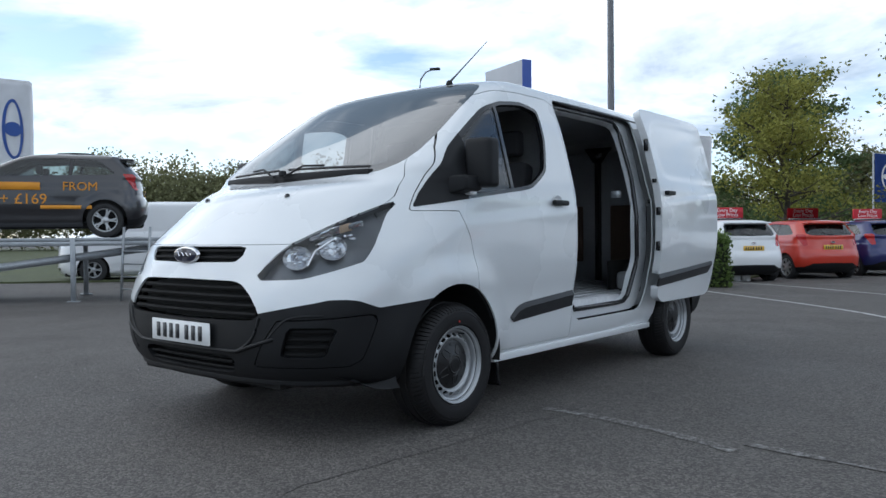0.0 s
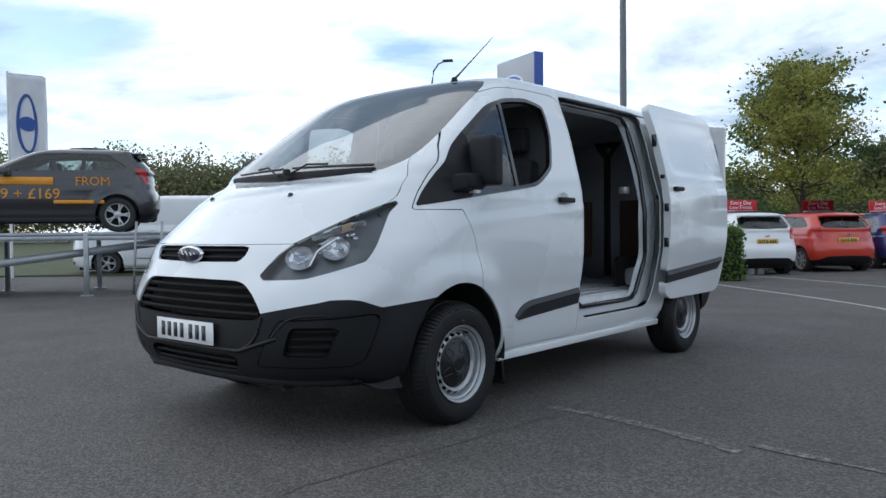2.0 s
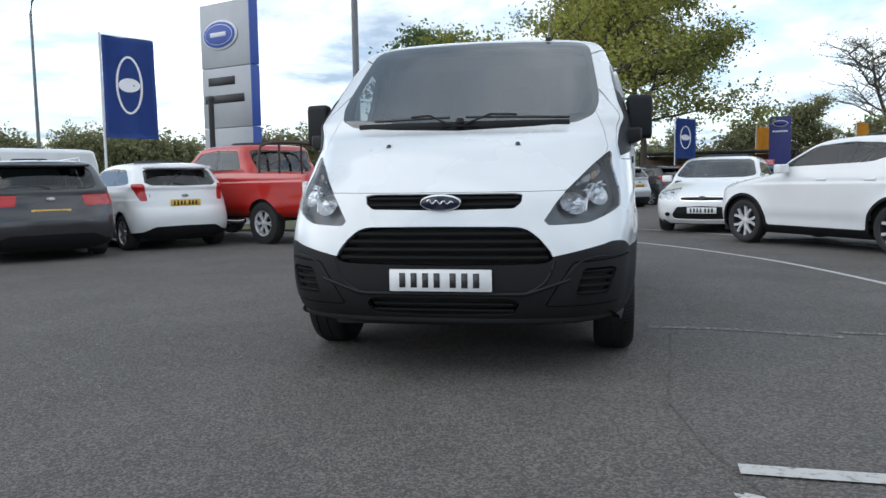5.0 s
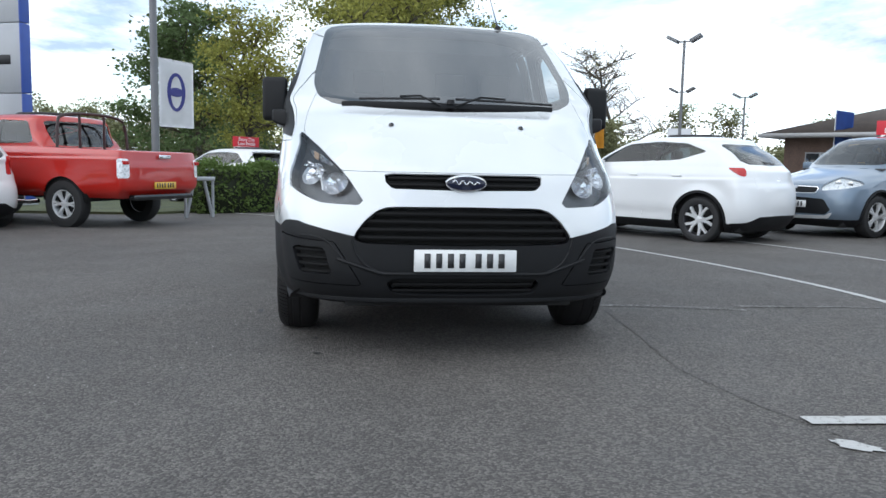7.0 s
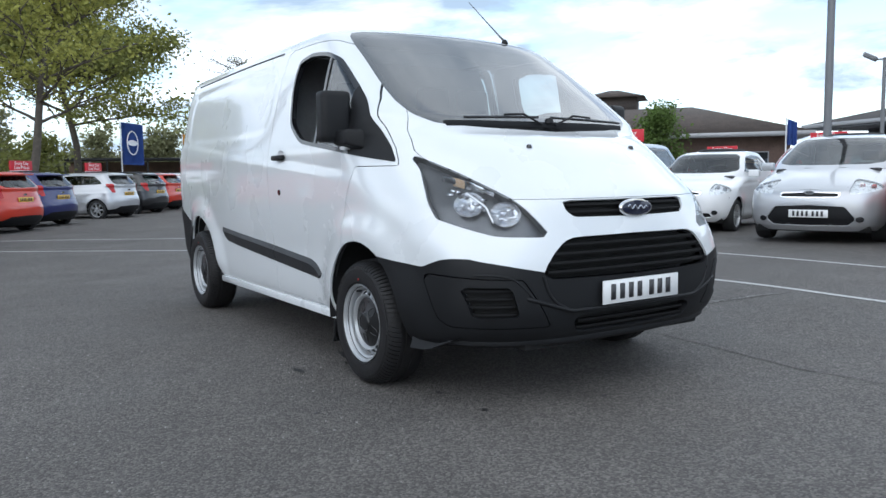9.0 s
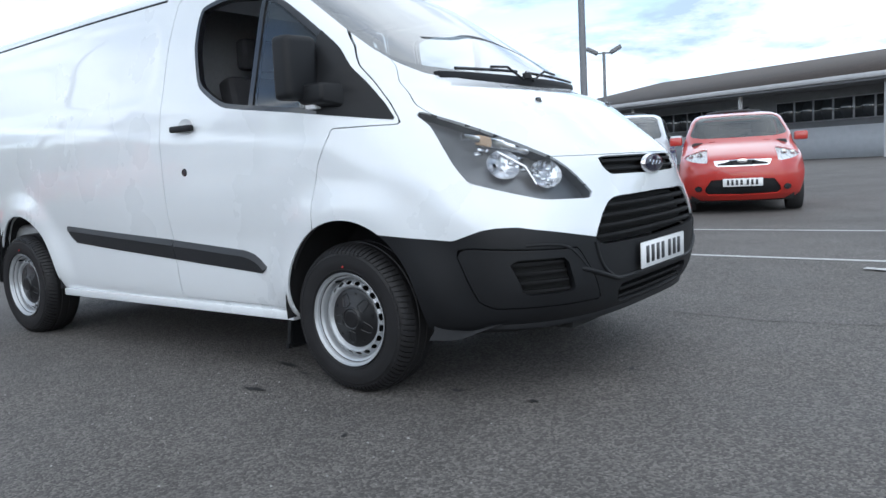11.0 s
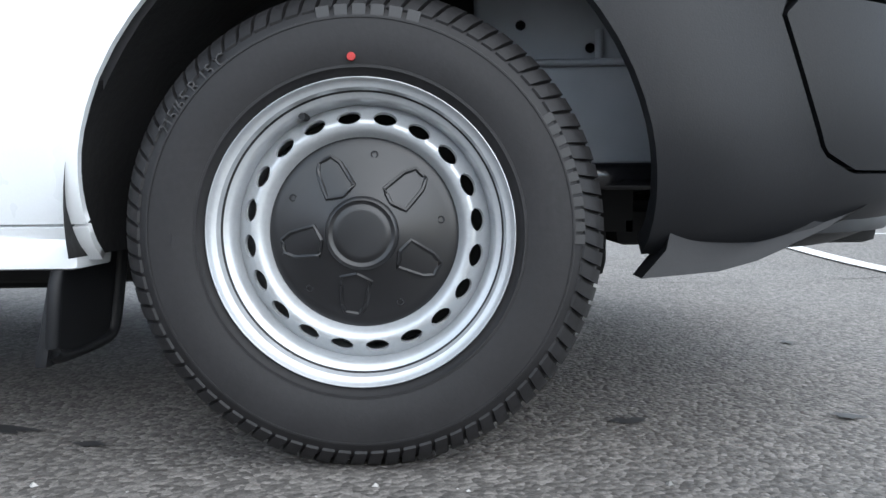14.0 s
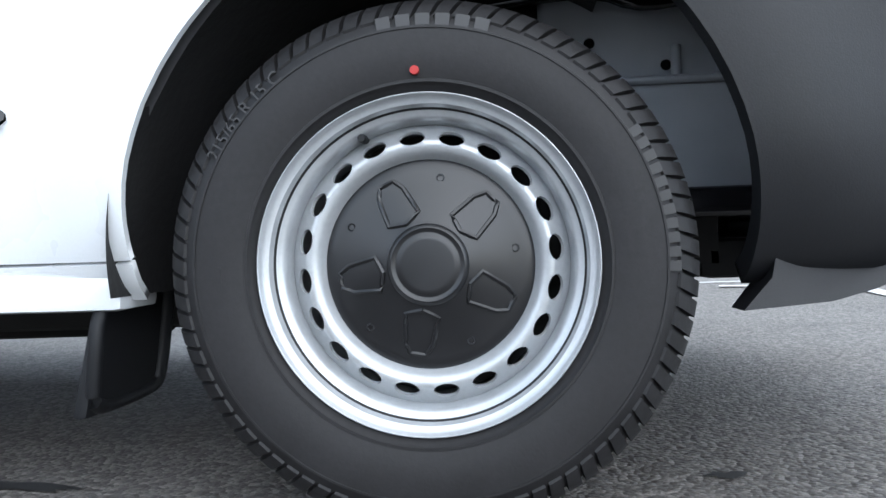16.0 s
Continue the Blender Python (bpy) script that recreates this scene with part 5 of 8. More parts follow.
def line(name, label, bm, m):
    return tagged(finish(name, bm, m, smooth=False), label, "road marking", "painted lines", kind="structure")


line("road_marking", "thin white curving lane line on tarmac", ribbon(chaikin([(3.1, -9), (3.2, -3), (3.45, -0.3), (3.6, 0.7), (3.55, 2.0), (3.3, 3.6), (2.8, 5.4), (1.85, 7.5), (0.6, 9.0), (-1.1, 10.6), (-3.2, 12.6), (-5, 14)], 2, False), 0.075), LINE_PAINT)
line("road_marking", "thin white curving lane line on tarmac", ribbon(chaikin([(5.2, -9), (5.35, -3), (5.6, 0.2), (5.75, 2.0), (5.7, 3.4), (5.35, 5.4), (4.4, 7.6), (3.0, 9.9), (1.8, 11.4), (0.6, 12.4), (-0.6, 13.5), (-2.3, 14.7), (-5, 16.4)], 2, False), 0.075), LINE_PAINT)
line("road_marking", "white bay line before the parked row", ribbon([(0.3, 22.6), (3.2, 15.6)], 0.09), LINE_PAINT)
line("road_marking", "faint white line before the parked row", ribbon([(-2.3, 12.2), (-0.3, 10.6)], 0.06), FAINT_PAINT)
line("road_marking", "thick white bay line on tarmac", ribbon([(11.0, -2.95), (6.1, -2.42), (2.8, -2.1), (1.25, -2.0)], 0.10, 0.008), LINE_PAINT)
for k, (a, b) in enumerate((((8.08, -2.72), (7.49, -3.23)), ((5.62, -2.42), (5.18, -2.95)), ((3.73, -2.24), (3.38, -2.63)), ((7.19, -2.01), (6.64, -2.42)), ((4.92, -1.69), (4.71, -2.2)), ((2.97, -1.42), (2.77, -2.02)))):
    line("bay_tick", "short white bay tick on tarmac", ribbon([a, b], 0.07, 0.012, seed=k), LINE_PAINT)
line("faded_marking", "almost worn away white line on tarmac", ribbon([(1.13, 0.62), (1.72, 0.57), (2.30, 0.36)], 0.075, 0.003, 0.02), FAINT_PAINT)
line("faded_marking", "faint worn white line on tarmac", ribbon([(2.30, 0.52), (3.34, 0.33)], 0.04, 0.004, 0.02, 5), FAINT_PAINT)
tagged(finish("paint_blot", blot(1.26, -2.3, 0.10, 0.045, -40, 0.006, 4, 0.3), LINE_PAINT, smooth=False), "worn end of a white painted line", "road marking", kind="structure")
# joint along a later strip of tarmac
tagged(finish("tarmac_joint", ribbon([(1.40, 1.8), (1.27, 0.6), (1.18, -0.4), (1.09, -1.15), (1.17, -1.75), (1.25, -2.1), (1.5, -2.8)], 0.010, 0.003, 0.006, 9, 0.05), SEAM, smooth=False), "dark ragged joint between two tarmac strips", "joint", kind="structure")
for k, (x, y, rx, ry, tn) in enumerate(((-0.72, 1.11, 0.034, 0.012, 85), (-0.78, 0.64, 0.075, 0.018, 80), (-1.15, 0.45, 0.065, 0.020, 92), (-0.86, 0.43, 0.022, 0.010, 80), (-0.76, -0.40, 0.026, 0.014, 95), (-0.74, -0.76, 0.024, 0.012, 60), (-1.40, -0.35, 0.02, 0.008, 30), (-0.13, -0.92, 0.020, 0.010, 20))):
    tagged(finish("oil_spot", blot(x, y, rx, ry, tn, 0.0035, k + 50, 0.5, 16), OIL, smooth=False), "small dark oil spot on the tarmac", "stain", "oil spots", kind="structure")
# loose grit near the front wheel
rg = random.Random(8)
V, F = [], []
for k in range(900):
    x, y = rg.uniform(-2.6, -1.0), rg.uniform(-1.6, 1.6)
    r = 0.0022 + 0.0045 * rg.random() ** 4
    a = rg.uniform(0, 6)
    o = len(V)
    V += [(x + r * math.cos(a), y + r * math.sin(a), 0.001), (x + r * math.cos(a + 1.7), y + 1.2 * r * math.sin(a + 1.7), 0.001), (x + r * math.cos(a + 3.3), y + r * math.sin(a + 3.3), 0.001), (x + 0.8 * r * math.cos(a + 4.8), y + r * math.sin(a + 4.8), 0.001), (x, y, r)]
    F += [(o, o + 1, o + 4), (o + 1, o + 2, o + 4), (o + 2, o + 3, o + 4), (o + 3, o, o + 4)]
me = bpy.data.meshes.new("grit")
me.from_pydata(V, [], F)
me.materials.append(mat("pale_grit", (0.22, 0.215, 0.205), 0.9, var=0.3, scale=60, island=0.45))
tagged(new("grit", me), "loose pale grit scattered on the tarmac", "grit", kind="stuff")

# ---- parked cars ----
def car_wheel(parent, r, rim_r, width, metal, spokes, twin, petal=None):
    """An alloy wheel about the origin, face along +x."""
    tp = [(rim_r - 0.01, -0.01), (rim_r, 0.002), (rim_r + 0.02, 0.010), ((rim_r + r) / 2, 0.016), (r - 0.018, 0.006), (r - 0.004, -0.02), (r, -0.06), (r, -width + 0.05), (r - 0.02, -width), (rim_r, -width)]
    wh = part("wheel", revolve(tp, 36, "x"), FAR_RUBBER, parent, "alloy wheel with a black tyre")
    rim = part("rim", revolve([(rim_r + 0.004, 0.004), (rim_r - 0.006, 0.002), (rim_r - 0.016, -0.02), (rim_r - 0.02, -0.12)], 36, "x"), metal, wh)
    part("brake_disc", revolve([(0.0, -0.085), (rim_r * 0.7, -0.085), (rim_r * 0.72, -0.10), (rim_r - 0.02, -0.10)], 24, "x"), UNDER_AND_SHADE, rim)
    bm = revolve([(0.0, 0.0), (0.028, -0.002), (0.06, -0.012), (0.07, -0.04)], 20, "x")
    for k in range(spokes):
        a = 2 * math.pi * k / spokes
        for off in ((-0.30, 0.30) if petal else (-0.16, 0.16) if twin else (0.0,)):
            pr, hw = [], (0.019 if petal else 0.014 if twin else 0.026)
            for rr, h, wd in ((0.04, -0.010, hw * 1.1), (rim_r * 0.6, -0.004, hw * 0.9), (rim_r - 0.01, -0.006, hw)):
                ca = a + off * (rr / rim_r)
                t = Vector((0, -math.sin(ca), math.cos(ca))) * wd
                c = Vector((h, rr * math.cos(ca), rr * math.sin(ca)))
                pr.append([bm.verts.new(c + t), bm.verts.new(c - t), bm.verts.new(c - t * 1.15 + Vector((-0.03, 0, 0))), bm.verts.new(c + t * 1.15 + Vector((-0.03, 0, 0)))])
            for p, q in zip(pr, pr[1:]):
                for i in range(4):
                    bm.faces.new((p[i], p[(i + 1) % 4], q[(i + 1) % 4], q[i]))
    bmesh.ops.recalc_face_normals(bm, faces=bm.faces[:])
    sharpen(bm, 40)
    part("spokes", bm, petal or metal, rim)
    return wh


def car_rows(s):
    L, H, hw = s["L"], s["H"], s["W"] / 2
    hf, cz, cy, wy, ry, rgz, rgy, roof = s["hf"], s["cz"], s["cy"], s["wy"], s["ry"], s["rgz"], s["rgy"], s.get("roof", 0.70)
    ty = s.get("tail", 0.0)
    zt = H - 0.11
    lo = s.get("lo", 0.19)
    bx, nb = s.get("box", 1.0), 2.6 / s.get("box", 1.0) ** 0.5
    rows = [
        (lo, 0.12, L - 0.16, 0.86 * hw, 0.55, 0.35 * bx, 2.6, nb),
        (lo + 0.09, 0.04, L - 0.07, 0.95 * hw, 0.58, 0.36 * bx, 2.6, nb),
        (max(0.42, lo + 0.16), 0.00, L - 0.01, 0.985 * hw, 0.60, 0.38 * bx, 2.6, nb),
        (max(0.56, lo + 0.26), 0.00, L, hw, 0.62, 0.40 * bx, 2.6, nb),
        (hf - 0.06, 0.03, L - 0.005 - ty * 0.3, hw, 0.68, 0.42 * bx, 2.6, nb),
        (hf, 0.11, L - 0.02 - ty * 0.6, hw, 0.72, 0.42 * bx, 2.5, nb),
        (hf + (cz - hf) * 0.45, 0.11 + (cy - 0.11) * 0.38, L - 0.03 - ty * 0.8, 0.995 * hw, 0.80, 0.44 * bx, 2.4, nb),
        (cz - 0.03, 0.11 + (cy - 0.11) * 0.86, L - 0.04 - ty, 0.975 * hw, 0.78, 0.45 * bx, 2.4, nb),
        (cz + 0.02, cy, rgy + (L - 0.05 - ty - rgy) * 0.6 if cz + 0.02 < rgz else rgy, 0.955 * hw, 0.62, 0.42 * bx, 2.4, nb),
    ]
    if rgz > cz + 0.04:
        f = (rgz - cz - 0.02) / (zt - cz - 0.02)
        rows.append((rgz, cy + (wy - cy) * f, rgy, (0.955 + (roof + 0.08 - 0.955) * f) * hw, 0.45, 0.36, 2.4, 2.6))
    f = 0.6
    zm = max(cz + 0.02, rgz) + (zt - max(cz + 0.02, rgz)) * 0.55
    fm = (zm - cz - 0.02) / (zt - cz - 0.02)
    rows += [
        (zm, cy + (wy - cy) * fm, rgy + (ry - rgy) * 0.48, (0.955 + (roof + 0.08 - 0.955) * fm) * hw, 0.36, 0.30, 2.5, 2.6),
        (zt, wy, ry, (roof + 0.08) * hw, 0.34, 0.28, 2.5, 2.6),
        (H - 0.055, wy + 0.16, ry - 0.03, roof * hw, 0.36, 0.26, 2.5, 2.6),
        (H - 0.025, wy + 0.36, ry - 0.16, roof * 0.86 * hw, 0.45, 0.34, 2.4, 2.4),
        (H - 0.008, wy + 0.62, ry - 0.45, roof * 0.62 * hw, 0.5, 0.45, 2.3, 2.3),
        (H, wy + 0.90, ry - 0.75, roof * 0.3 * hw, 0.4, 0.4, 2.2, 2.2),
    ]
    return rows


def build_car(name, label, s, body_paint, group="", front_plate=True, detail=1.0):
    """A parked car; nose towards local -y, the middle of its length at y = 0."""
    car = thing(name, label, "car", group)
    L, W, H, hw = s["L"], s["W"], s["H"], s["W"] / 2
    fo, wb, tr = s["fo"], s["wb"], s["tyre"]
    ax = (fo, fo + wb)
    ar = tr + 0.055
    cz, cy, wy, ry, rgz, rgy, hf = s["cz"], s["cy"], s["wy"], s["ry"], s["rgz"], s["rgy"], s["hf"]

    def shape(G):
        x, y, z = G[..., 0], G[..., 1], G[..., 2]
        out = x > 0.55 * hw
        for a in ax:
            d = np.hypot(y - a, z - tr)
            x += np.where(out, 0.022 * smooth01(1 - (d - ar) / 0.16) * smooth01((cz - z) / 0.2), 0)
        crease = cz - 0.20 + 0.05 * (y / L)
        x -= np.where(out, 0.012 * smooth01((z - crease) / 0.03) * smooth01((cz + 0.1 - z) / 0.1), 0)
        x -= np.where(out, 0.018 * smooth01(1 - np.abs(z - 0.40) / 0.12) * smooth01((y - ax[0] - 0.3) / 0.2) * smooth01((ax[1] - 0.3 - y) / 0.2), 0)
        return G
    n = lambda k: max(6, int(k * detail))
    b = Shell(car_rows(s), n(34), n(40), n(20), n(56), shape)

    def arch(x, y, z):
        best = np.full(len(x), 9.0)
        for a in ax:
            best = np.minimum(best, np.minimum(np.hypot(y - a, z - tr) - ar, np.maximum(np.abs(y - a) - ar, z - tr)))
        return np.where(np.abs(x) > 0.55 * hw, best, 9.0)
    _, rest = b.cut(b.quads, arch)
    zt = H - 0.13
    top = s.get("roof", 0.70) * hw
    ws = sym([(0, cz + 0.05), (0.60 * hw, cz + 0.055), (0.80 * hw, cz + 0.085), (0.83 * hw, cz + 0.13), (top + 0.02, zt), (top - 0.06, H - 0.085), (0, H - 0.075)])
    screen, rest = b.cut(rest, face_fn(ws, (wy + ry) / 2))
    rz = rgz + 0.03
    rw = sym([(0, rz), (0.62 * hw, rz + 0.01), (0.72 * hw, rz + 0.06), (top - 0.03, zt - 0.02), (top - 0.10, H - 0.13), (0, H - 0.125)])
    rear, rest = b.cut(rest, face_fn(rw, (wy + ry) / 2, False))
    dlo = s["dlo"]
    win, rest = b.cut(rest, side_fn(chaikin(dlo, 1, cut=0.08), lo=0.3 * hw))
    # rear lamps and headlamps wrap the corners
    ly0, ly1, lx = s.get("rl", (0.80, 1.04, 0.55))
    rl, rest = b.cut(rest, lambda x, y, z: np.where(y > L * 0.7, np.maximum(np.maximum(ly0 - z, z - ly1), np.maximum(lx * hw + (ly1 - z) * s.get("rlk", 0.25) - np.abs(x), (L - s.get("rld", 0.42)) + (z - ly0) * -s.get("rls", 0.3) - y)), 9.0))
    hy = s.get("hl", (hf - 0.13, hf + 0.055, 0.50, 0.62))
    hl, rest = b.cut(rest, lambda x, y, z: np.where(y < cy, np.maximum(np.maximum(hy[0] + (y - 0.1) * 0.22 - z, z - hy[1] - (y - 0.1) * 0.30), np.maximum(hy[2] * hw - np.abs(x), y - hy[3])), 9.0))
    gr, rest = b.cut(rest, face_fn(sym(s.get("grille", [(0, 0.50), (0.50 * hw, 0.48), (0.62 * hw, 0.33), (0.56 * hw, 0.27), (0, 0.26)])), 0.4))
    ug = s.get("upper", (0.055, 0.125, 0.45))
    slot = sym([(0, hf - ug[0]), (ug[2] * hw, hf - ug[0] - 0.01), (ug[2] * 0.9 * hw, hf - ug[1] + 0.005), (0, hf - ug[1])])
    sl, rest = b.cut(rest, face_fn(slot, 0.5))
    trim, rest = b.cut(rest, lambda x, y, z: face_fn(slot, 0.5)(x, y, z) - 0.013)
    df, rest = b.cut(rest, face_fn(sym([(0, 0.42), (0.60 * hw, 0.41), (0.80 * hw, 0.33), (1.1 * hw, 0.30), (1.1 * hw, 0.10), (0, 0.10)]), L - 0.36, False))
    clad, skid = [], []
    if s.get("skid"):
        skid, rest = b.cut(rest, face_fn(sym([(0, 0.345), (0.60 * hw, 0.36), (0.66 * hw, 0.40), (0.70 * hw, 0.40), (0.64 * hw, 0.31), (0, 0.295)]), 0.5))
    if s.get("clad"):
        clad, rest = b.cut(rest, lambda x, y, z: np.minimum(z - 0.30, arch(x, y, z) - 0.038))
    gaps = []
    for a0, a1 in s["doors"]:
        d = chaikin([(a0, 0.27), (a1, 0.27), (a1, cz), (a1 - 0.02, cz + 0.1), (a0 + 0.1, cz + 0.1), (a0, cz)], 1, cut=0.08)
        g, rest = b.cut(rest, lambda x, y, z: np.maximum(np.abs(side_fn(d, lo=0.5 * hw)(x, y, z)) - 0.004, z - cz))
        gaps += g
    hood = sym([(0, hf - 0.02), (0.46 * hw, hf - 0.01), (0.78 * hw, hf + 0.12), (0.84 * hw, cz - 0.02), (0, cz + 0.02)])
    g, rest = b.cut(rest, lambda x, y, z: np.where(y < cy + 0.35, np.abs(poly_sdf(hood, x, z)), 9.0) - 0.004)
    gaps += g
    tg = sym([(0, 0.60), (0.60 * hw, 0.60), (0.66 * hw, 0.80), (0.66 * hw, rgz + 0.02), (0.4 * hw, H - 0.1), (0, H - 0.1)])
    g, rest = b.cut(rest, lambda x, y, z: np.where(y > L - 0.8, np.abs(poly_sdf(tg, x, z)), 9.0) - 0.004)
    gaps += g
    off = Vector((0, -L / 2, 0))
    part("body", b.mesh(rest, rim=0.02, move=off), body_paint, car)
    part("shut_lines", b.mesh(gaps, push=-0.008, move=off), GLOSS_BLACK, car)["kind"] = "stuff"
    part("windscreen", b.mesh(screen, push=-0.004, move=off), DARK_GLASS, car)
    part("rear_window", b.mesh(rear, push=-0.004, move=off), DARK_GLASS, car)
    for sg in (1, -1):
        w = [p for p in win if b.V[p[0]][0] * sg > 0]
        pil = []
        for py in s["pillars"]:
            q, w = b.cut(w, lambda x, y, z: np.abs(y - py - (z - cz) * 0.12) - 0.035)
            pil += q
        part("side_window", b.mesh(w, push=-0.005, move=off), DARK_GLASS, car)
        if pil:
            part("pillar", b.mesh(pil, push=-0.002, move=off), GLOSS_BLACK, car)
        part("rear_lamp", b.mesh([p for p in rl if b.V[p[0]][0] * sg > 0], push=0.004, rim=0.02, move=off), s.get("rlm", RED_LENS), car, s.get("rll", "red tail lamp"))
        h = [p for p in hl if b.V[p[0]][0] * sg > 0]
        hp = part("headlamp", b.mesh(h, push=-0.03, move=off), CLEAR_LAMP, car, "clear headlamp")
        part("lens", b.mesh(h, push=0.001, move=off), LENS, hp).visible_shadow = False
        if h:
            P = np.array([b.V[i] for p in h for i in p])
            lo3, hi3 = P.min(0), P.max(0)
            for f, rr in ((0.30, 0.048), (0.68, 0.040)):
                xx = lo3[0] + (hi3[0] - lo3[0]) * (f if sg > 0 else 1 - f)
                near = P[np.abs(P[:, 0] - xx) < 0.08]
                if len(near):
                    yy, zz = near[:, 1].mean() - L / 2, near[:, 2].mean()
                    bl = ellipse(0, 0, 0, rr, rr, 0.012, 14)
                    bmesh.ops.transform(bl, matrix=Matrix.Translation((xx, yy + 0.012, zz)) @ Matrix.Rotation(radians(sg * 35), 4, "Z"), verts=bl.verts[:])
                    part("bulb_bowl", bl, CHROME, hp)
    for nm, pg, ps in (("grille", gr, -0.02), ("grille_slot", sl, -0.01), ("diffuser", df, -0.004), ("grille_trim", trim, 0.002), ("skid_strip", skid, 0.008)):
        if pg:
            metal = nm in ("grille_trim", "skid_strip")
            part(nm, b.mesh(pg, push=ps, rim=0.012 if metal else 0.0, move=off), (CHROME if nm == "grille_trim" else PETAL) if metal else BLACK_PLASTIC if nm != "diffuser" or s.get("df", True) else body_paint, car)
    part("grille_bar", box(-ug[2] * hw * 0.85, ug[2] * hw * 0.85, 0.055 - L / 2, 0.075 - L / 2, hf - (ug[0] + ug[1]) / 2 - 0.006, hf - (ug[0] + ug[1]) / 2 + 0.006, 0.003, 1), CHROME, car)
    if clad:
        part("cladding", b.mesh(clad, push=0.012, rim=0.02, move=off), BLACK_PLASTIC, car, "black plastic cladding")
    lin = [p for p in rest if b.V[p[0]][2] > 0.45]
    part("lining", b.mesh(lin, push=-0.03, flip=True, move=off), INNER, car)
    # wheels share one mesh
    w1 = car_wheel(car, tr, s.get("rim", 0.20), 0.20, s.get("metal", ALLOY), s.get("spokes", 5), s.get("twin", True), s.get("petal"))
    xo = hw - 0.015
    w1.matrix_basis = Matrix.Translation((xo, ax[0] - L / 2, tr))
    for sx, a in ((1, 1), (-1, 0), (-1, 1)):
        copy_part(w1, car, Matrix.Translation((sx * xo, ax[a] - L / 2, tr)) @ Matrix.Diagonal((sx, 1, 1, 1)))
    for a in ax:
        part("arch_liner", box(-hw + 0.05, hw - 0.05, a - ar - L / 2 + 0.0, a + ar - L / 2, tr + 0.05, tr + ar - 0.01), UNDER_AND_SHADE, car)
    part("underbody", box(-hw * 0.82, hw * 0.82, 0.25 - L / 2, L / 2 - 0.25, s.get("lo", 0.19) - 0.02, s.get("lo", 0.19) + 0.07), UNDER_AND_SHADE, car)
    # cabin
    part("dashboard", box(-hw * 0.8, hw * 0.8, cy + 0.05 - L / 2, cy + 0.55 - L / 2, 0.6, cz + 0.0, 0.04, 2), INNER, car)
    sy = wy - L / 2 + 0.35
    for sx in (-1, 1):
        part("seat", box(sx * 0.36 - 0.24, sx * 0.36 + 0.24, sy, sy + 0.14, 0.45, cz + 0.10, 0.05, 2), SEAT, car)
        part("headrest", box(sx * 0.36 - 0.12, sx * 0.36 + 0.12, sy + 0.03, sy + 0.12, cz + 0.12, cz + 0.28, 0.03, 2), SEAT, car)
    part("rear_seat", box(-hw * 0.72, hw * 0.72, sy + 0.85, sy + 1.0, 0.45, cz + 0.08, 0.05, 2), SEAT, car)
    # mirrors, handles, plates, badge, wiper, spoiler
    for sx in (-1, 1):
        mb = box(hw - 0.02, hw + 0.17, -0.06, 0.07, -0.065, 0.065, 0.03, 3)
        bmesh.ops.transform(mb, matrix=Matrix.Translation((0, dlo[0][0] + 0.16 - L / 2, cz + 0.04)), verts=mb.verts[:])
        bmesh.ops.transform(mb, matrix=Matrix.Diagonal((sx, 1, 1, 1)), verts=mb.verts[:])
        bmesh.ops.recalc_face_normals(mb, faces=mb.faces[:])
        part("door_mirror", mb, s.get("mirror", body_paint), car)
        for a0, a1 in s["doors"]:
            x1 = hw * 0.985
            part("door_handle", box(*sorted((sx * (x1 - 0.02), sx * (x1 + 0.016))), a1 - 0.24 - L / 2, a1 - 0.08 - L / 2, cz - 0.13, cz - 0.10, 0.008, 2), body_paint, car)
    pz = s.get("rpz", 0.72)
    if pz:
        yb = L / 2 - 0.012 - s.get("tail", 0.0) * (0.8 if pz > 0.65 else 0.0)
        number_plate(car, pose(0, yb, pz, 0, 0, 180), PLATE_Y)
    if front_plate:
        number_plate(car, pose(0, -L / 2 - 0.004, s.get("fpz", 0.44)), PLATE_W)
    if not s.get("clad"):
        for sx in (-1, 1):
            fg = ellipse(0, 0, 0, 0.055, 0.04, 0.012, 16)
            yy = 0.60 * (1 - (1 - 0.70 ** 2.6) ** (1 / 2.6)) - L / 2
            bmesh.ops.transform(fg, matrix=Matrix.Translation((sx * 0.70 * hw, yy + 0.012, 0.36)) @ Matrix.Rotation(radians(sx * 28), 4, "Z"), verts=fg.verts[:])
            part("fog_lamp", fg, GLOSS_BLACK, car)
    bd = ellipse(0, -L / 2 + 0.035, hf - 0.065, 0.07, 0.03, 0.012, 20)
    part("badge", bd, CHROME, car)
    bd = ellipse(0, 0, 0, 0.06, 0.026, 0.012, 20)
    bmesh.ops.transform(bd, matrix=pose(0, L / 2 - 0.03 - s.get("tail", 0) * 0.8, s.get("rbz", 0.92), 0, 0, 180), verts=bd.verts[:])
    part("badge", bd, CHROME, car)
    if s.get("spoiler", True):
        part("spoiler", box(-top * 0.92, top * 0.92, ry - 0.10 - L / 2, ry + 0.13 - L / 2, H - 0.115, H - 0.075, 0.018, 2), body_paint, car)
    if s.get("wiper", True):
        part("rear_wiper", tube([(0.0, rgy - L / 2 + 0.0, rgz + 0.05), (0.28, (rgy + ry) / 2 - L / 2 + 0.06, rgz + 0.10)], 0.010, 6), GLOSS_BLACK, car)
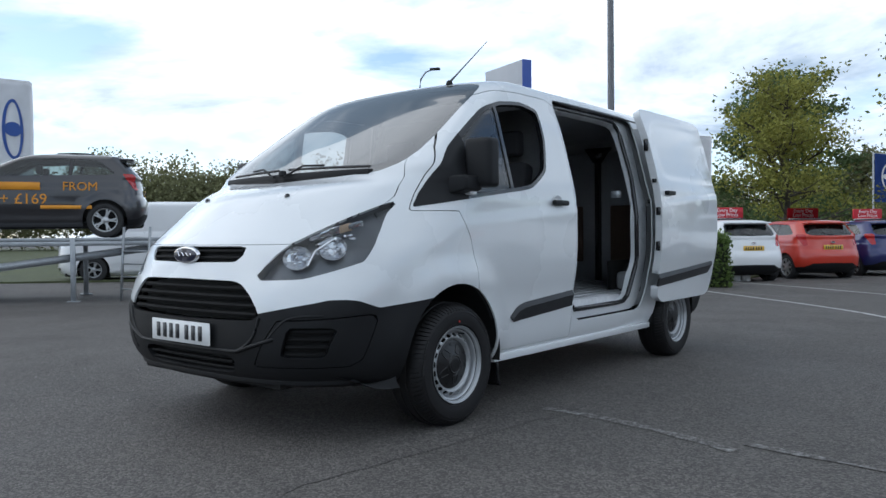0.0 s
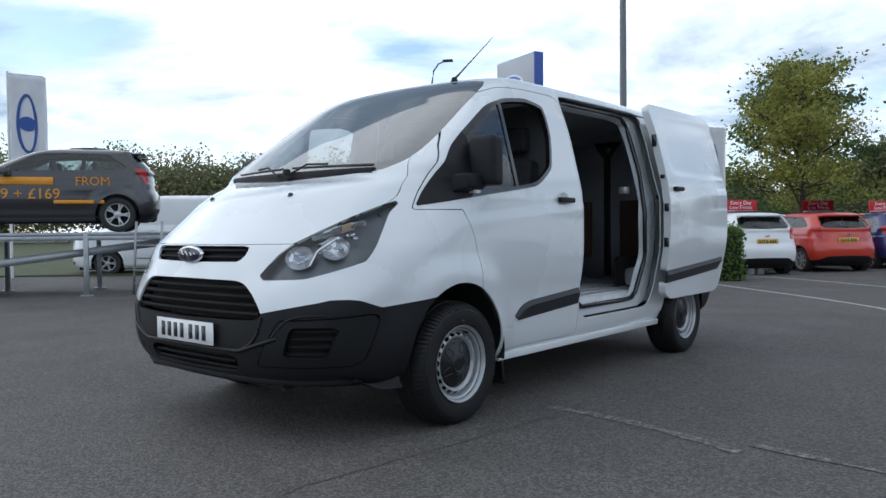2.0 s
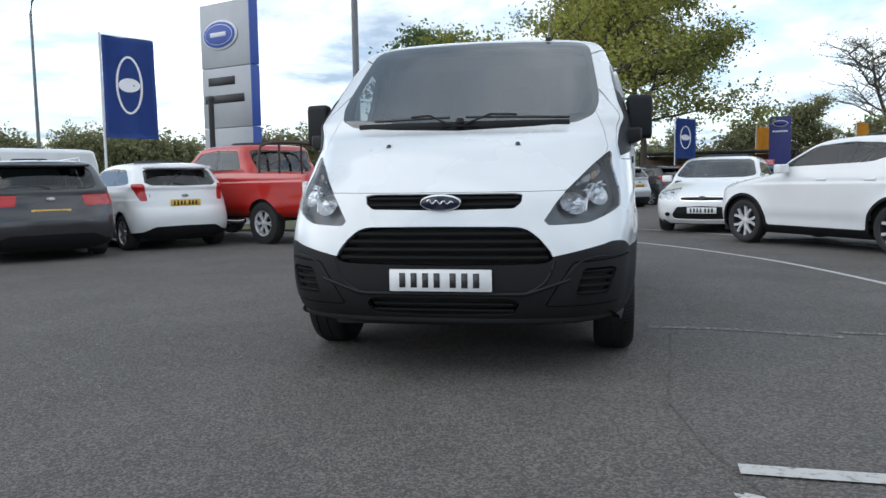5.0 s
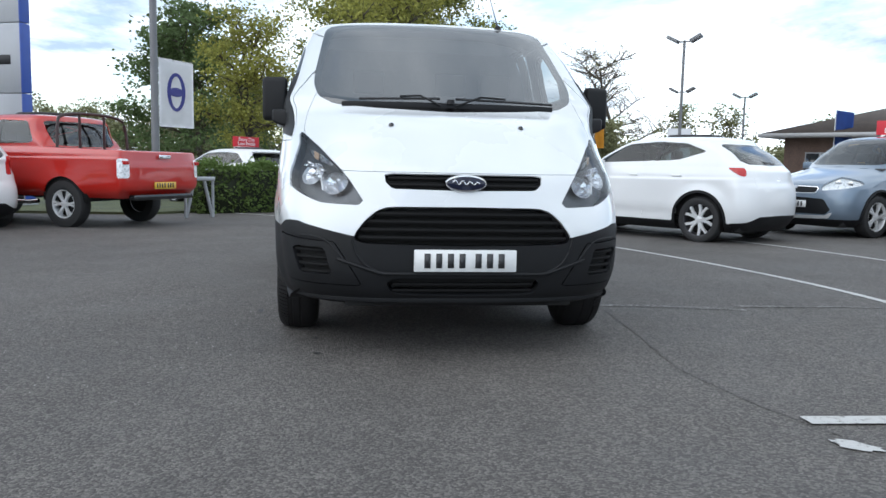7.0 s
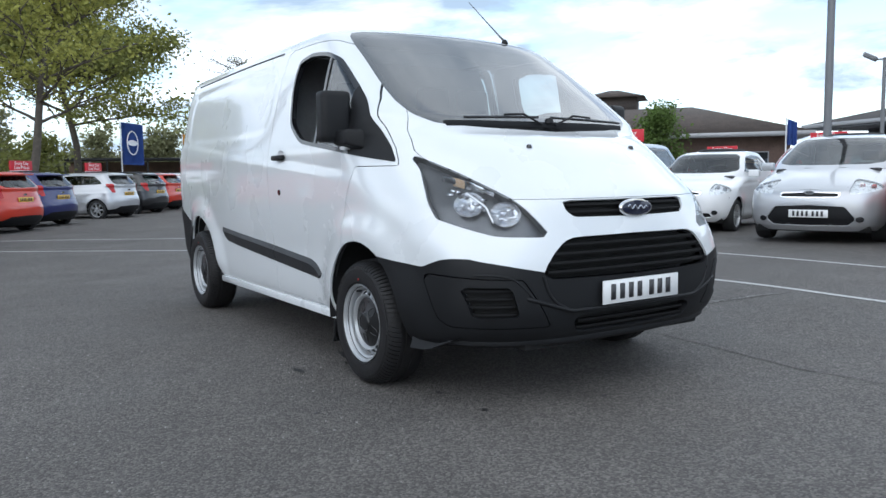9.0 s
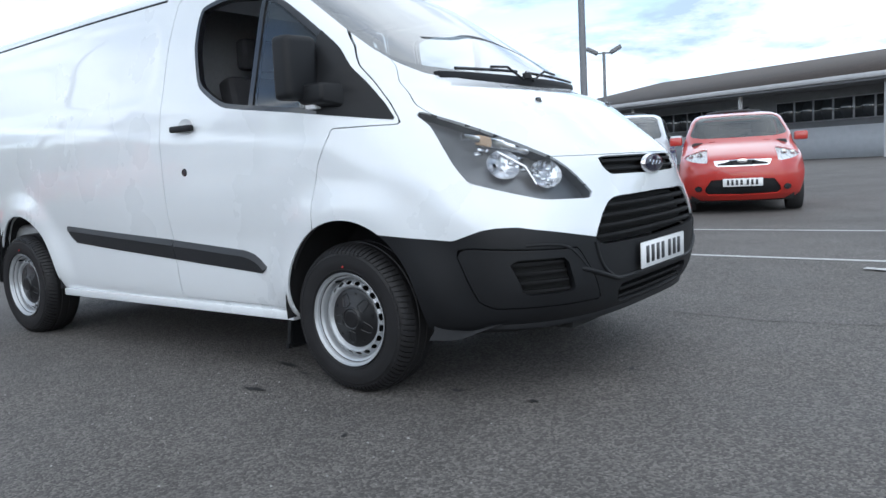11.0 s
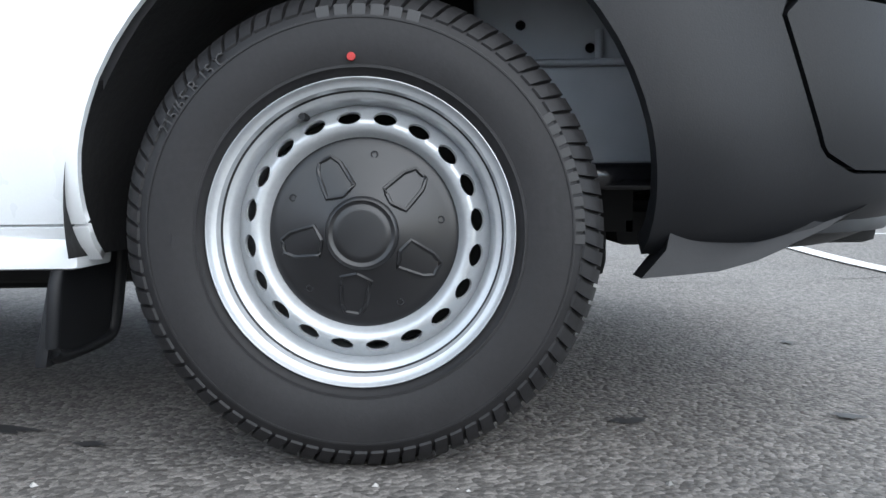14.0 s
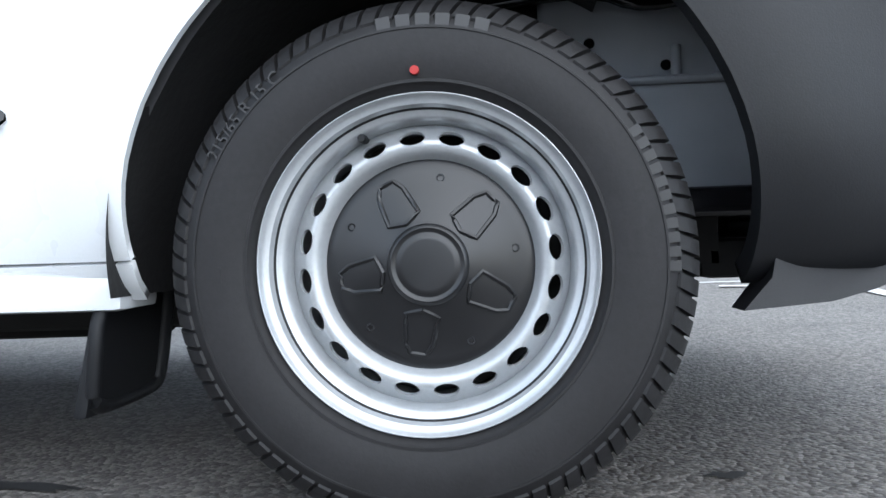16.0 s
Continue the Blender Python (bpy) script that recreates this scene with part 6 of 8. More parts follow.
    if s.get("rails"):
        for sx in (-1, 1):
            part("roof_rail", tube([(sx * top * 0.86, wy + 0.35 - L / 2, H - 0.05), (sx * top * 0.9, wy + 0.5 - L / 2, H + 0.02), (sx * top * 0.9, ry - 0.4 - L / 2, H + 0.02), (sx * top * 0.86, ry - 0.25 - L / 2, H - 0.06)], 0.014, 8), CHROME, car)
    return car


def spec(L, W, H, wb, fo, tyre, cy, cz, hf, wy, ry, rgy, rgz, **kw):
    s = dict(L=L, W=W, H=H, wb=wb, fo=fo, tyre=tyre, cy=cy, cz=cz, hf=hf, wy=wy, ry=ry, rgy=rgy, rgz=rgz)
    s.setdefault("dlo", [(cy + 0.42, cz + 0.05), (wy + 0.22, H - 0.14), (wy + 0.75, H - 0.105), (ry - 0.45, H - 0.13), (rgy - 0.40, cz + 0.13), (rgy - 0.55, cz + 0.10)])
    s["pillars"], s["doors"] = [wy + 0.95], [(fo + 0.50, fo + 1.55)]
    s.update(kw)
    return s


PETAL = mat("polished_wheel_petal", (0.66, 0.67, 0.68), 0.3, 0.3, var=0.05)
HATCH = spec(3.97, 1.72, 1.49, 2.49, 0.80, 0.305, 0.98, 1.00, 0.74, 1.78, 3.62, 3.88, 1.05, tail=0.05, rl=(0.84, 1.12, 0.74), rlk=-0.12, rls=0.7, rld=0.20, rpz=0.80)
ESTATE = spec(4.86, 1.85, 1.50, 2.85, 0.95, 0.33, 1.30, 1.00, 0.76, 2.15, 4.45, 4.76, 1.02, tail=0.06, rails=True, pillars=[3.0, 3.95], doors=[(1.5, 2.6), (2.6, 3.6)], rl=(0.82, 0.98, 0.45), rls=0.1)
CROSS = spec(4.135, 1.765, 1.56, 2.53, 0.80, 0.335, 1.05, 1.08, 0.88, 1.75, 3.50, 3.98, 1.10, clad=True, metal=DARK_ALLOY, petal=PETAL, tail=0.06, rl=(0.97, 1.09, 0.76), rls=1.6, rld=0.24, spoiler=False, pillars=[2.55], doors=[(1.25, 2.35), (2.35, 3.1)],
             dlo=[(1.42, 1.14), (1.98, 1.43), (2.5, 1.47), (3.0, 1.44), (3.35, 1.32), (2.9, 1.19)], rim=0.235, rpz=0.80)
SUV = spec(4.44, 1.84, 1.71, 2.69, 0.88, 0.345, 1.15, 1.12, 0.86, 1.95, 3.85, 4.28, 1.15, tail=0.05, pillars=[2.75, 3.5], doors=[(1.4, 2.45), (2.45, 3.3)], rim=0.23, clad=True, skid=True, metal=PETAL, upper=(0.05, 0.15, 0.46), hl=(0.76, 0.90, 0.50, 0.56), fpz=0.53, grille=[(0, 0.64), (0.52, 0.62), (0.62, 0.45), (0.55, 0.37), (0, 0.37)])
MINI = spec(3.55, 1.63, 1.49, 2.30, 0.66, 0.29, 0.82, 1.00, 0.80, 1.40, 2.95, 3.45, 1.03, tail=0.05, spoiler=False, hl=(0.66, 0.84, 0.60, 0.42), grille=[(0, 0.36), (0.5, 0.35), (0.52, 0.27), (0, 0.26)])
MPV = spec(4.38, 1.83, 1.64, 2.65, 0.90, 0.325, 0.98, 1.08, 0.80, 2.00, 3.90, 4.25, 1.12, tail=0.05, pillars=[2.75, 3.5], doors=[(1.35, 2.45), (2.45, 3.3)], hl=(0.71, 0.83, 0.55, 0.55), grille=[(0, 0.56), (0.46, 0.54), (0.60, 0.36), (0.5, 0.27), (0, 0.26)])
CITY = spec(3.62, 1.66, 1.50, 2.30, 0.70, 0.29, 0.85, 1.02, 0.80, 1.50, 3.15, 3.50, 1.05, tail=0.05, hl=(0.72, 0.92, 0.55, 0.55))
SALOON = spec(4.36, 1.82, 1.48, 2.65, 0.90, 0.315, 1.10, 0.98, 0.74, 1.95, 3.80, 4.20, 1.02, tail=0.05, pillars=[2.75], doors=[(1.4, 2.5), (2.5, 3.4)], grille=[(0, 0.52), (0.46, 0.50), (0.56, 0.34), (0.5, 0.27), (0, 0.26)])
PANEL = spec(5.3, 2.0, 2.15,  3.1, 0.95, 0.34, 1.0, 1.32, 1.02, 1.75, 5.05, 5.22, 1.35, tail=0.02, roof=0.84, pillars=[], doors=[(1.15, 2.2)], dlo=[(1.35, 1.38), (1.95, 1.95), (2.2, 1.97), (2.2, 1.42)], spoiler=False, rl=(0.9, 1.5, 0.82), rld=0.12, rls=0.0, rlk=0.0)


def place(cx, cy, az):
    """Pose on the ground for a car that heads along the compass azimuth az (0: +y, 90: +x)."""
    return pose(cx, cy, 0, 0, 0, 180 - az)


def by_nose(x, y, az, L):
    a = radians(az)
    return place(x - math.sin(a) * L / 2, y - math.cos(a) * L / 2, az)


WHITE = paint("white_car_paint", (0.78, 0.79, 0.80))
RED = paint("red_car_paint", (0.42, 0.020, 0.012))
ORANGE_RED = paint("orange_red_car_paint", (0.52, 0.030, 0.010))
BLUE = paint("dark_blue_car_paint", (0.012, 0.018, 0.11), 0.2)
SILVER = paint("silver_car_paint", (0.50, 0.51, 0.53), 0.5)
BLACK = paint("black_car_paint", (0.014, 0.014, 0.016), 0.1)
GREY = paint("dark_grey_car_paint", (0.035, 0.034, 0.038), 0.4)
STEEL_BLUE = paint("steel_blue_car_paint", (0.16, 0.21, 0.27), 0.4)
TEAL = paint("mid_blue_car_paint", (0.01, 0.10, 0.25), 0.3)
RED_PICK = paint("red_pickup_paint", (0.46, 0.012, 0.006))
DEEP_RED = paint("deep_red_car_paint", (0.30, 0.012, 0.02), 0.1)

SIGN_RED = mat("red_sign_board", (0.55, 0.015, 0.03), 0.5, var=0.06)
SIGN_WHITE = mat("white_sign_print", (0.8, 0.8, 0.8), 0.5, var=0.03)


def roof_sign(m):
    """A red board on a car roof, lettered on both faces."""
    sg = thing("roof_sign", "red roof board lettered Every Day Low Prices", "sign", "roof signs")
    part("board", box(-0.50, 0.50, -0.03, 0.03, 0.05, 0.36, 0.01, 2), SIGN_RED, sg)
    part("base", box(-0.40, 0.40, -0.10, 0.10, 0.0, 0.055, 0.02, 2), SIGN_WHITE, sg)
    for turn in (0, 180):
        for txt, z in (("Every Day", 0.275), ("Low Prices", 0.145)):
            bm = letters(txt, 0.155, 0.002)
            bmesh.ops.transform(bm, matrix=pose(0, 0, 0, 0, 0, turn) @ pose(0, -0.033, z, 90), verts=bm.verts[:])
            part("lettering", bm, SIGN_WHITE, sg)
    for ob in sg.children:
        ob.data.transform(Matrix.Scale(0.85, 4))
    sg.matrix_world = m
    return sg


sign0 = None


def sign_on(car, s, face=0.0, back=0.0):
    """Stand a roof sign on a car, turned by face degrees from across the car."""
    global sign0
    m = car.matrix_world @ pose(0, (s["wy"] + s["ry"]) / 2 - s["L"] / 2 + back, s["H"] - 0.012, 0, 0, face)
    if sign0 is None:
        sign0 = roof_sign(m)
    else:
        copy_thing(sign0, m)


# the row beside the van's front: crossover, saloon, soft-roader, small cars
c = build_car("crossover_car", "white crossover with black arch cladding, parked", CROSS, WHITE, detail=1.3)
c.matrix_world = place(4.51, 7.23, -34.0)
c = build_car("saloon_car", "white hatchback showing its dark grille, parked", SALOON, WHITE)
c.matrix_world = place(3.40, 12.02, 197.5)
c = build_car("soft_roader", "steel blue soft-roader with roof board, parked", SUV, STEEL_BLUE, detail=1.2)
c.matrix_world = place(8.79, 7.76, -111.1)
sign_on(c, SUV, 20)
c = build_car("small_car", "white rounded small car, parked", MINI, WHITE)
c.matrix_world = place(9.94, 6.14, -109.5)
c = build_car("people_carrier", "silver people carrier, parked nose out", MPV, SILVER, detail=1.2)
c.matrix_world = place(9.64, 3.38, -108.0)
c = build_car("city_car", "small bright red city car, parked", CITY, RED)
c.matrix_world = place(9.42, 1.31, -108.5)
city2 = copy_thing(c, by_nose(12.3, -3.35, -88, 3.62))
for x, y, az, s, p, lb in ((15.15, 7.04, -103.9, SUV, RED, "red soft-roader with roof board, parked"), (16.07, 3.31, -104.5, SALOON, BLUE, "dark blue hatchback, parked behind a red car"), (14.77, 9.87, -103.7, HATCH, DEEP_RED, "deep red hatchback with roof board, parked")):
    c = build_car("parked_car", lb, s, p, "cars behind the front row", detail=0.7)
    c.matrix_world = place(x, y, az)
    if s is HATCH or p is RED:
        sign_on(c, s)

# far corner of the lot, before the showroom
c = build_car("panel_van", "white panel van before the showroom", dict(PANEL, H=1.85, cz=1.2), WHITE, detail=0.7)
c.matrix_world = place(37.0, -8.6, 192)
for k, (x, y, p, cn) in enumerate(((35.7, -10.8, BLUE, "dark blue"), (34.1, -12.2, BLUE, "dark blue"), (33.2, -13.9, DEEP_RED, "deep red"))):
    c = build_car("parked_car", cn + " hatchback before the showroom glazing", SALOON, p, "cars before the showroom", detail=0.6)
    c.matrix_world = place(x, y, 206)

# display row by the pickup
PICKUP = spec(5.36, 1.85, 1.84, 3.22, 0.92, 0.385, 1.35, 1.27, 1.08, 2.00, 3.64, 3.76, 1.27, lo=0.50, tail=0.0, box=0.35, rlm=CLEAR_LAMP, rll="clear and red tail lamp", spoiler=False, wiper=False, roof=0.79, rim=0.225, spokes=6, twin=True, metal=PETAL, pillars=[2.75], doors=[(1.45, 2.6), (2.6, 3.6)],
              dlo=[(1.80, 1.32), (2.28, 1.67), (2.8, 1.72), (3.36, 1.70), (3.52, 1.34)], rl=(0.82, 1.12, 0.84), rld=0.13, rls=0.0, rlk=0.0, rpz=0, rbz=1.02, df=False)
c = build_car("pickup_truck", "red double-cab pickup with roll bar, parked", PICKUP, RED_PICK, detail=1.3)
ROLL = mat("dark_roll_bar", (0.035, 0.012, 0.012), 0.35, var=0.1)
for y in (3.88,):
    yy = y - 2.68
    part("roll_bar", tube(chaikin([(-0.78, yy + 0.04, 1.24), (-0.76, yy + 0.02, 1.6), (-0.68, yy, 1.85), (0.68, yy, 1.85), (0.76, yy + 0.02, 1.6), (0.78, yy + 0.04, 1.24)], 2, False), 0.026, 10), ROLL, c)
for sx in (-1, 1):
    part("roll_bar_post", tube([(sx * 0.27, 1.20, 1.24), (sx * 0.27, 1.20, 1.85)], 0.022, 8), ROLL, c)
    part("bar_foot", box(*sorted((sx * 0.72, sx * 0.84)), 1.16, 1.34, 1.25, 1.285, 0.01, 2), BLACK_PLASTIC, c)
part("rear_bumper", box(-0.70, 0.70, 2.56, 2.695, 0.47, 0.56, 0.03, 2), GLOSS_BLACK, c)
number_plate(c, pose(0, 2.69, 0.70, 0, 0, 180), PLATE_Y)
part("side_step", tube([(0.86, -0.95, 0.42), (0.90, -0.8, 0.40), (0.90, 0.75, 0.40), (0.86, 0.9, 0.42)], 0.035, 8), CHROME, c)
part("tailgate_handle", box(-0.14, 0.14, 2.672, 2.695, 1.13, 1.19, 0.008, 2), CHROME, c)
for sx in (-1, 1):
    part("red_lens", box(*sorted((sx * 0.80, sx * 0.885)), 2.60, 2.684, 1.03, 1.09, 0.01, 2), RED_LENS, c)
c.matrix_world = place(-5.87, 9.54, -62.8)
c = build_car("hatchback", "white hatchback, parked beside the pickup", HATCH, WHITE, detail=1.2)
c.matrix_world = place(-7.50, 8.32, -53)
c = build_car("estate_car", "dark grey estate with chrome roof rails, parked", ESTATE, GREY, detail=1.1)
c.matrix_world = place(-8.58, 6.51, -48.7)
c = build_car("hatchback", "silver hatchback at the end of the row", HATCH, SILVER)
c.matrix_world = place(-12.9, 0.85, -108)
c = build_car("dark_hatchback", "black hatchback with roof board, parked", SALOON, BLACK)
c.matrix_world = place(-10.0, 7.9, 116)
sign_on(c, SALOON, 90)

def glyphs(bm):
    """Split a line of writing into one bmesh a character."""
    seen, out = set(), []
    for v0 in bm.verts:
        if v0 in seen:
            continue
        isl, todo = [], [v0]
        seen.add(v0)
        while todo:
            v = todo.pop()
            isl.append(v)
            for e in v.link_edges:
                w = e.other_vert(v)
                if w not in seen:
                    seen.add(w)
                    todo.append(w)
        own = bmesh.new()
        to = {v: own.verts.new(v.co) for v in isl}
        for f in {f for v in isl for f in v.link_faces}:
            own.faces.new([to[v] for v in f.verts])
        out.append(own)
    bm.free()
    return out


# dark hatchback shown on a steel display ramp
DECK = 1.10
RAMP = pose(-10.96, 2.78, 0, 0, 0, 328.3)
c = build_car("display_hatchback", "dark grey hatchback on ramp, orange price lettering", HATCH, GREY, front_plate=False, detail=1.2)
c.matrix_world = Matrix.Translation((0, 0, DECK)) @ RAMP
ORANGE_PRINT = mat("orange_vinyl_print", (0.75, 0.30, 0.02), 0.5, var=0.04)
for txt, y0, z, size in (("FROM", 0.92, 0.88, 0.21), ("9 + \u00a3169", -0.05, 0.66, 0.25)):
    for gm in glyphs(letters(txt, size, 0.002)):
        bmesh.ops.transform(gm, matrix=pose(0.868, y0, z, 90, 0, 90), verts=gm.verts[:])
        part("letter", gm, ORANGE_PRINT, c, "orange vinyl letter")
part("lettering", box(0.862, 0.874, -0.62, 0.30, 0.82, 0.95, 0.002, 1), ORANGE_PRINT, c, "orange lettering bar")
part("lettering", box(0.858, 0.870, 0.30, 1.1, 0.50, 0.56, 0.002, 1), ORANGE_PRINT, c, "orange lettering bar")
r = thing("display_ramp", "galvanised steel display ramp with rails", "ramp")
for sx in (-1, 1):
    part("track", box(sx * 0.74 - 0.16, sx * 0.74 + 0.16, -2.5, 2.35, DECK - 0.06, DECK, 0.006, 1), GALV, r)
    part("run_up", join(None, prism([(2.45, DECK - 0.20), (2.45, DECK - 0.07), (-4.6, 0.13), (-4.6, 0.0)], sx * 0.74 - 0.10, sx * 0.74 + 0.10, "x")), GALV, r)
    part("end_bracket", box(sx * 0.74 - 0.09, sx * 0.74 + 0.09, 2.40, 2.50, DECK - 0.45, DECK - 0.06, 0.006, 1), GALV, r)
    for y in (-2.4, -0.8, 0.8, 2.3):
        part("post", box(sx * 0.95 - 0.04, sx * 0.95 + 0.04, y - 0.04, y + 0.04, 0, DECK + (0.0 if sx < 0 else 0.0), 0.004, 1), GALV, r)
        part("foot", box(sx * 0.95 - 0.1, sx * 0.95 + 0.1, y - 0.1, y + 0.1, 0, 0.015), GALV, r)
    part("beam", box(sx * 0.95 - 0.035, sx * 0.95 + 0.035, -2.5, 2.4, DECK - 0.14, DECK - 0.062, 0.004, 1), GALV, r)
for y in (-2.4, -0.8, 0.8, 2.3):
    part("cross_beam", box(-0.95, 0.95, y - 0.03, y + 0.03, DECK - 0.14, DECK - 0.065), GALV, r)
for sx in (0.98, 1.38):
    part("ladder_stile", tube([(sx, 1.55 + (sx - 0.98) * 1.1, 0), (sx, 1.62 + (sx - 0.98) * 1.1, DECK + 0.18)], 0.022, 6), GALV, r)
for k in range(5):
    part("ladder_rung", tube([(0.98, 1.56 + 0.015 * k, 0.2 + 0.22 * k), (1.38, 2.00 + 0.015 * k, 0.2 + 0.22 * k)], 0.016, 6), GALV, r)
r.matrix_world = RAMP
# white panel vans beyond the ramp
c = build_car("panel_van", "white panel van parked beyond the ramp", PANEL, WHITE, "panel vans")
c.matrix_world = place(-16.10, 8.46, -146.5)
part("name_bar", box(0.985, 1.0, 0.3, 1.3, 1.36, 1.46, 0.002, 1), PANEL_GREY, c)
copy_thing(c, place(-14.6, 12.9, -153.2))

# the far row of sporty hatchbacks
far = [(-3.62, 16.37, WHITE, "white"), (-2.42, 18.55, ORANGE_RED, "orange-red"), (-1.33, 20.71, BLUE, "dark blue"), (1.0, 23.96, SILVER, "silver"), (2.55, 26.40, BLACK, "black"), (3.80, 28.70, ORANGE_RED, "orange-red"),
       (5.05, 31.00, WHITE, "white"), (6.30, 33.30, BLUE, "dark blue"), (8.60, 34.80, TEAL, "mid blue"), (10.6, 37.20, BLACK, "black")]
made = {}
for k, (x, y, p, cn) in enumerate(far):
    m = place(x, y, -48.0)
    if p.name in made:
        c = copy_thing(made[p.name], m)
    else:
        c = build_car("hatchback", cn + " sporty hatchback in a parked row", dict(HATCH, spokes=7, twin=False, rim=0.215), p, "far row of hatchbacks", front_plate=False, detail=0.9)
        c.matrix_world = m
        made[p.name] = c
    if k in (0, 1, 2, 3, 5, 6, 8):
        sign_on(c, HATCH, 0)

# ---- trees and hedges ----
BARK = mat("tree_bark", (0.075, 0.062, 0.050), 0.9, var=0.3, scale=6, bump=0.6, bscale=25)


def leaf_mat(name, col):
    """Thin leaves: matt faces that also let light through."""
    m = mat(name, col, 0.6, var=0.22, scale=0.45, island=0.32, spec=0.25)
    n, l = m.node_tree.nodes, m.node_tree.links
    b, out = n["Principled BSDF"], n["Material Output"]
    src = b.inputs["Base Color"].links[0].from_socket
    tr, mx = n.new("ShaderNodeBsdfTranslucent"), n.new("ShaderNodeMixShader")
    mx.inputs[0].default_value = 0.42
    l.new(src, tr.inputs["Color"])
    l.new(b.outputs[0], mx.inputs[1]); l.new(tr.outputs[0], mx.inputs[2]); l.new(mx.outputs[0], out.inputs[0])
    return m


LEAF_LIGHT = leaf_mat("fresh_green_leaves", (0.30, 0.30, 0.075))
LEAF_DARK = leaf_mat("dark_green_leaves", (0.12, 0.17, 0.07))
LEAF_OLIVE = leaf_mat("olive_green_leaves", (0.23, 0.245, 0.075))
LEAF_HEDGE = leaf_mat("hedge_leaves", (0.12, 0.18, 0.05))
LEAF_FAR = leaf_mat("far_foliage", (0.23, 0.235, 0.125))
GRASS = mat("rough_grass", (0.07, 0.082, 0.035), 0.9, var=0.3, scale=1.2, fine=0.3, fscale=40, bump=0.8, bscale=60)


def leaf_mesh(name, centres, size, rg, aspect=0.6):
    """Many small folded leaves at the given centres."""
    n = len(centres)
    C = np.array(centres)
    ax = rg.normal(size=(n, 3)); ax[:, 2] *= 0.7; ax /= np.linalg.norm(ax, axis=1)[:, None]
    t = rg.normal(size=(n, 3)); t -= ax * np.sum(t * ax, 1)[:, None]; t /= np.linalg.norm(t, axis=1)[:, None]
    up = np.cross(ax, t)
    s = size * rg.uniform(0.6, 1.35, n)[:, None]
    V = np.stack([C - ax * s, C + t * s * aspect + up * s * 0.2, C + ax * s, C - t * s * aspect + up * s * 0.2], 1).reshape(-1, 3)
    me = bpy.data.meshes.new(name)
    i = np.arange(n) * 4
    F = np.concatenate([np.c_[i, i + 1, i + 2], np.c_[i, i + 2, i + 3]])
    me.from_pydata(V.tolist(), [], F.tolist())
    return me


def branch_lines(rg, base, top_h, spread, levels, kids, droop=0.0, first=0.25):
    """Limbs as (points, radius) from a trunk; returns limbs and twig ends."""
    limbs, ends = [], []

    def grow(p, d, length, r, lev):
        pts, q, dd = [p], p, d
        k = 4
        for i in range(k):
            dd = dd + rg.normal(size=3) * 0.13 + np.array((0, 0, 0.05 - droop * (lev > 1)))
            dd /= np.linalg.norm(dd)
            q = q + dd * length / k
            pts.append(q)
        limbs.append((pts, r, lev))
        if lev == levels:
            ends.append(pts[-1]); ends.append(pts[-2])
            return
        for i in range(kids[lev]):
            f = first + (1 - first) * (i + rg.random()) / kids[lev] if lev == 0 else 0.25 + 0.75 * (i + rg.random()) / kids[lev]
            j = min(k - 1, int(f * k))
            s = pts[j] + (pts[j + 1] - pts[j]) * (f * k - j)
            a = rg.uniform(0, 2 * math.pi) if lev else i * 2.4 + rg.uniform(-0.4, 0.4)
            side = np.array((math.cos(a), math.sin(a), 0))
            nd = dd * (0.55 if lev else 0.75 * f) + side * spread[lev] + np.array((0, 0, 0.12))
            nd /= np.linalg.norm(nd)
            grow(s, nd, length * (0.62 if lev else 0.17 + 0.17 * (1 - f)) * rg.uniform(0.8, 1.15), r * (0.5 if lev else 0.42), lev + 1)
    grow(np.array(base, float), np.array((0.0, 0.0, 1.0)), top_h, top_h * 0.020, 0)
    return limbs, ends


def tree(name, label, x, y, h, leaf, seed, leaves=7000, size=0.11, clump=0.55, spread=(1.0, 0.9, 0.8), kids=(13, 6, 4), first=0.25, wide=1.0, bare=0.0, trunk_k=1.0):
    rg = np.random.default_rng(seed)
    t = thing(name, label, "tree")
    limbs, ends = branch_lines(rg, (0, 0, 0), h * 0.92, spread, 3, kids, first=first)
    bm = bmesh.new()
    for pts, r, lev in limbs:
        if lev == 3 and bare < 0.5:
            continue
        pts = [(p[0] * wide, p[1] * wide, p[2]) for p in pts]
        r *= trunk_k
        tube(pts, r, (9, 6, 4, 3)[lev], bm, radii=[r * (1 - 0.17 * i) if lev else r * (1.15, 0.9, 0.72, 0.5, 0.18)[i] for i in range(len(pts))], caps=False)
    part("trunk", bm, BARK, t)
    if leaves:
        E = np.array(ends)
        E[:, 0] *= wide; E[:, 1] *= wide
        pick = rg.integers(0, len(E), leaves)
        off = rg.normal(size=(leaves, 3)) * clump * np.array((1, 1, 0.75))
        C = E[pick] + off * rg.uniform(0.3, 1.0, leaves)[:, None]
        C[:, 2] = np.maximum(C[:, 2], h * 0.10)
        me = leaf_mesh("crown", C, size, rg)
        me.materials.append(leaf)
        ob = new("crown", me)
        ob.parent = t
    t.matrix_world = pose(x, y, 0)
    return t


tree("tree", "light green young tree beyond the car row", -4.4, 25.0, 6.3, LEAF_LIGHT, 3, 12000, 0.06, 0.34, kids=(18, 6, 4), first=0.22, wide=1.0)
tree("tree", "tall dark green tree behind a lighter one", -9.4, 46.0, 9.9, LEAF_DARK, 4, 15000, 0.14, 0.5, kids=(20, 6, 4), first=0.08, wide=1.4)
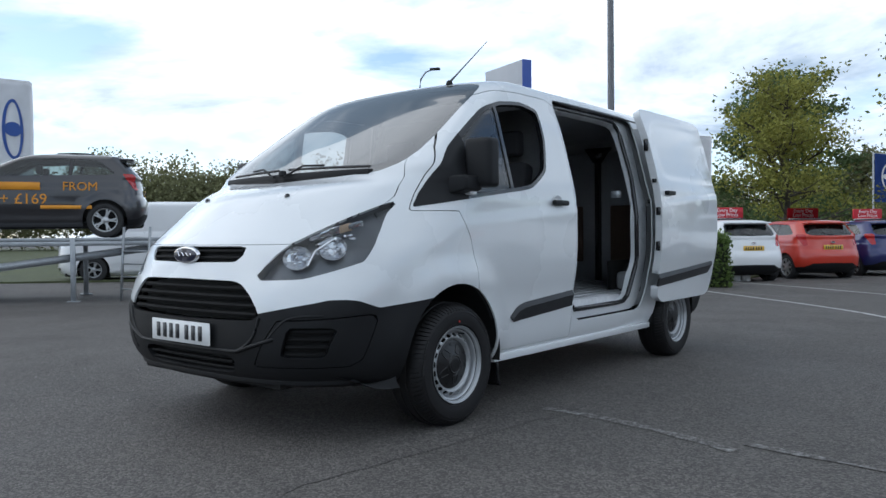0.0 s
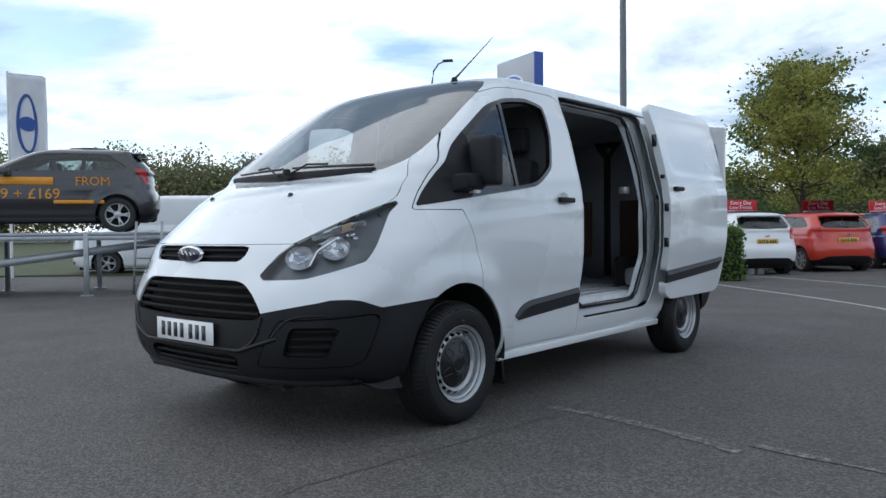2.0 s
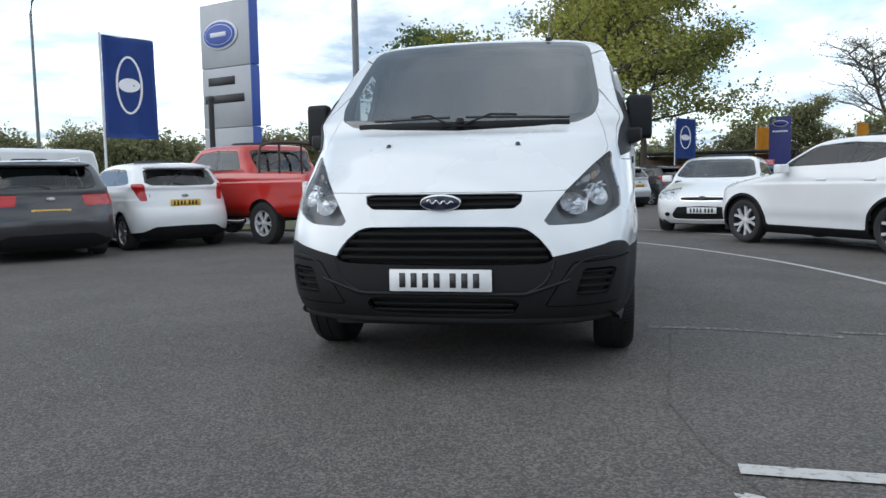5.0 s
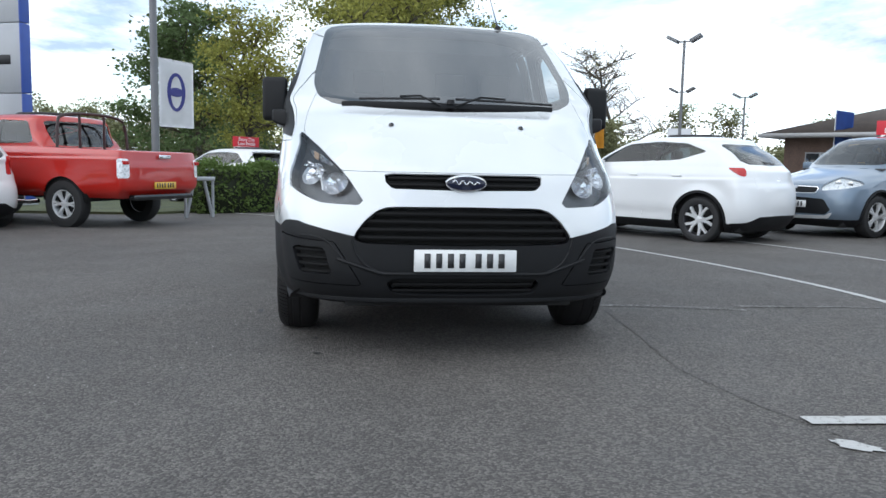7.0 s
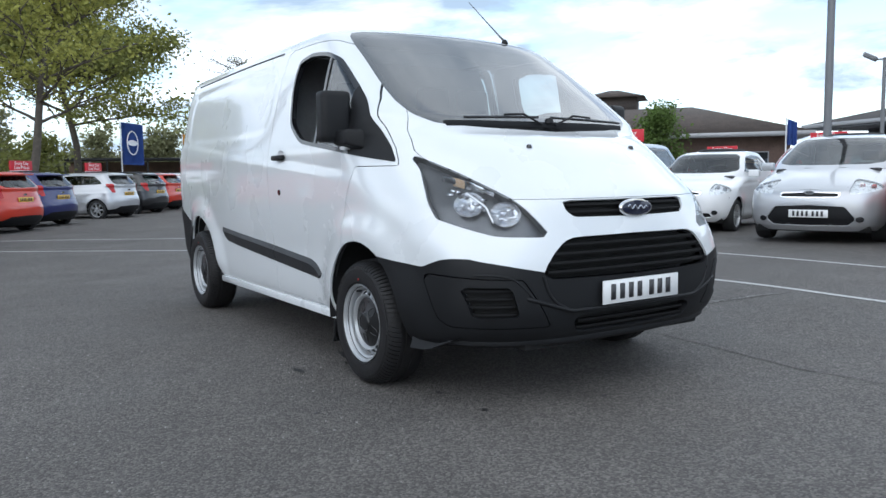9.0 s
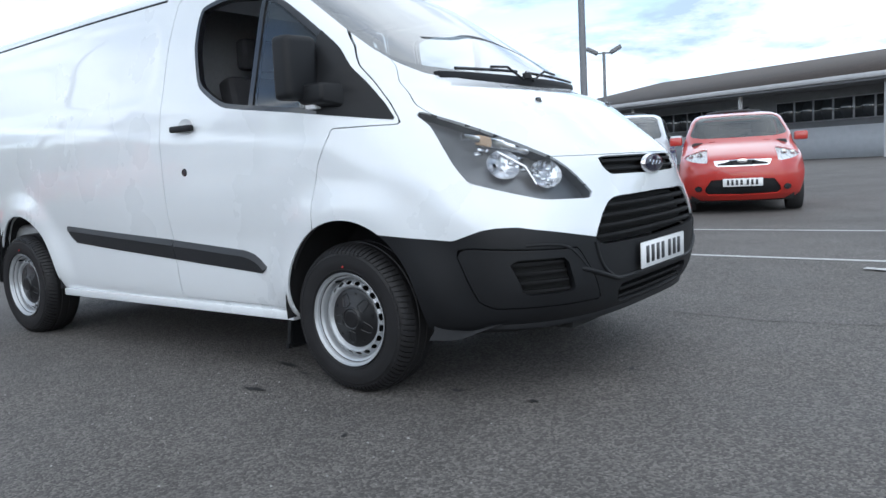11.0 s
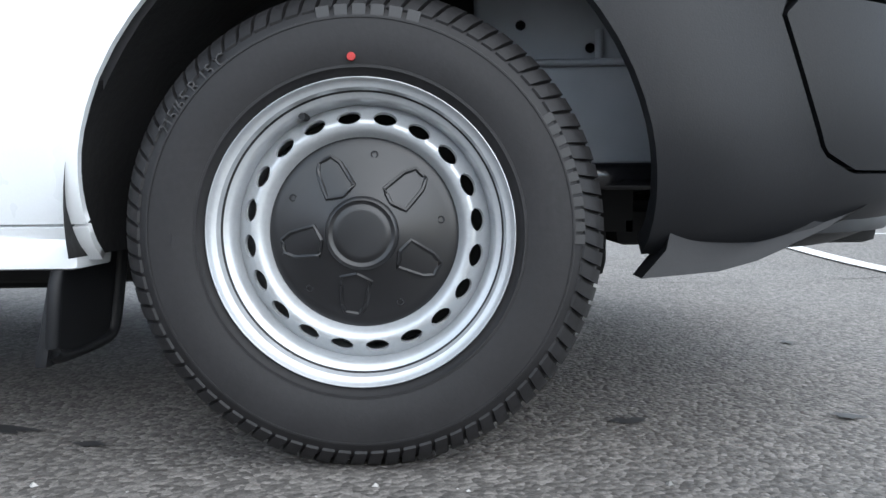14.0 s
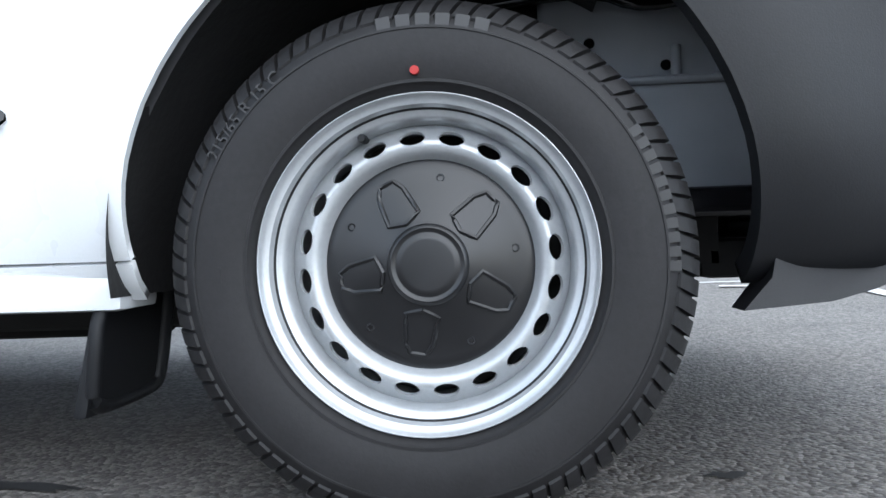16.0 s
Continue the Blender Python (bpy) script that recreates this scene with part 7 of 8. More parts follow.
tree("tree", "large airy tree in fresh leaf", 0.06, 28.6, 11.4, LEAF_LIGHT, 6, 7000, 0.10, 0.52, kids=(17, 6, 5), first=0.32, wide=1.05, trunk_k=0.8)
tree("tree", "large airy tree in olive spring leaf", 3.9, 42.9, 13.7, LEAF_OLIVE, 7, 60000, 0.11, 0.62, kids=(22, 7, 5), first=0.33, wide=1.5, trunk_k=0.8)
tree("bush", "round green bush under the tall trees", -0.38, 32.35, 3.1, LEAF_OLIVE, 13, 3000, 0.10, 0.36, kids=(12, 6, 4), first=0.02, wide=1.5)
tree("bare_tree", "bare grey tree with twisted limbs and sparse buds", 44.5, 117.0, 20.5, LEAF_FAR, 8, 2200, 0.13, 0.8, spread=(0.9, 0.8, 0.8), kids=(15, 8, 7), first=0.22, bare=1.0, wide=1.35)
tree("round_tree", "round bushy green tree on the lot", 30.92, 25.80, 4.4, LEAF_HEDGE, 10, 6000, 0.10, 0.36, kids=(18, 6, 4), first=0.1, wide=1.1)
for k, (x, y, h, lf, nn) in enumerate(((22, 62, 5, LEAF_FAR, 2600), (9, 64, 5, LEAF_FAR, 2600), (12.5, 66, 5.5, LEAF_FAR, 3600), (17.5, 64, 6.5, LEAF_FAR, 5200), (32, 68, 7, LEAF_FAR, 1500), (38, 66, 7, LEAF_FAR, 1500), (44, 60, 6, LEAF_FAR, 2400), (0, 62, 6, LEAF_FAR, 4000), (-8, 52, 6, LEAF_FAR, 4000))):
    tree("distant_tree", "distant tree beyond the car park", x, y, h, lf, 30 + k, nn, 0.16, 0.5, kids=(14, 5, 4), first=0.12, wide=1.25)


def woods(name, label, pts, h, leaf, seed, per_m=90, deep=5.0, size=0.32):
    """A far belt of trees along a line: trunks and a ragged mass of leaves."""
    rg = np.random.default_rng(seed)
    C = []
    for a, b in zip(pts, pts[1:]):
        a, b = np.array(a, float), np.array(b, float)
        L = np.linalg.norm(b - a)
        for _ in range(int(L / 1.1)):
            c = a + (b - a) * rg.random() + rg.normal(size=2) * deep * 0.3
            hh = h * rg.uniform(0.78, 1.06)
            w = hh * rg.uniform(0.32, 0.50)
            n = per_m
            u = rg.normal(size=(n, 3)); u /= np.linalg.norm(u, axis=1)[:, None]
            rr = rg.uniform(0.5, 0.96, n)[:, None] * (1 + 0.22 * np.sin(u[:, :1] * 7 + u[:, 2:] * 9 + rg.random() * 6))
            q = u * rr * np.array((w, w, hh * 0.46))
            C.append(np.c_[c[0] + q[:, 0], c[1] + q[:, 1], np.maximum(0.1, hh * 0.52 + q[:, 2])])
    me = leaf_mesh(name, np.concatenate(C), size, rg, 0.7)
    me.materials.append(leaf)
    return tagged(new(name, me), label, "trees", kind="stuff")


woods("far_woods", "distant belt of trees in spring leaf", [(-82, -10), (-80, 20), (-72, 42), (-62, 58)], 10.2, LEAF_FAR, 21, 2600, size=0.17)
woods("far_woods", "distant belt of green trees", [(-62, 58), (-50, 72), (-34, 84), (-14, 95)], 7.6, LEAF_FAR, 24, 2100, size=0.17)
woods("far_woods", "low distant trees and scrub", [(-14, 95), (20, 105), (60, 95), (85, 70)], 6.0, LEAF_FAR, 22, 300, size=0.28)
woods("wood_behind_showroom", "green trees rising behind the showroom roof", [(76, -12), (74, -24), (67, -46)], 15.0, LEAF_LIGHT, 23, 900, size=0.30)


def hedge(x0, y0, x1, y1, wid, h, seed):
    """A clipped hedge: a dense block of leaves with a rough skin."""
    rg = np.random.default_rng(seed)
    a, b = np.array((x0, y0)), np.array((x1, y1))
    L = np.linalg.norm(b - a)
    u = (b - a) / L
    v = np.array((-u[1], u[0]))
    n = int(5200 * L * (wid + h) / 3.4)
    s, t, z = rg.uniform(-0.08, L + 0.08, n), rg.uniform(-wid / 2, wid / 2, n), rg.uniform(0.02, h, n)
    k = rg.integers(0, 3, n)                    # most leaves in the skin
    t = np.where(k == 0, np.sign(t) * wid / 2 + rg.normal(size=n) * 0.05, t)
    z = np.where(k == 1, h + rg.normal(size=n) * 0.06 + 0.07 * np.sin(s * 5.1) + 0.04 * np.sin(s * 11 + t * 5), z)
    s = np.where(k == 2, np.where(rg.random(n) < 0.5, 0, L) + rg.normal(size=n) * 0.05, s)
    C = np.c_[a[0] + u[0] * s + v[0] * t, a[1] + u[1] * s + v[1] * t, np.maximum(z, 0.03)]
    hd = thing("hedge", "clipped green hedge beside the car row", "hedge")
    me = leaf_mesh("leaves", C, 0.045, rg)
    me.materials.append(LEAF_HEDGE)
    ob = new("leaves", me)
    ob.parent = hd
    # plain dark box whose colour stands in for shade between the leaves
    bm = box(-0.02, L + 0.02, -wid / 2 + 0.06, wid / 2 - 0.06, 0.0, h - 0.06)
    bmesh.ops.transform(bm, matrix=Matrix.Translation((x0, y0, 0)) @ Matrix.Rotation(math.atan2(u[1], u[0]), 4, "Z"), verts=bm.verts[:])
    part("inner_growth", bm, mat("hedge_shade", (0.018, 0.024, 0.010), 0.9, var=0.3), hd)


hedge(-3.75, 12.35, -2.2, 13.15, 0.9, 0.98, 41)

# grass beyond the display row
bm = bmesh.new()
bm.faces.new([bm.verts.new((x, y, 0.05)) for x, y in ((-2.7, 13.4), (-4.6, 11.5), (-8.8, 12.0), (-12.2, 11.5), (-14.5, 8.5), (-18, 4.0), (-24, -8), (-90, -40), (-110, 40), (-60, 110), (-8, 110), (-3.0, 30))])
bmesh.ops.recalc_face_normals(bm, faces=bm.faces[:])
r = bmesh.ops.extrude_face_region(bm, geom=bm.faces[:])
bmesh.ops.translate(bm, verts=[v for v in r["geom"] if isinstance(v, bmesh.types.BMVert)], vec=(0, 0, -0.06))
bmesh.ops.recalc_face_normals(bm, faces=bm.faces[:])
tagged(finish("grass_verge", bm, GRASS, smooth=False), "rough grass verge behind the display cars", "grass", kind="structure")

# ---- poles, lamps, flags and signs ----
FLAG_BLUE = mat("blue_flag_cloth", (0.035, 0.085, 0.30), 0.8, var=0.1, scale=3)
FLAG_WHITE = mat("white_flag_cloth", (0.72, 0.73, 0.76), 0.8, var=0.05, scale=3)
FLAG_ORANGE = mat("orange_flag_cloth", (0.62, 0.30, 0.03), 0.8, var=0.1, scale=3)
TOTEM_BLUE = mat("dark_blue_sign_panel", (0.018, 0.022, 0.16), 0.4, var=0.06)
PYLON_GREY = mat("silver_grey_sign_panel", (0.36, 0.375, 0.40), 0.42, 0.3, var=0.05, scale=1.5)
PYLON_BLUE = mat("blue_sign_edge", (0.03, 0.08, 0.36), 0.4, var=0.06)
POLE_WHITE = mat("white_pole_paint", (0.70, 0.71, 0.72), 0.45, var=0.06)
DARK_POLE = mat("black_post_paint", (0.02, 0.02, 0.022), 0.5, var=0.1)


def post(bm_r0, bm_r1, h, seg=14):
    return tube([(0, 0, 0), (0, 0, h * 0.5), (0, 0, h)], bm_r0, seg, radii=[bm_r0, (bm_r0 + bm_r1) / 2, bm_r1])


def lamp_pole(x, y, h, label, r=0.10, heads=0, turn=0.0):
    t = thing("lamp_post", label, "lamp post")
    part("pole", post(r, r * 0.7, h), POLE_GREY, t)
    part("base_plate", box(-r * 2, r * 2, -r * 2, r * 2, 0, 0.03, 0.004, 1), GALV, t)
    part("service_door", box(-r * 0.5, r * 0.5, -r * 1.06, -r * 0.9, 0.5, 1.0, 0.004, 1), POLE_GREY, t)
    if heads:
        part("crossbar", tube([(-0.32, 0, h - 0.05), (0.32, 0, h - 0.05)], 0.03, 8), POLE_GREY, t)
        for sx in (-1, 1):
            bm = box(-0.24, 0.24, -0.20, 0.20, -0.07, 0.07, 0.025, 2)
            bmesh.ops.transform(bm, matrix=pose(sx * 0.46, 0, h + 0.06, 0, sx * -28, 0), verts=bm.verts[:])
            hd = part("floodlight", bm, POLE_GREY, t, "tilted floodlight head")
            bm = box(-0.20, 0.20, -0.16, 0.16, -0.076, -0.070)
            bmesh.ops.transform(bm, matrix=pose(sx * 0.46, 0, h + 0.06, 0, sx * -28, 0), verts=bm.verts[:])
            part("lamp_glass", bm, PANEL_GREY, hd)
    t.matrix_world = pose(x, y, 0, 0, 0, turn)
    return t


lamp_pole(-4.67, 12.89, 13.5, "tall plain grey lamp post by the hedge", 0.085)
lamp_pole(13.63, 5.98, 12.0, "tall plain grey post among parked cars", 0.09)
lamp_pole(13.0, 25.2, 6.3, "grey lamp post with two tilted floodlights", 0.075, 2, -40)
lamp_pole(17.70, 35.53, 5.4, "grey lamp post with two floodlights", 0.075, 2, -40)
lamp_pole(22.84, 38.25, 5.5, "grey lamp post with two floodlights", 0.075, 2, -40)
lamp_pole(25.8, 11.0, 5.05, "grey lamp post with two tilted floodlights", 0.085, 2, -65)
t = thing("street_lamp", "slender grey street lamp with curved neck", "lamp post")
part("pole", tube([(0, 0, 0), (0, 0, 8), (0, 0, 15.2), (0.15, 0, 16.2), (0.6, 0, 16.8), (1.2, 0, 17.0)], 0.14, 8, radii=[0.16, 0.13, 0.10, 0.08, 0.07, 0.06]), POLE_GREY, t)
part("lamp_head", box(1.0, 1.9, -0.2, 0.2, 16.92, 17.12, 0.06, 2), DARK_POLE, t)
t.matrix_world = pose(-41.3, 48.4, -1.0, 0, 0, 25)


def cloth(w, h, seed, droop=0.15):
    """A hanging banner: its inner edge on the pole at x = 0, top at z = 0, with soft waves."""
    rg = random.Random(seed)
    p0, p1 = rg.uniform(0, 6), rg.uniform(0, 6)
    bm = bmesh.new()
    nx, nz = 12, 18
    g = [[bm.verts.new((w * i / nx, 0.07 * (i / nx) ** 0.7 * math.sin(p0 + 4.2 * i / nx + 2.2 * j / nz) + 0.03 * math.sin(p1 + 9 * i / nx), -h * j / nz - droop * (i / nx) * (0.3 + 0.7 * (1 - j / nz)))) for i in range(nx + 1)] for j in range(nz + 1)]
    for j in range(nz):
        for i in range(nx):
            bm.faces.new((g[j][i], g[j][i + 1], g[j + 1][i + 1], g[j + 1][i]))
    r = bmesh.ops.solidify(bm, geom=bm.faces[:], thickness=0.008)
    return bm


def oval_on(w, h, a, b, ring, seed, droop, side, cz):
    """An oval outline (or disc when ring is 0) that follows the cloth."""
    rg = random.Random(seed)
    p0, p1 = rg.uniform(0, 6), rg.uniform(0, 6)

    def at(x, z):
        i, j = x / w, -z / h
        return (x, side * 0.014 + 0.07 * max(i, 0) ** 0.7 * math.sin(p0 + 4.2 * i + 2.2 * j) + 0.03 * math.sin(p1 + 9 * i), z - droop * i * (0.3 + 0.7 * (1 - j)))
    bm = bmesh.new()
    n = 36
    outer = [bm.verts.new(at(w / 2 + a * math.cos(2 * math.pi * k / n), -h * cz + b * math.sin(2 * math.pi * k / n))) for k in range(n)]
    if ring:
        inner = [bm.verts.new(at(w / 2 + (a - ring) * math.cos(2 * math.pi * k / n), -h * cz + (b - ring) * math.sin(2 * math.pi * k / n))) for k in range(n)]
        for k in range(n):
            bm.faces.new((outer[k], outer[(k + 1) % n], inner[(k + 1) % n], inner[k]))
    else:
        mid = bm.verts.new(at(w / 2, -h * cz))
        for k in range(n):
            bm.faces.new((outer[k], outer[(k + 1) % n], mid))
    return bm


def flag(x, y, top, w, h, turn, cloth_mat, label, mark=None, mark_ring=0.0, seed=1, droop=0.15):
    t = thing("flag", label, "flag", "dealer flags")
    part("pole", post(0.035, 0.025, top + 0.05, 8), POLE_WHITE, t)
    bm = cloth(w, h, seed, droop)
    bmesh.ops.translate(bm, verts=bm.verts[:], vec=(0.04, 0, top))
    c = part("banner", bm, cloth_mat, t)
    part("crossarm", tube([(0, 0, top + 0.01), (w, 0, top - droop + 0.02)], 0.012, 6), POLE_WHITE, t)
    if mark:
        for side in (-1, 1):
            for rg_, b_ in ((mark_ring, 1.0), (0.0, 0.24)):
                if not mark_ring and b_ < 1:
                    continue
                bm = oval_on(w, h, w * 0.27 * (1 if b_ == 1 else 0.82), h * 0.29 * b_, rg_, seed, droop, side, 0.47)
                bmesh.ops.translate(bm, verts=bm.verts[:], vec=(0.04, 0, top))
                part("oval_mark", bm, mark, c)
    t.matrix_world = pose(x, y, 0, 0, 0, turn)
    return t


flag(-10.1, 11.1, 4.5, 1.12, 2.3, 20, FLAG_BLUE, "blue flag with a white oval mark", FLAG_WHITE, 0.05, 1)
flag(-6.43, 21.0, 4.4, 1.05, 2.15, 5, FLAG_WHITE, "white flag with a dark blue oval mark", TOTEM_BLUE, 0.11, 2)
flag(-1.8, 26.7, 3.9, 0.92, 1.68, 5, FLAG_BLUE, "blue flag with a white oval mark", FLAG_WHITE, 0.05, 3)
flag(5.1, 37.4, 4.1, 1.0, 2.1, -10, FLAG_BLUE, "blue flag with a white oval mark", FLAG_WHITE, 0.05, 4)
flag(12.15, 52.66, 4.4, 1.1, 2.0, 15, FLAG_ORANGE, "orange flag with a ragged outer edge", seed=5)
flag(19.27, 54.74, 4.6, 0.9, 1.8, 15, FLAG_ORANGE, "orange flag near the bare tree", seed=6)
flag(26.51, 35.06, 4.6, 0.9, 1.9, -20, FLAG_BLUE, "blue flag beside the car lot", seed=7)
flag(27.35, 30.04, 4.0, 0.9, 1.9, -30, FLAG_BLUE, "blue flag hanging beside a round tree", seed=8)
flag(25.03, 14.25, 3.1, 0.35, 1.0, -60, FLAG_BLUE, "small dark blue pennant on a thin pole", seed=9)


flag(-17.1, 4.5, 5.1, 1.0, 2.6, 30, FLAG_WHITE, "white flag with a blue oval mark", FLAG_BLUE, 0.08, 11)


def pylon():
    t = thing("pylon_sign", "tall silver grey dealer pylon with blue edge", "sign")
    for z0, z1 in ((0.15, 3.13), (3.15, 5.03), (5.05, 7.05)):
        part("panel", box(-1.60, 1.50, -0.16, 0.16, z0, z1, 0.012, 2), PYLON_GREY, t)
        part("edge_panel", box(1.502, 1.56, -0.18, 0.18, z0, z1, 0.012, 2), PYLON_BLUE, t, "blue edge panel")
    part("plinth", box(-1.65, 1.6, -0.24, 0.24, 0, 0.15, 0.01, 1), GALV, t)
    o = part("badge", ellipse(-0.30, -0.17, 6.05, 1.08, 0.46, 0.05, 44), FLAG_WHITE, t, "dark blue oval badge with pale rim")
    part("enamel", ellipse(-0.30, -0.225, 6.05, 0.99, 0.40, 0.02, 44), PYLON_BLUE, o)
    part("inner_ring", ellipse(-0.30, -0.248, 6.05, 0.86, 0.32, 0.01, 44), FLAG_WHITE, o)
    part("inner_enamel", ellipse(-0.30, -0.260, 6.05, 0.83, 0.30, 0.01, 44), PYLON_BLUE, o)
    part("mark_bar", box(-0.80, 0.20, -0.282, -0.272, 5.98, 6.12, 0.003, 1), FLAG_WHITE, o)
    for x0, x1, z in ((-1.20, 0.50, 4.48), (-1.45, 1.05, 3.92)):
        part("name_bar", box(x0, x1, -0.172, -0.162, z, z + 0.26, 0.004, 1), INK, t)
    t.matrix_world = pose(-8.62, 14.5, 0, 0, 0, -21.6) @ Matrix.Diagonal((0.594, 0.8, 0.83, 1))
    p = thing("black_post", "thin black post before the pylon", "post")
    part("shaft", tube([(0, 0, 0), (0, 0, 3.3)], 0.07, 10), DARK_POLE, p)
    part("cap", revolve([(0.0, 3.36), (0.06, 3.34), (0.085, 3.3), (0.085, 3.26)], 12, "z"), DARK_POLE, p)
    p.matrix_world = pose(-8.75, 13.6, 0)


pylon()
t = thing("totem_sign", "dark blue dealer totem with pale oval", "sign")
part("panel", box(-0.72, 0.72, -0.14, 0.14, 0.1, 4.9, 0.02, 2), TOTEM_BLUE, t)
part("plinth", box(-0.76, 0.76, -0.2, 0.2, 0, 0.1, 0.01, 1), GALV, t)
part("oval_mark", ellipse(0, -0.15, 4.45, 0.5, 0.2, 0.02, 30), FLAG_WHITE, t)
part("oval_inner", ellipse(0, -0.172, 4.45, 0.45, 0.165, 0.02, 30), TOTEM_BLUE, t)
part("name_bar", box(-0.5, 0.5, -0.152, -0.142, 3.9, 4.0, 0.004, 1), FLAG_WHITE, t)
t.matrix_world = pose(11.37, 42.2, 0, 0, 0, -15) @ Matrix.Diagonal((0.8, 0.8, 0.88, 1))
t = thing("white_sign", "plain white sign with two grey chevrons", "sign")
part("panel", box(-0.85, 0.85, -0.1, 0.1, 1.6, 4.3, 0.02, 2), FLAG_WHITE, t)
for sx in (-1, 1):
    part("leg", box(sx * 0.6 - 0.06, sx * 0.6 + 0.06, -0.06, 0.06, 0, 1.6), POLE_WHITE, t)
for z in (3.2, 3.55):
    part("chevron", tube([(-0.4, -0.12, z), (0, -0.12, z + 0.28), (0.4, -0.12, z)], 0.05, 5), PANEL_GREY, t)
t.matrix_world = pose(24.9, 51.5, 0, 0, 0, -20)

# a pale smoking shelter far behind the row
t = thing("shelter", "low pale shelter with a flat dark roof", "shelter")
part("roof", box(-5.0, 5.0, -1.4, 1.4, 2.45, 2.62, 0.02, 1), DARK_POLE, t)
for x in (-4.8, -2.4, 0.0, 2.4, 4.8):
    part("post", tube([(x, -1.3, 0), (x, -1.3, 2.45)], 0.06, 8), DARK_POLE, t)
part("back_wall", box(-4.9, 4.9, 1.2, 1.3, 0.0, 2.4), mat("brown_boarding", (0.12, 0.075, 0.05), 0.8, var=0.2), t)
t.matrix_world = pose(9.05, 49.4, 0, 0, 0, -15)

# ---- buildings ----
BRICK = mat("red_brown_brick", (0.135, 0.088, 0.070), 0.85, var=0.2, scale=2, fine=0.2, fscale=12)
TILE_BROWN = mat("brown_roof_tile", (0.080, 0.064, 0.056), 0.8, var=0.2, scale=1.5, fine=0.2, fscale=9)
FASCIA = mat("pale_fascia", (0.42, 0.42, 0.43), 0.6, var=0.06)
WALL_PALE = mat("pale_grey_cladding", (0.42, 0.44, 0.47), 0.6, var=0.06)
SOFFIT = mat("grey_soffit", (0.16, 0.165, 0.175), 0.7, var=0.1)
SHOP_GLASS = mat("dark_shop_glass", (0.022, 0.026, 0.03), 0.06, var=0.3, scale=0.5, spec=0.8)
FRAME_GREY = mat("grey_window_frame", (0.30, 0.31, 0.33), 0.5, var=0.06)


def hip_roof(x0, x1, y0, y1, z, rise, run):
    """A hipped roof with flat ridge plate."""
    bm = bmesh.new()
    lo = [bm.verts.new(c) for c in ((x0, y0, z), (x1, y0, z), (x1, y1, z), (x0, y1, z))]
    hi = [bm.verts.new(c) for c in ((x0 + run, y0 + run, z + rise), (x1 - run, y0 + run, z + rise), (x1 - run, y1 - run, z + rise), (x0 + run, y1 - run, z + rise))]
    for k in range(4):
        bm.faces.new((lo[k], lo[(k + 1) % 4], hi[(k + 1) % 4], hi[k]))
    bm.faces.new(hi), bm.faces.new(lo[::-1])
    bmesh.ops.recalc_face_normals(bm, faces=bm.faces[:])
    return bm


def window(parent, x0, x1, z0, z1, n, y=0.0):
    """A strip of n panes in a frame on the wall's front face (local -y)."""
    w = part("window", box(x0, x1, y - 0.06, y - 0.005, z0, z1, 0.0), FRAME_GREY, parent)
    s = (x1 - x0) / n
    for k in range(n):
        part("pane", box(x0 + s * k + 0.07, x0 + s * (k + 1) - 0.07, y - 0.075, y - 0.063, z0 + 0.07, z1 - 0.07), SHOP_GLASS, w)


# brick block with a cupola; local x along its front, front towards local -y
t = thing("brick_building", "brick building with brown hipped roof and cupola", "building")
part("wall", box(0, 20, 0, 15, 0, 3.2), BRICK, t)
part("roof", hip_roof(-1.1, 21.1, -1.1, 16.1, 3.35, 2.0, 6.4), TILE_BROWN, t)
part("eaves_board", box(-1.15, 21.15, -1.15, 16.15, 3.14, 3.36), FASCIA, t)
cu = part("cupola", box(7.8, 11.0, 7.0, 10.2, 5.2, 6.35), TILE_BROWN, t, "louvred roof cupola")
part("cupola_roof", hip_roof(7.2, 11.6, 6.4, 10.8, 6.35, 0.6, 1.9), TILE_BROWN, cu)
for x in (1.2, 4.4, 7.6, 10.8, 14.0, 17.2):
    window(t, x, x + 1.7, 0.9, 2.3, 2)
t.matrix_world = pose(25.2, 37.7, 0, 0, 0, -51.5)

# showroom with a deep canopy, seen from the lot
t = thing("showroom", "low showroom with deep grey canopy and glazing", "building")
part("wall", box(0, 60, 0, 18, 0, 2.0), WALL_PALE, t)
part("upper_wall", box(0, 60, 0.02, 17.98, 2.0, 4.2), SOFFIT, t)
part("roof", hip_roof(-3.2, 63, -3.2, 21, 4.62, 2.0, 8.0), TILE_BROWN, t)
part("fascia", box(-3.25, 63.05, -3.25, 21.05, 4.36, 4.64, 0.02, 1), FASCIA, t)
part("soffit", box(-3.1, 62.9, -3.1, 20.9, 4.2, 4.36), SOFFIT, t)
cu = part("cupola", box(33.0, 37.0, 6.0, 10.0, 6.0, 8.0), TILE_BROWN, t, "louvred roof cupola")
part("cupola_roof", hip_roof(32.0, 38.0, 5.0, 11.0, 8.0, 0.7, 2.6), TILE_BROWN, cu)
for x, n in ((0.6, 5), (9.0, 6), (18.5, 6), (28.0, 9)):
    window(t, x, x + n * 1.25, 2.35, 3.7, n)
window(t, 40.4, 56.0, 0.1, 3.9, 11)
for x in (0, 8.6, 17.6, 26.6, 40.0, 50.0):
    part("column", tube([(x, -2.4, 0), (x, -2.4, 4.25)], 0.14, 12), FASCIA, t)
t.matrix_world = pose(55.68, 27.21, 0, 0, 0, -111)

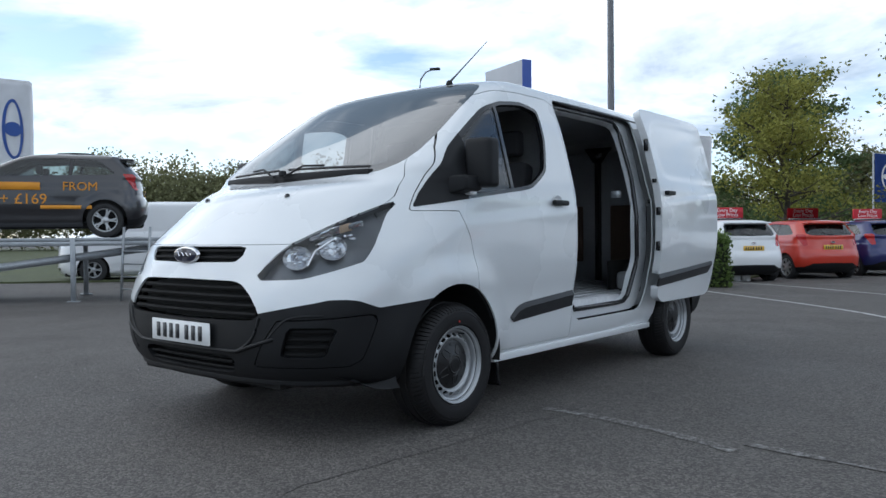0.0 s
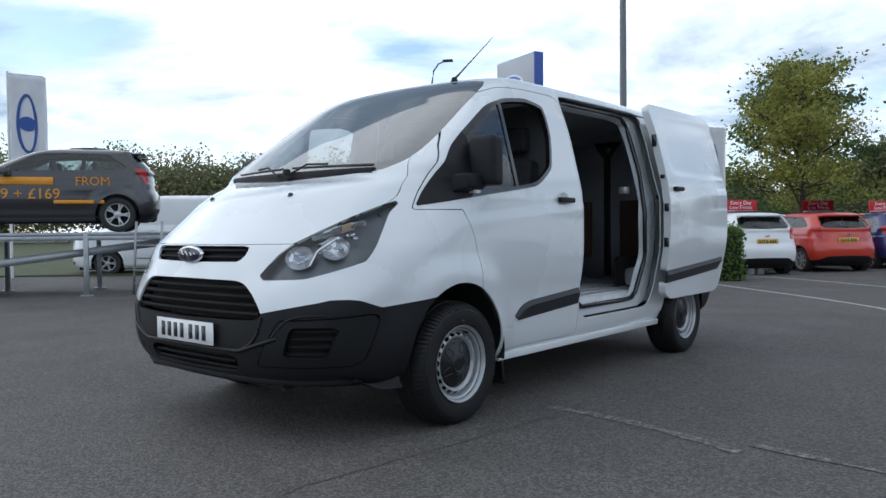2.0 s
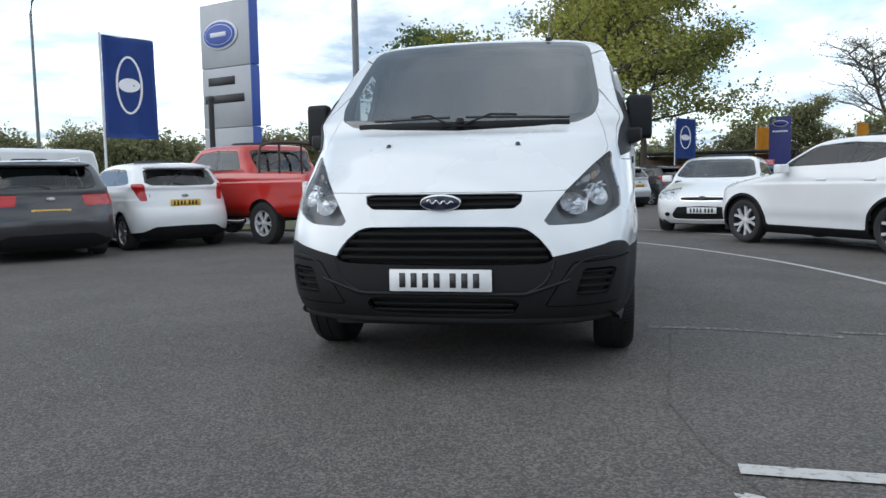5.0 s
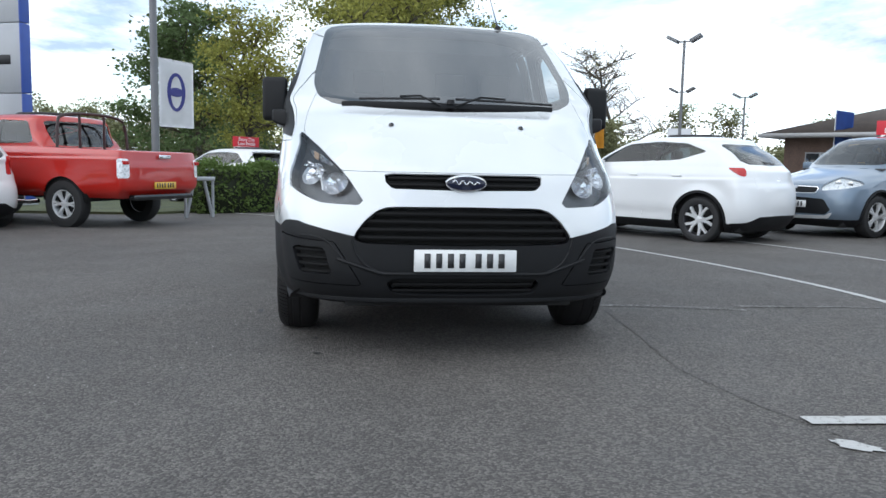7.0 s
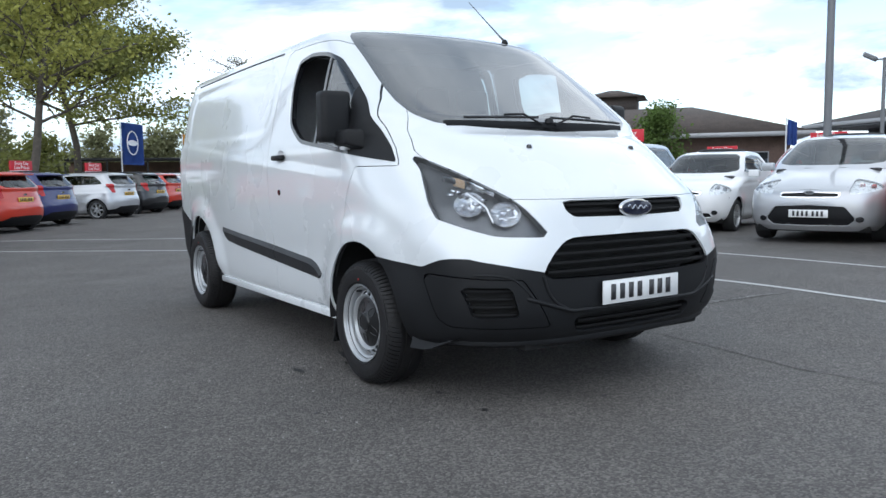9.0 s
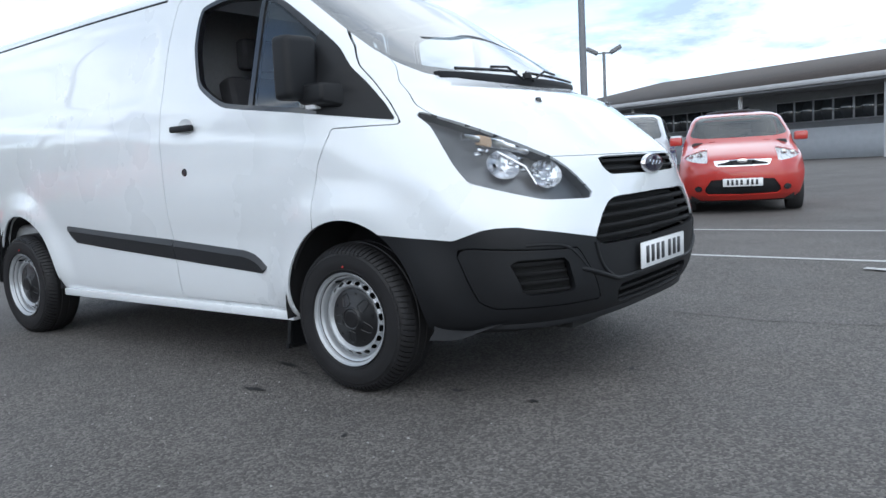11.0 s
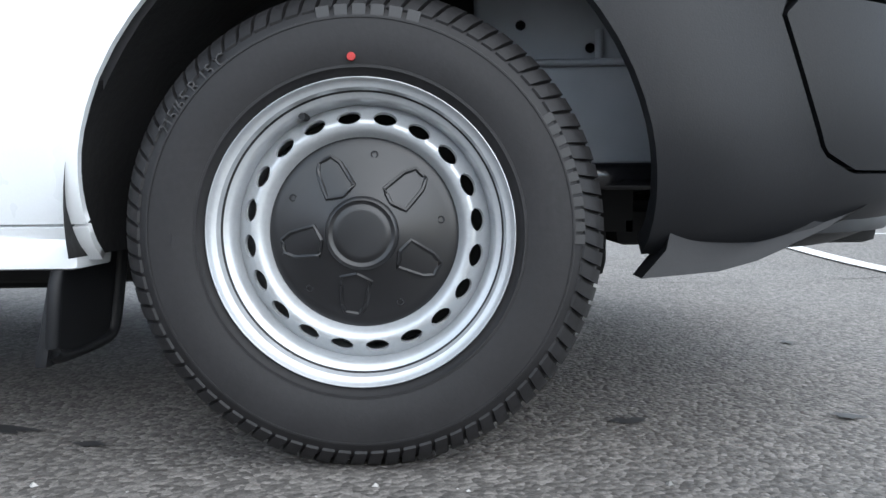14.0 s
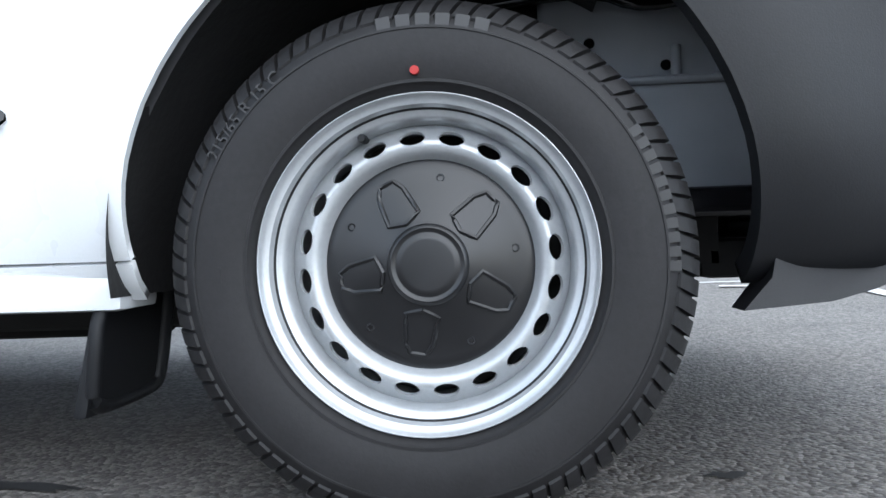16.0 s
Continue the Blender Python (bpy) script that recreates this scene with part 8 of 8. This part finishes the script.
# galvanised trestle at the hedge's end, two white bottles on the ground
t = thing("trestle", "grey steel trestle foot beside the hedge", "trestle")
part("top_rail", box(-0.30, 0.30, -0.05, 0.05, 0.72, 0.80, 0.006, 1), GALV, t)
for sx in (-1, 1):
    part("leg", tube([(sx * 0.10, 0, 0.72), (sx * 0.26, 0, 0.0)], 0.035, 8), GALV, t)
    part("outer_leg", tube([(sx * 0.27, 0, 0.72), (sx * 0.27, 0, 0.0)], 0.03, 8), GALV, t)
t.matrix_world = pose(-3.36, 10.68, 0, 0, 0, 30)
for k, (x, y) in enumerate(((-2.66, 15.3), (-2.5, 15.5))):
    t = thing("plastic_bottle", "white plastic canister standing on the tarmac", "canister", "white canisters")
    part("body", revolve([(0.0, 0.0), (0.095, 0.0), (0.105, 0.02), (0.105, 0.24), (0.08, 0.30), (0.035, 0.33), (0.03, 0.36)], 16, "z"), SIGN_WHITE, t)
    part("cap", revolve([(0.0, 0.40), (0.034, 0.40), (0.036, 0.36)], 12, "z"), FLAG_BLUE if k else POLE_WHITE, t)
    t.matrix_world = pose(x, y, 0)

# ---- the car park falls gently away from the van ----
def fall(x, y):
    """Height of the tarmac: level under the van, a slight plane beyond it."""
    d = np.hypot(np.maximum(np.abs(x) - 1.5, 0), np.maximum(np.abs(y - 1.3) - 2.8, 0))
    return (-0.2 * np.tanh(0.0475 * (y - 1.0)) + 0.1 * np.tanh(0.06 * x)) * smooth01(d / 2.2)


bpy.context.view_layer.update()
for ob in list(scene.objects):
    if ob.parent or ob.type not in ("MESH", "EMPTY") or ob == van:
        continue
    kind = ob.get("kind", "")
    if ob.type == "MESH" and kind in ("structure", "stuff") and not ob.children and ob.data.users == 1:
        co = np.empty(len(ob.data.vertices) * 3)
        ob.data.vertices.foreach_get("co", co)
        co = co.reshape(-1, 3)
        at = co + np.array(ob.location)
        co[:, 2] += fall(at[:, 0], at[:, 1])
        ob.data.vertices.foreach_set("co", co.ravel())
        ob.data.update()
        continue
    c = ob.location.copy()
    if c.length < 0.5:
        pts = [o.matrix_world @ Vector(o.bound_box[k]) for o in [ob, *ob.children] if o.type == "MESH" for k in (0, 6)]
        c = sum(pts, Vector()) / len(pts)
    ob.location.z += float(fall(np.array(c.x), np.array(c.y)))
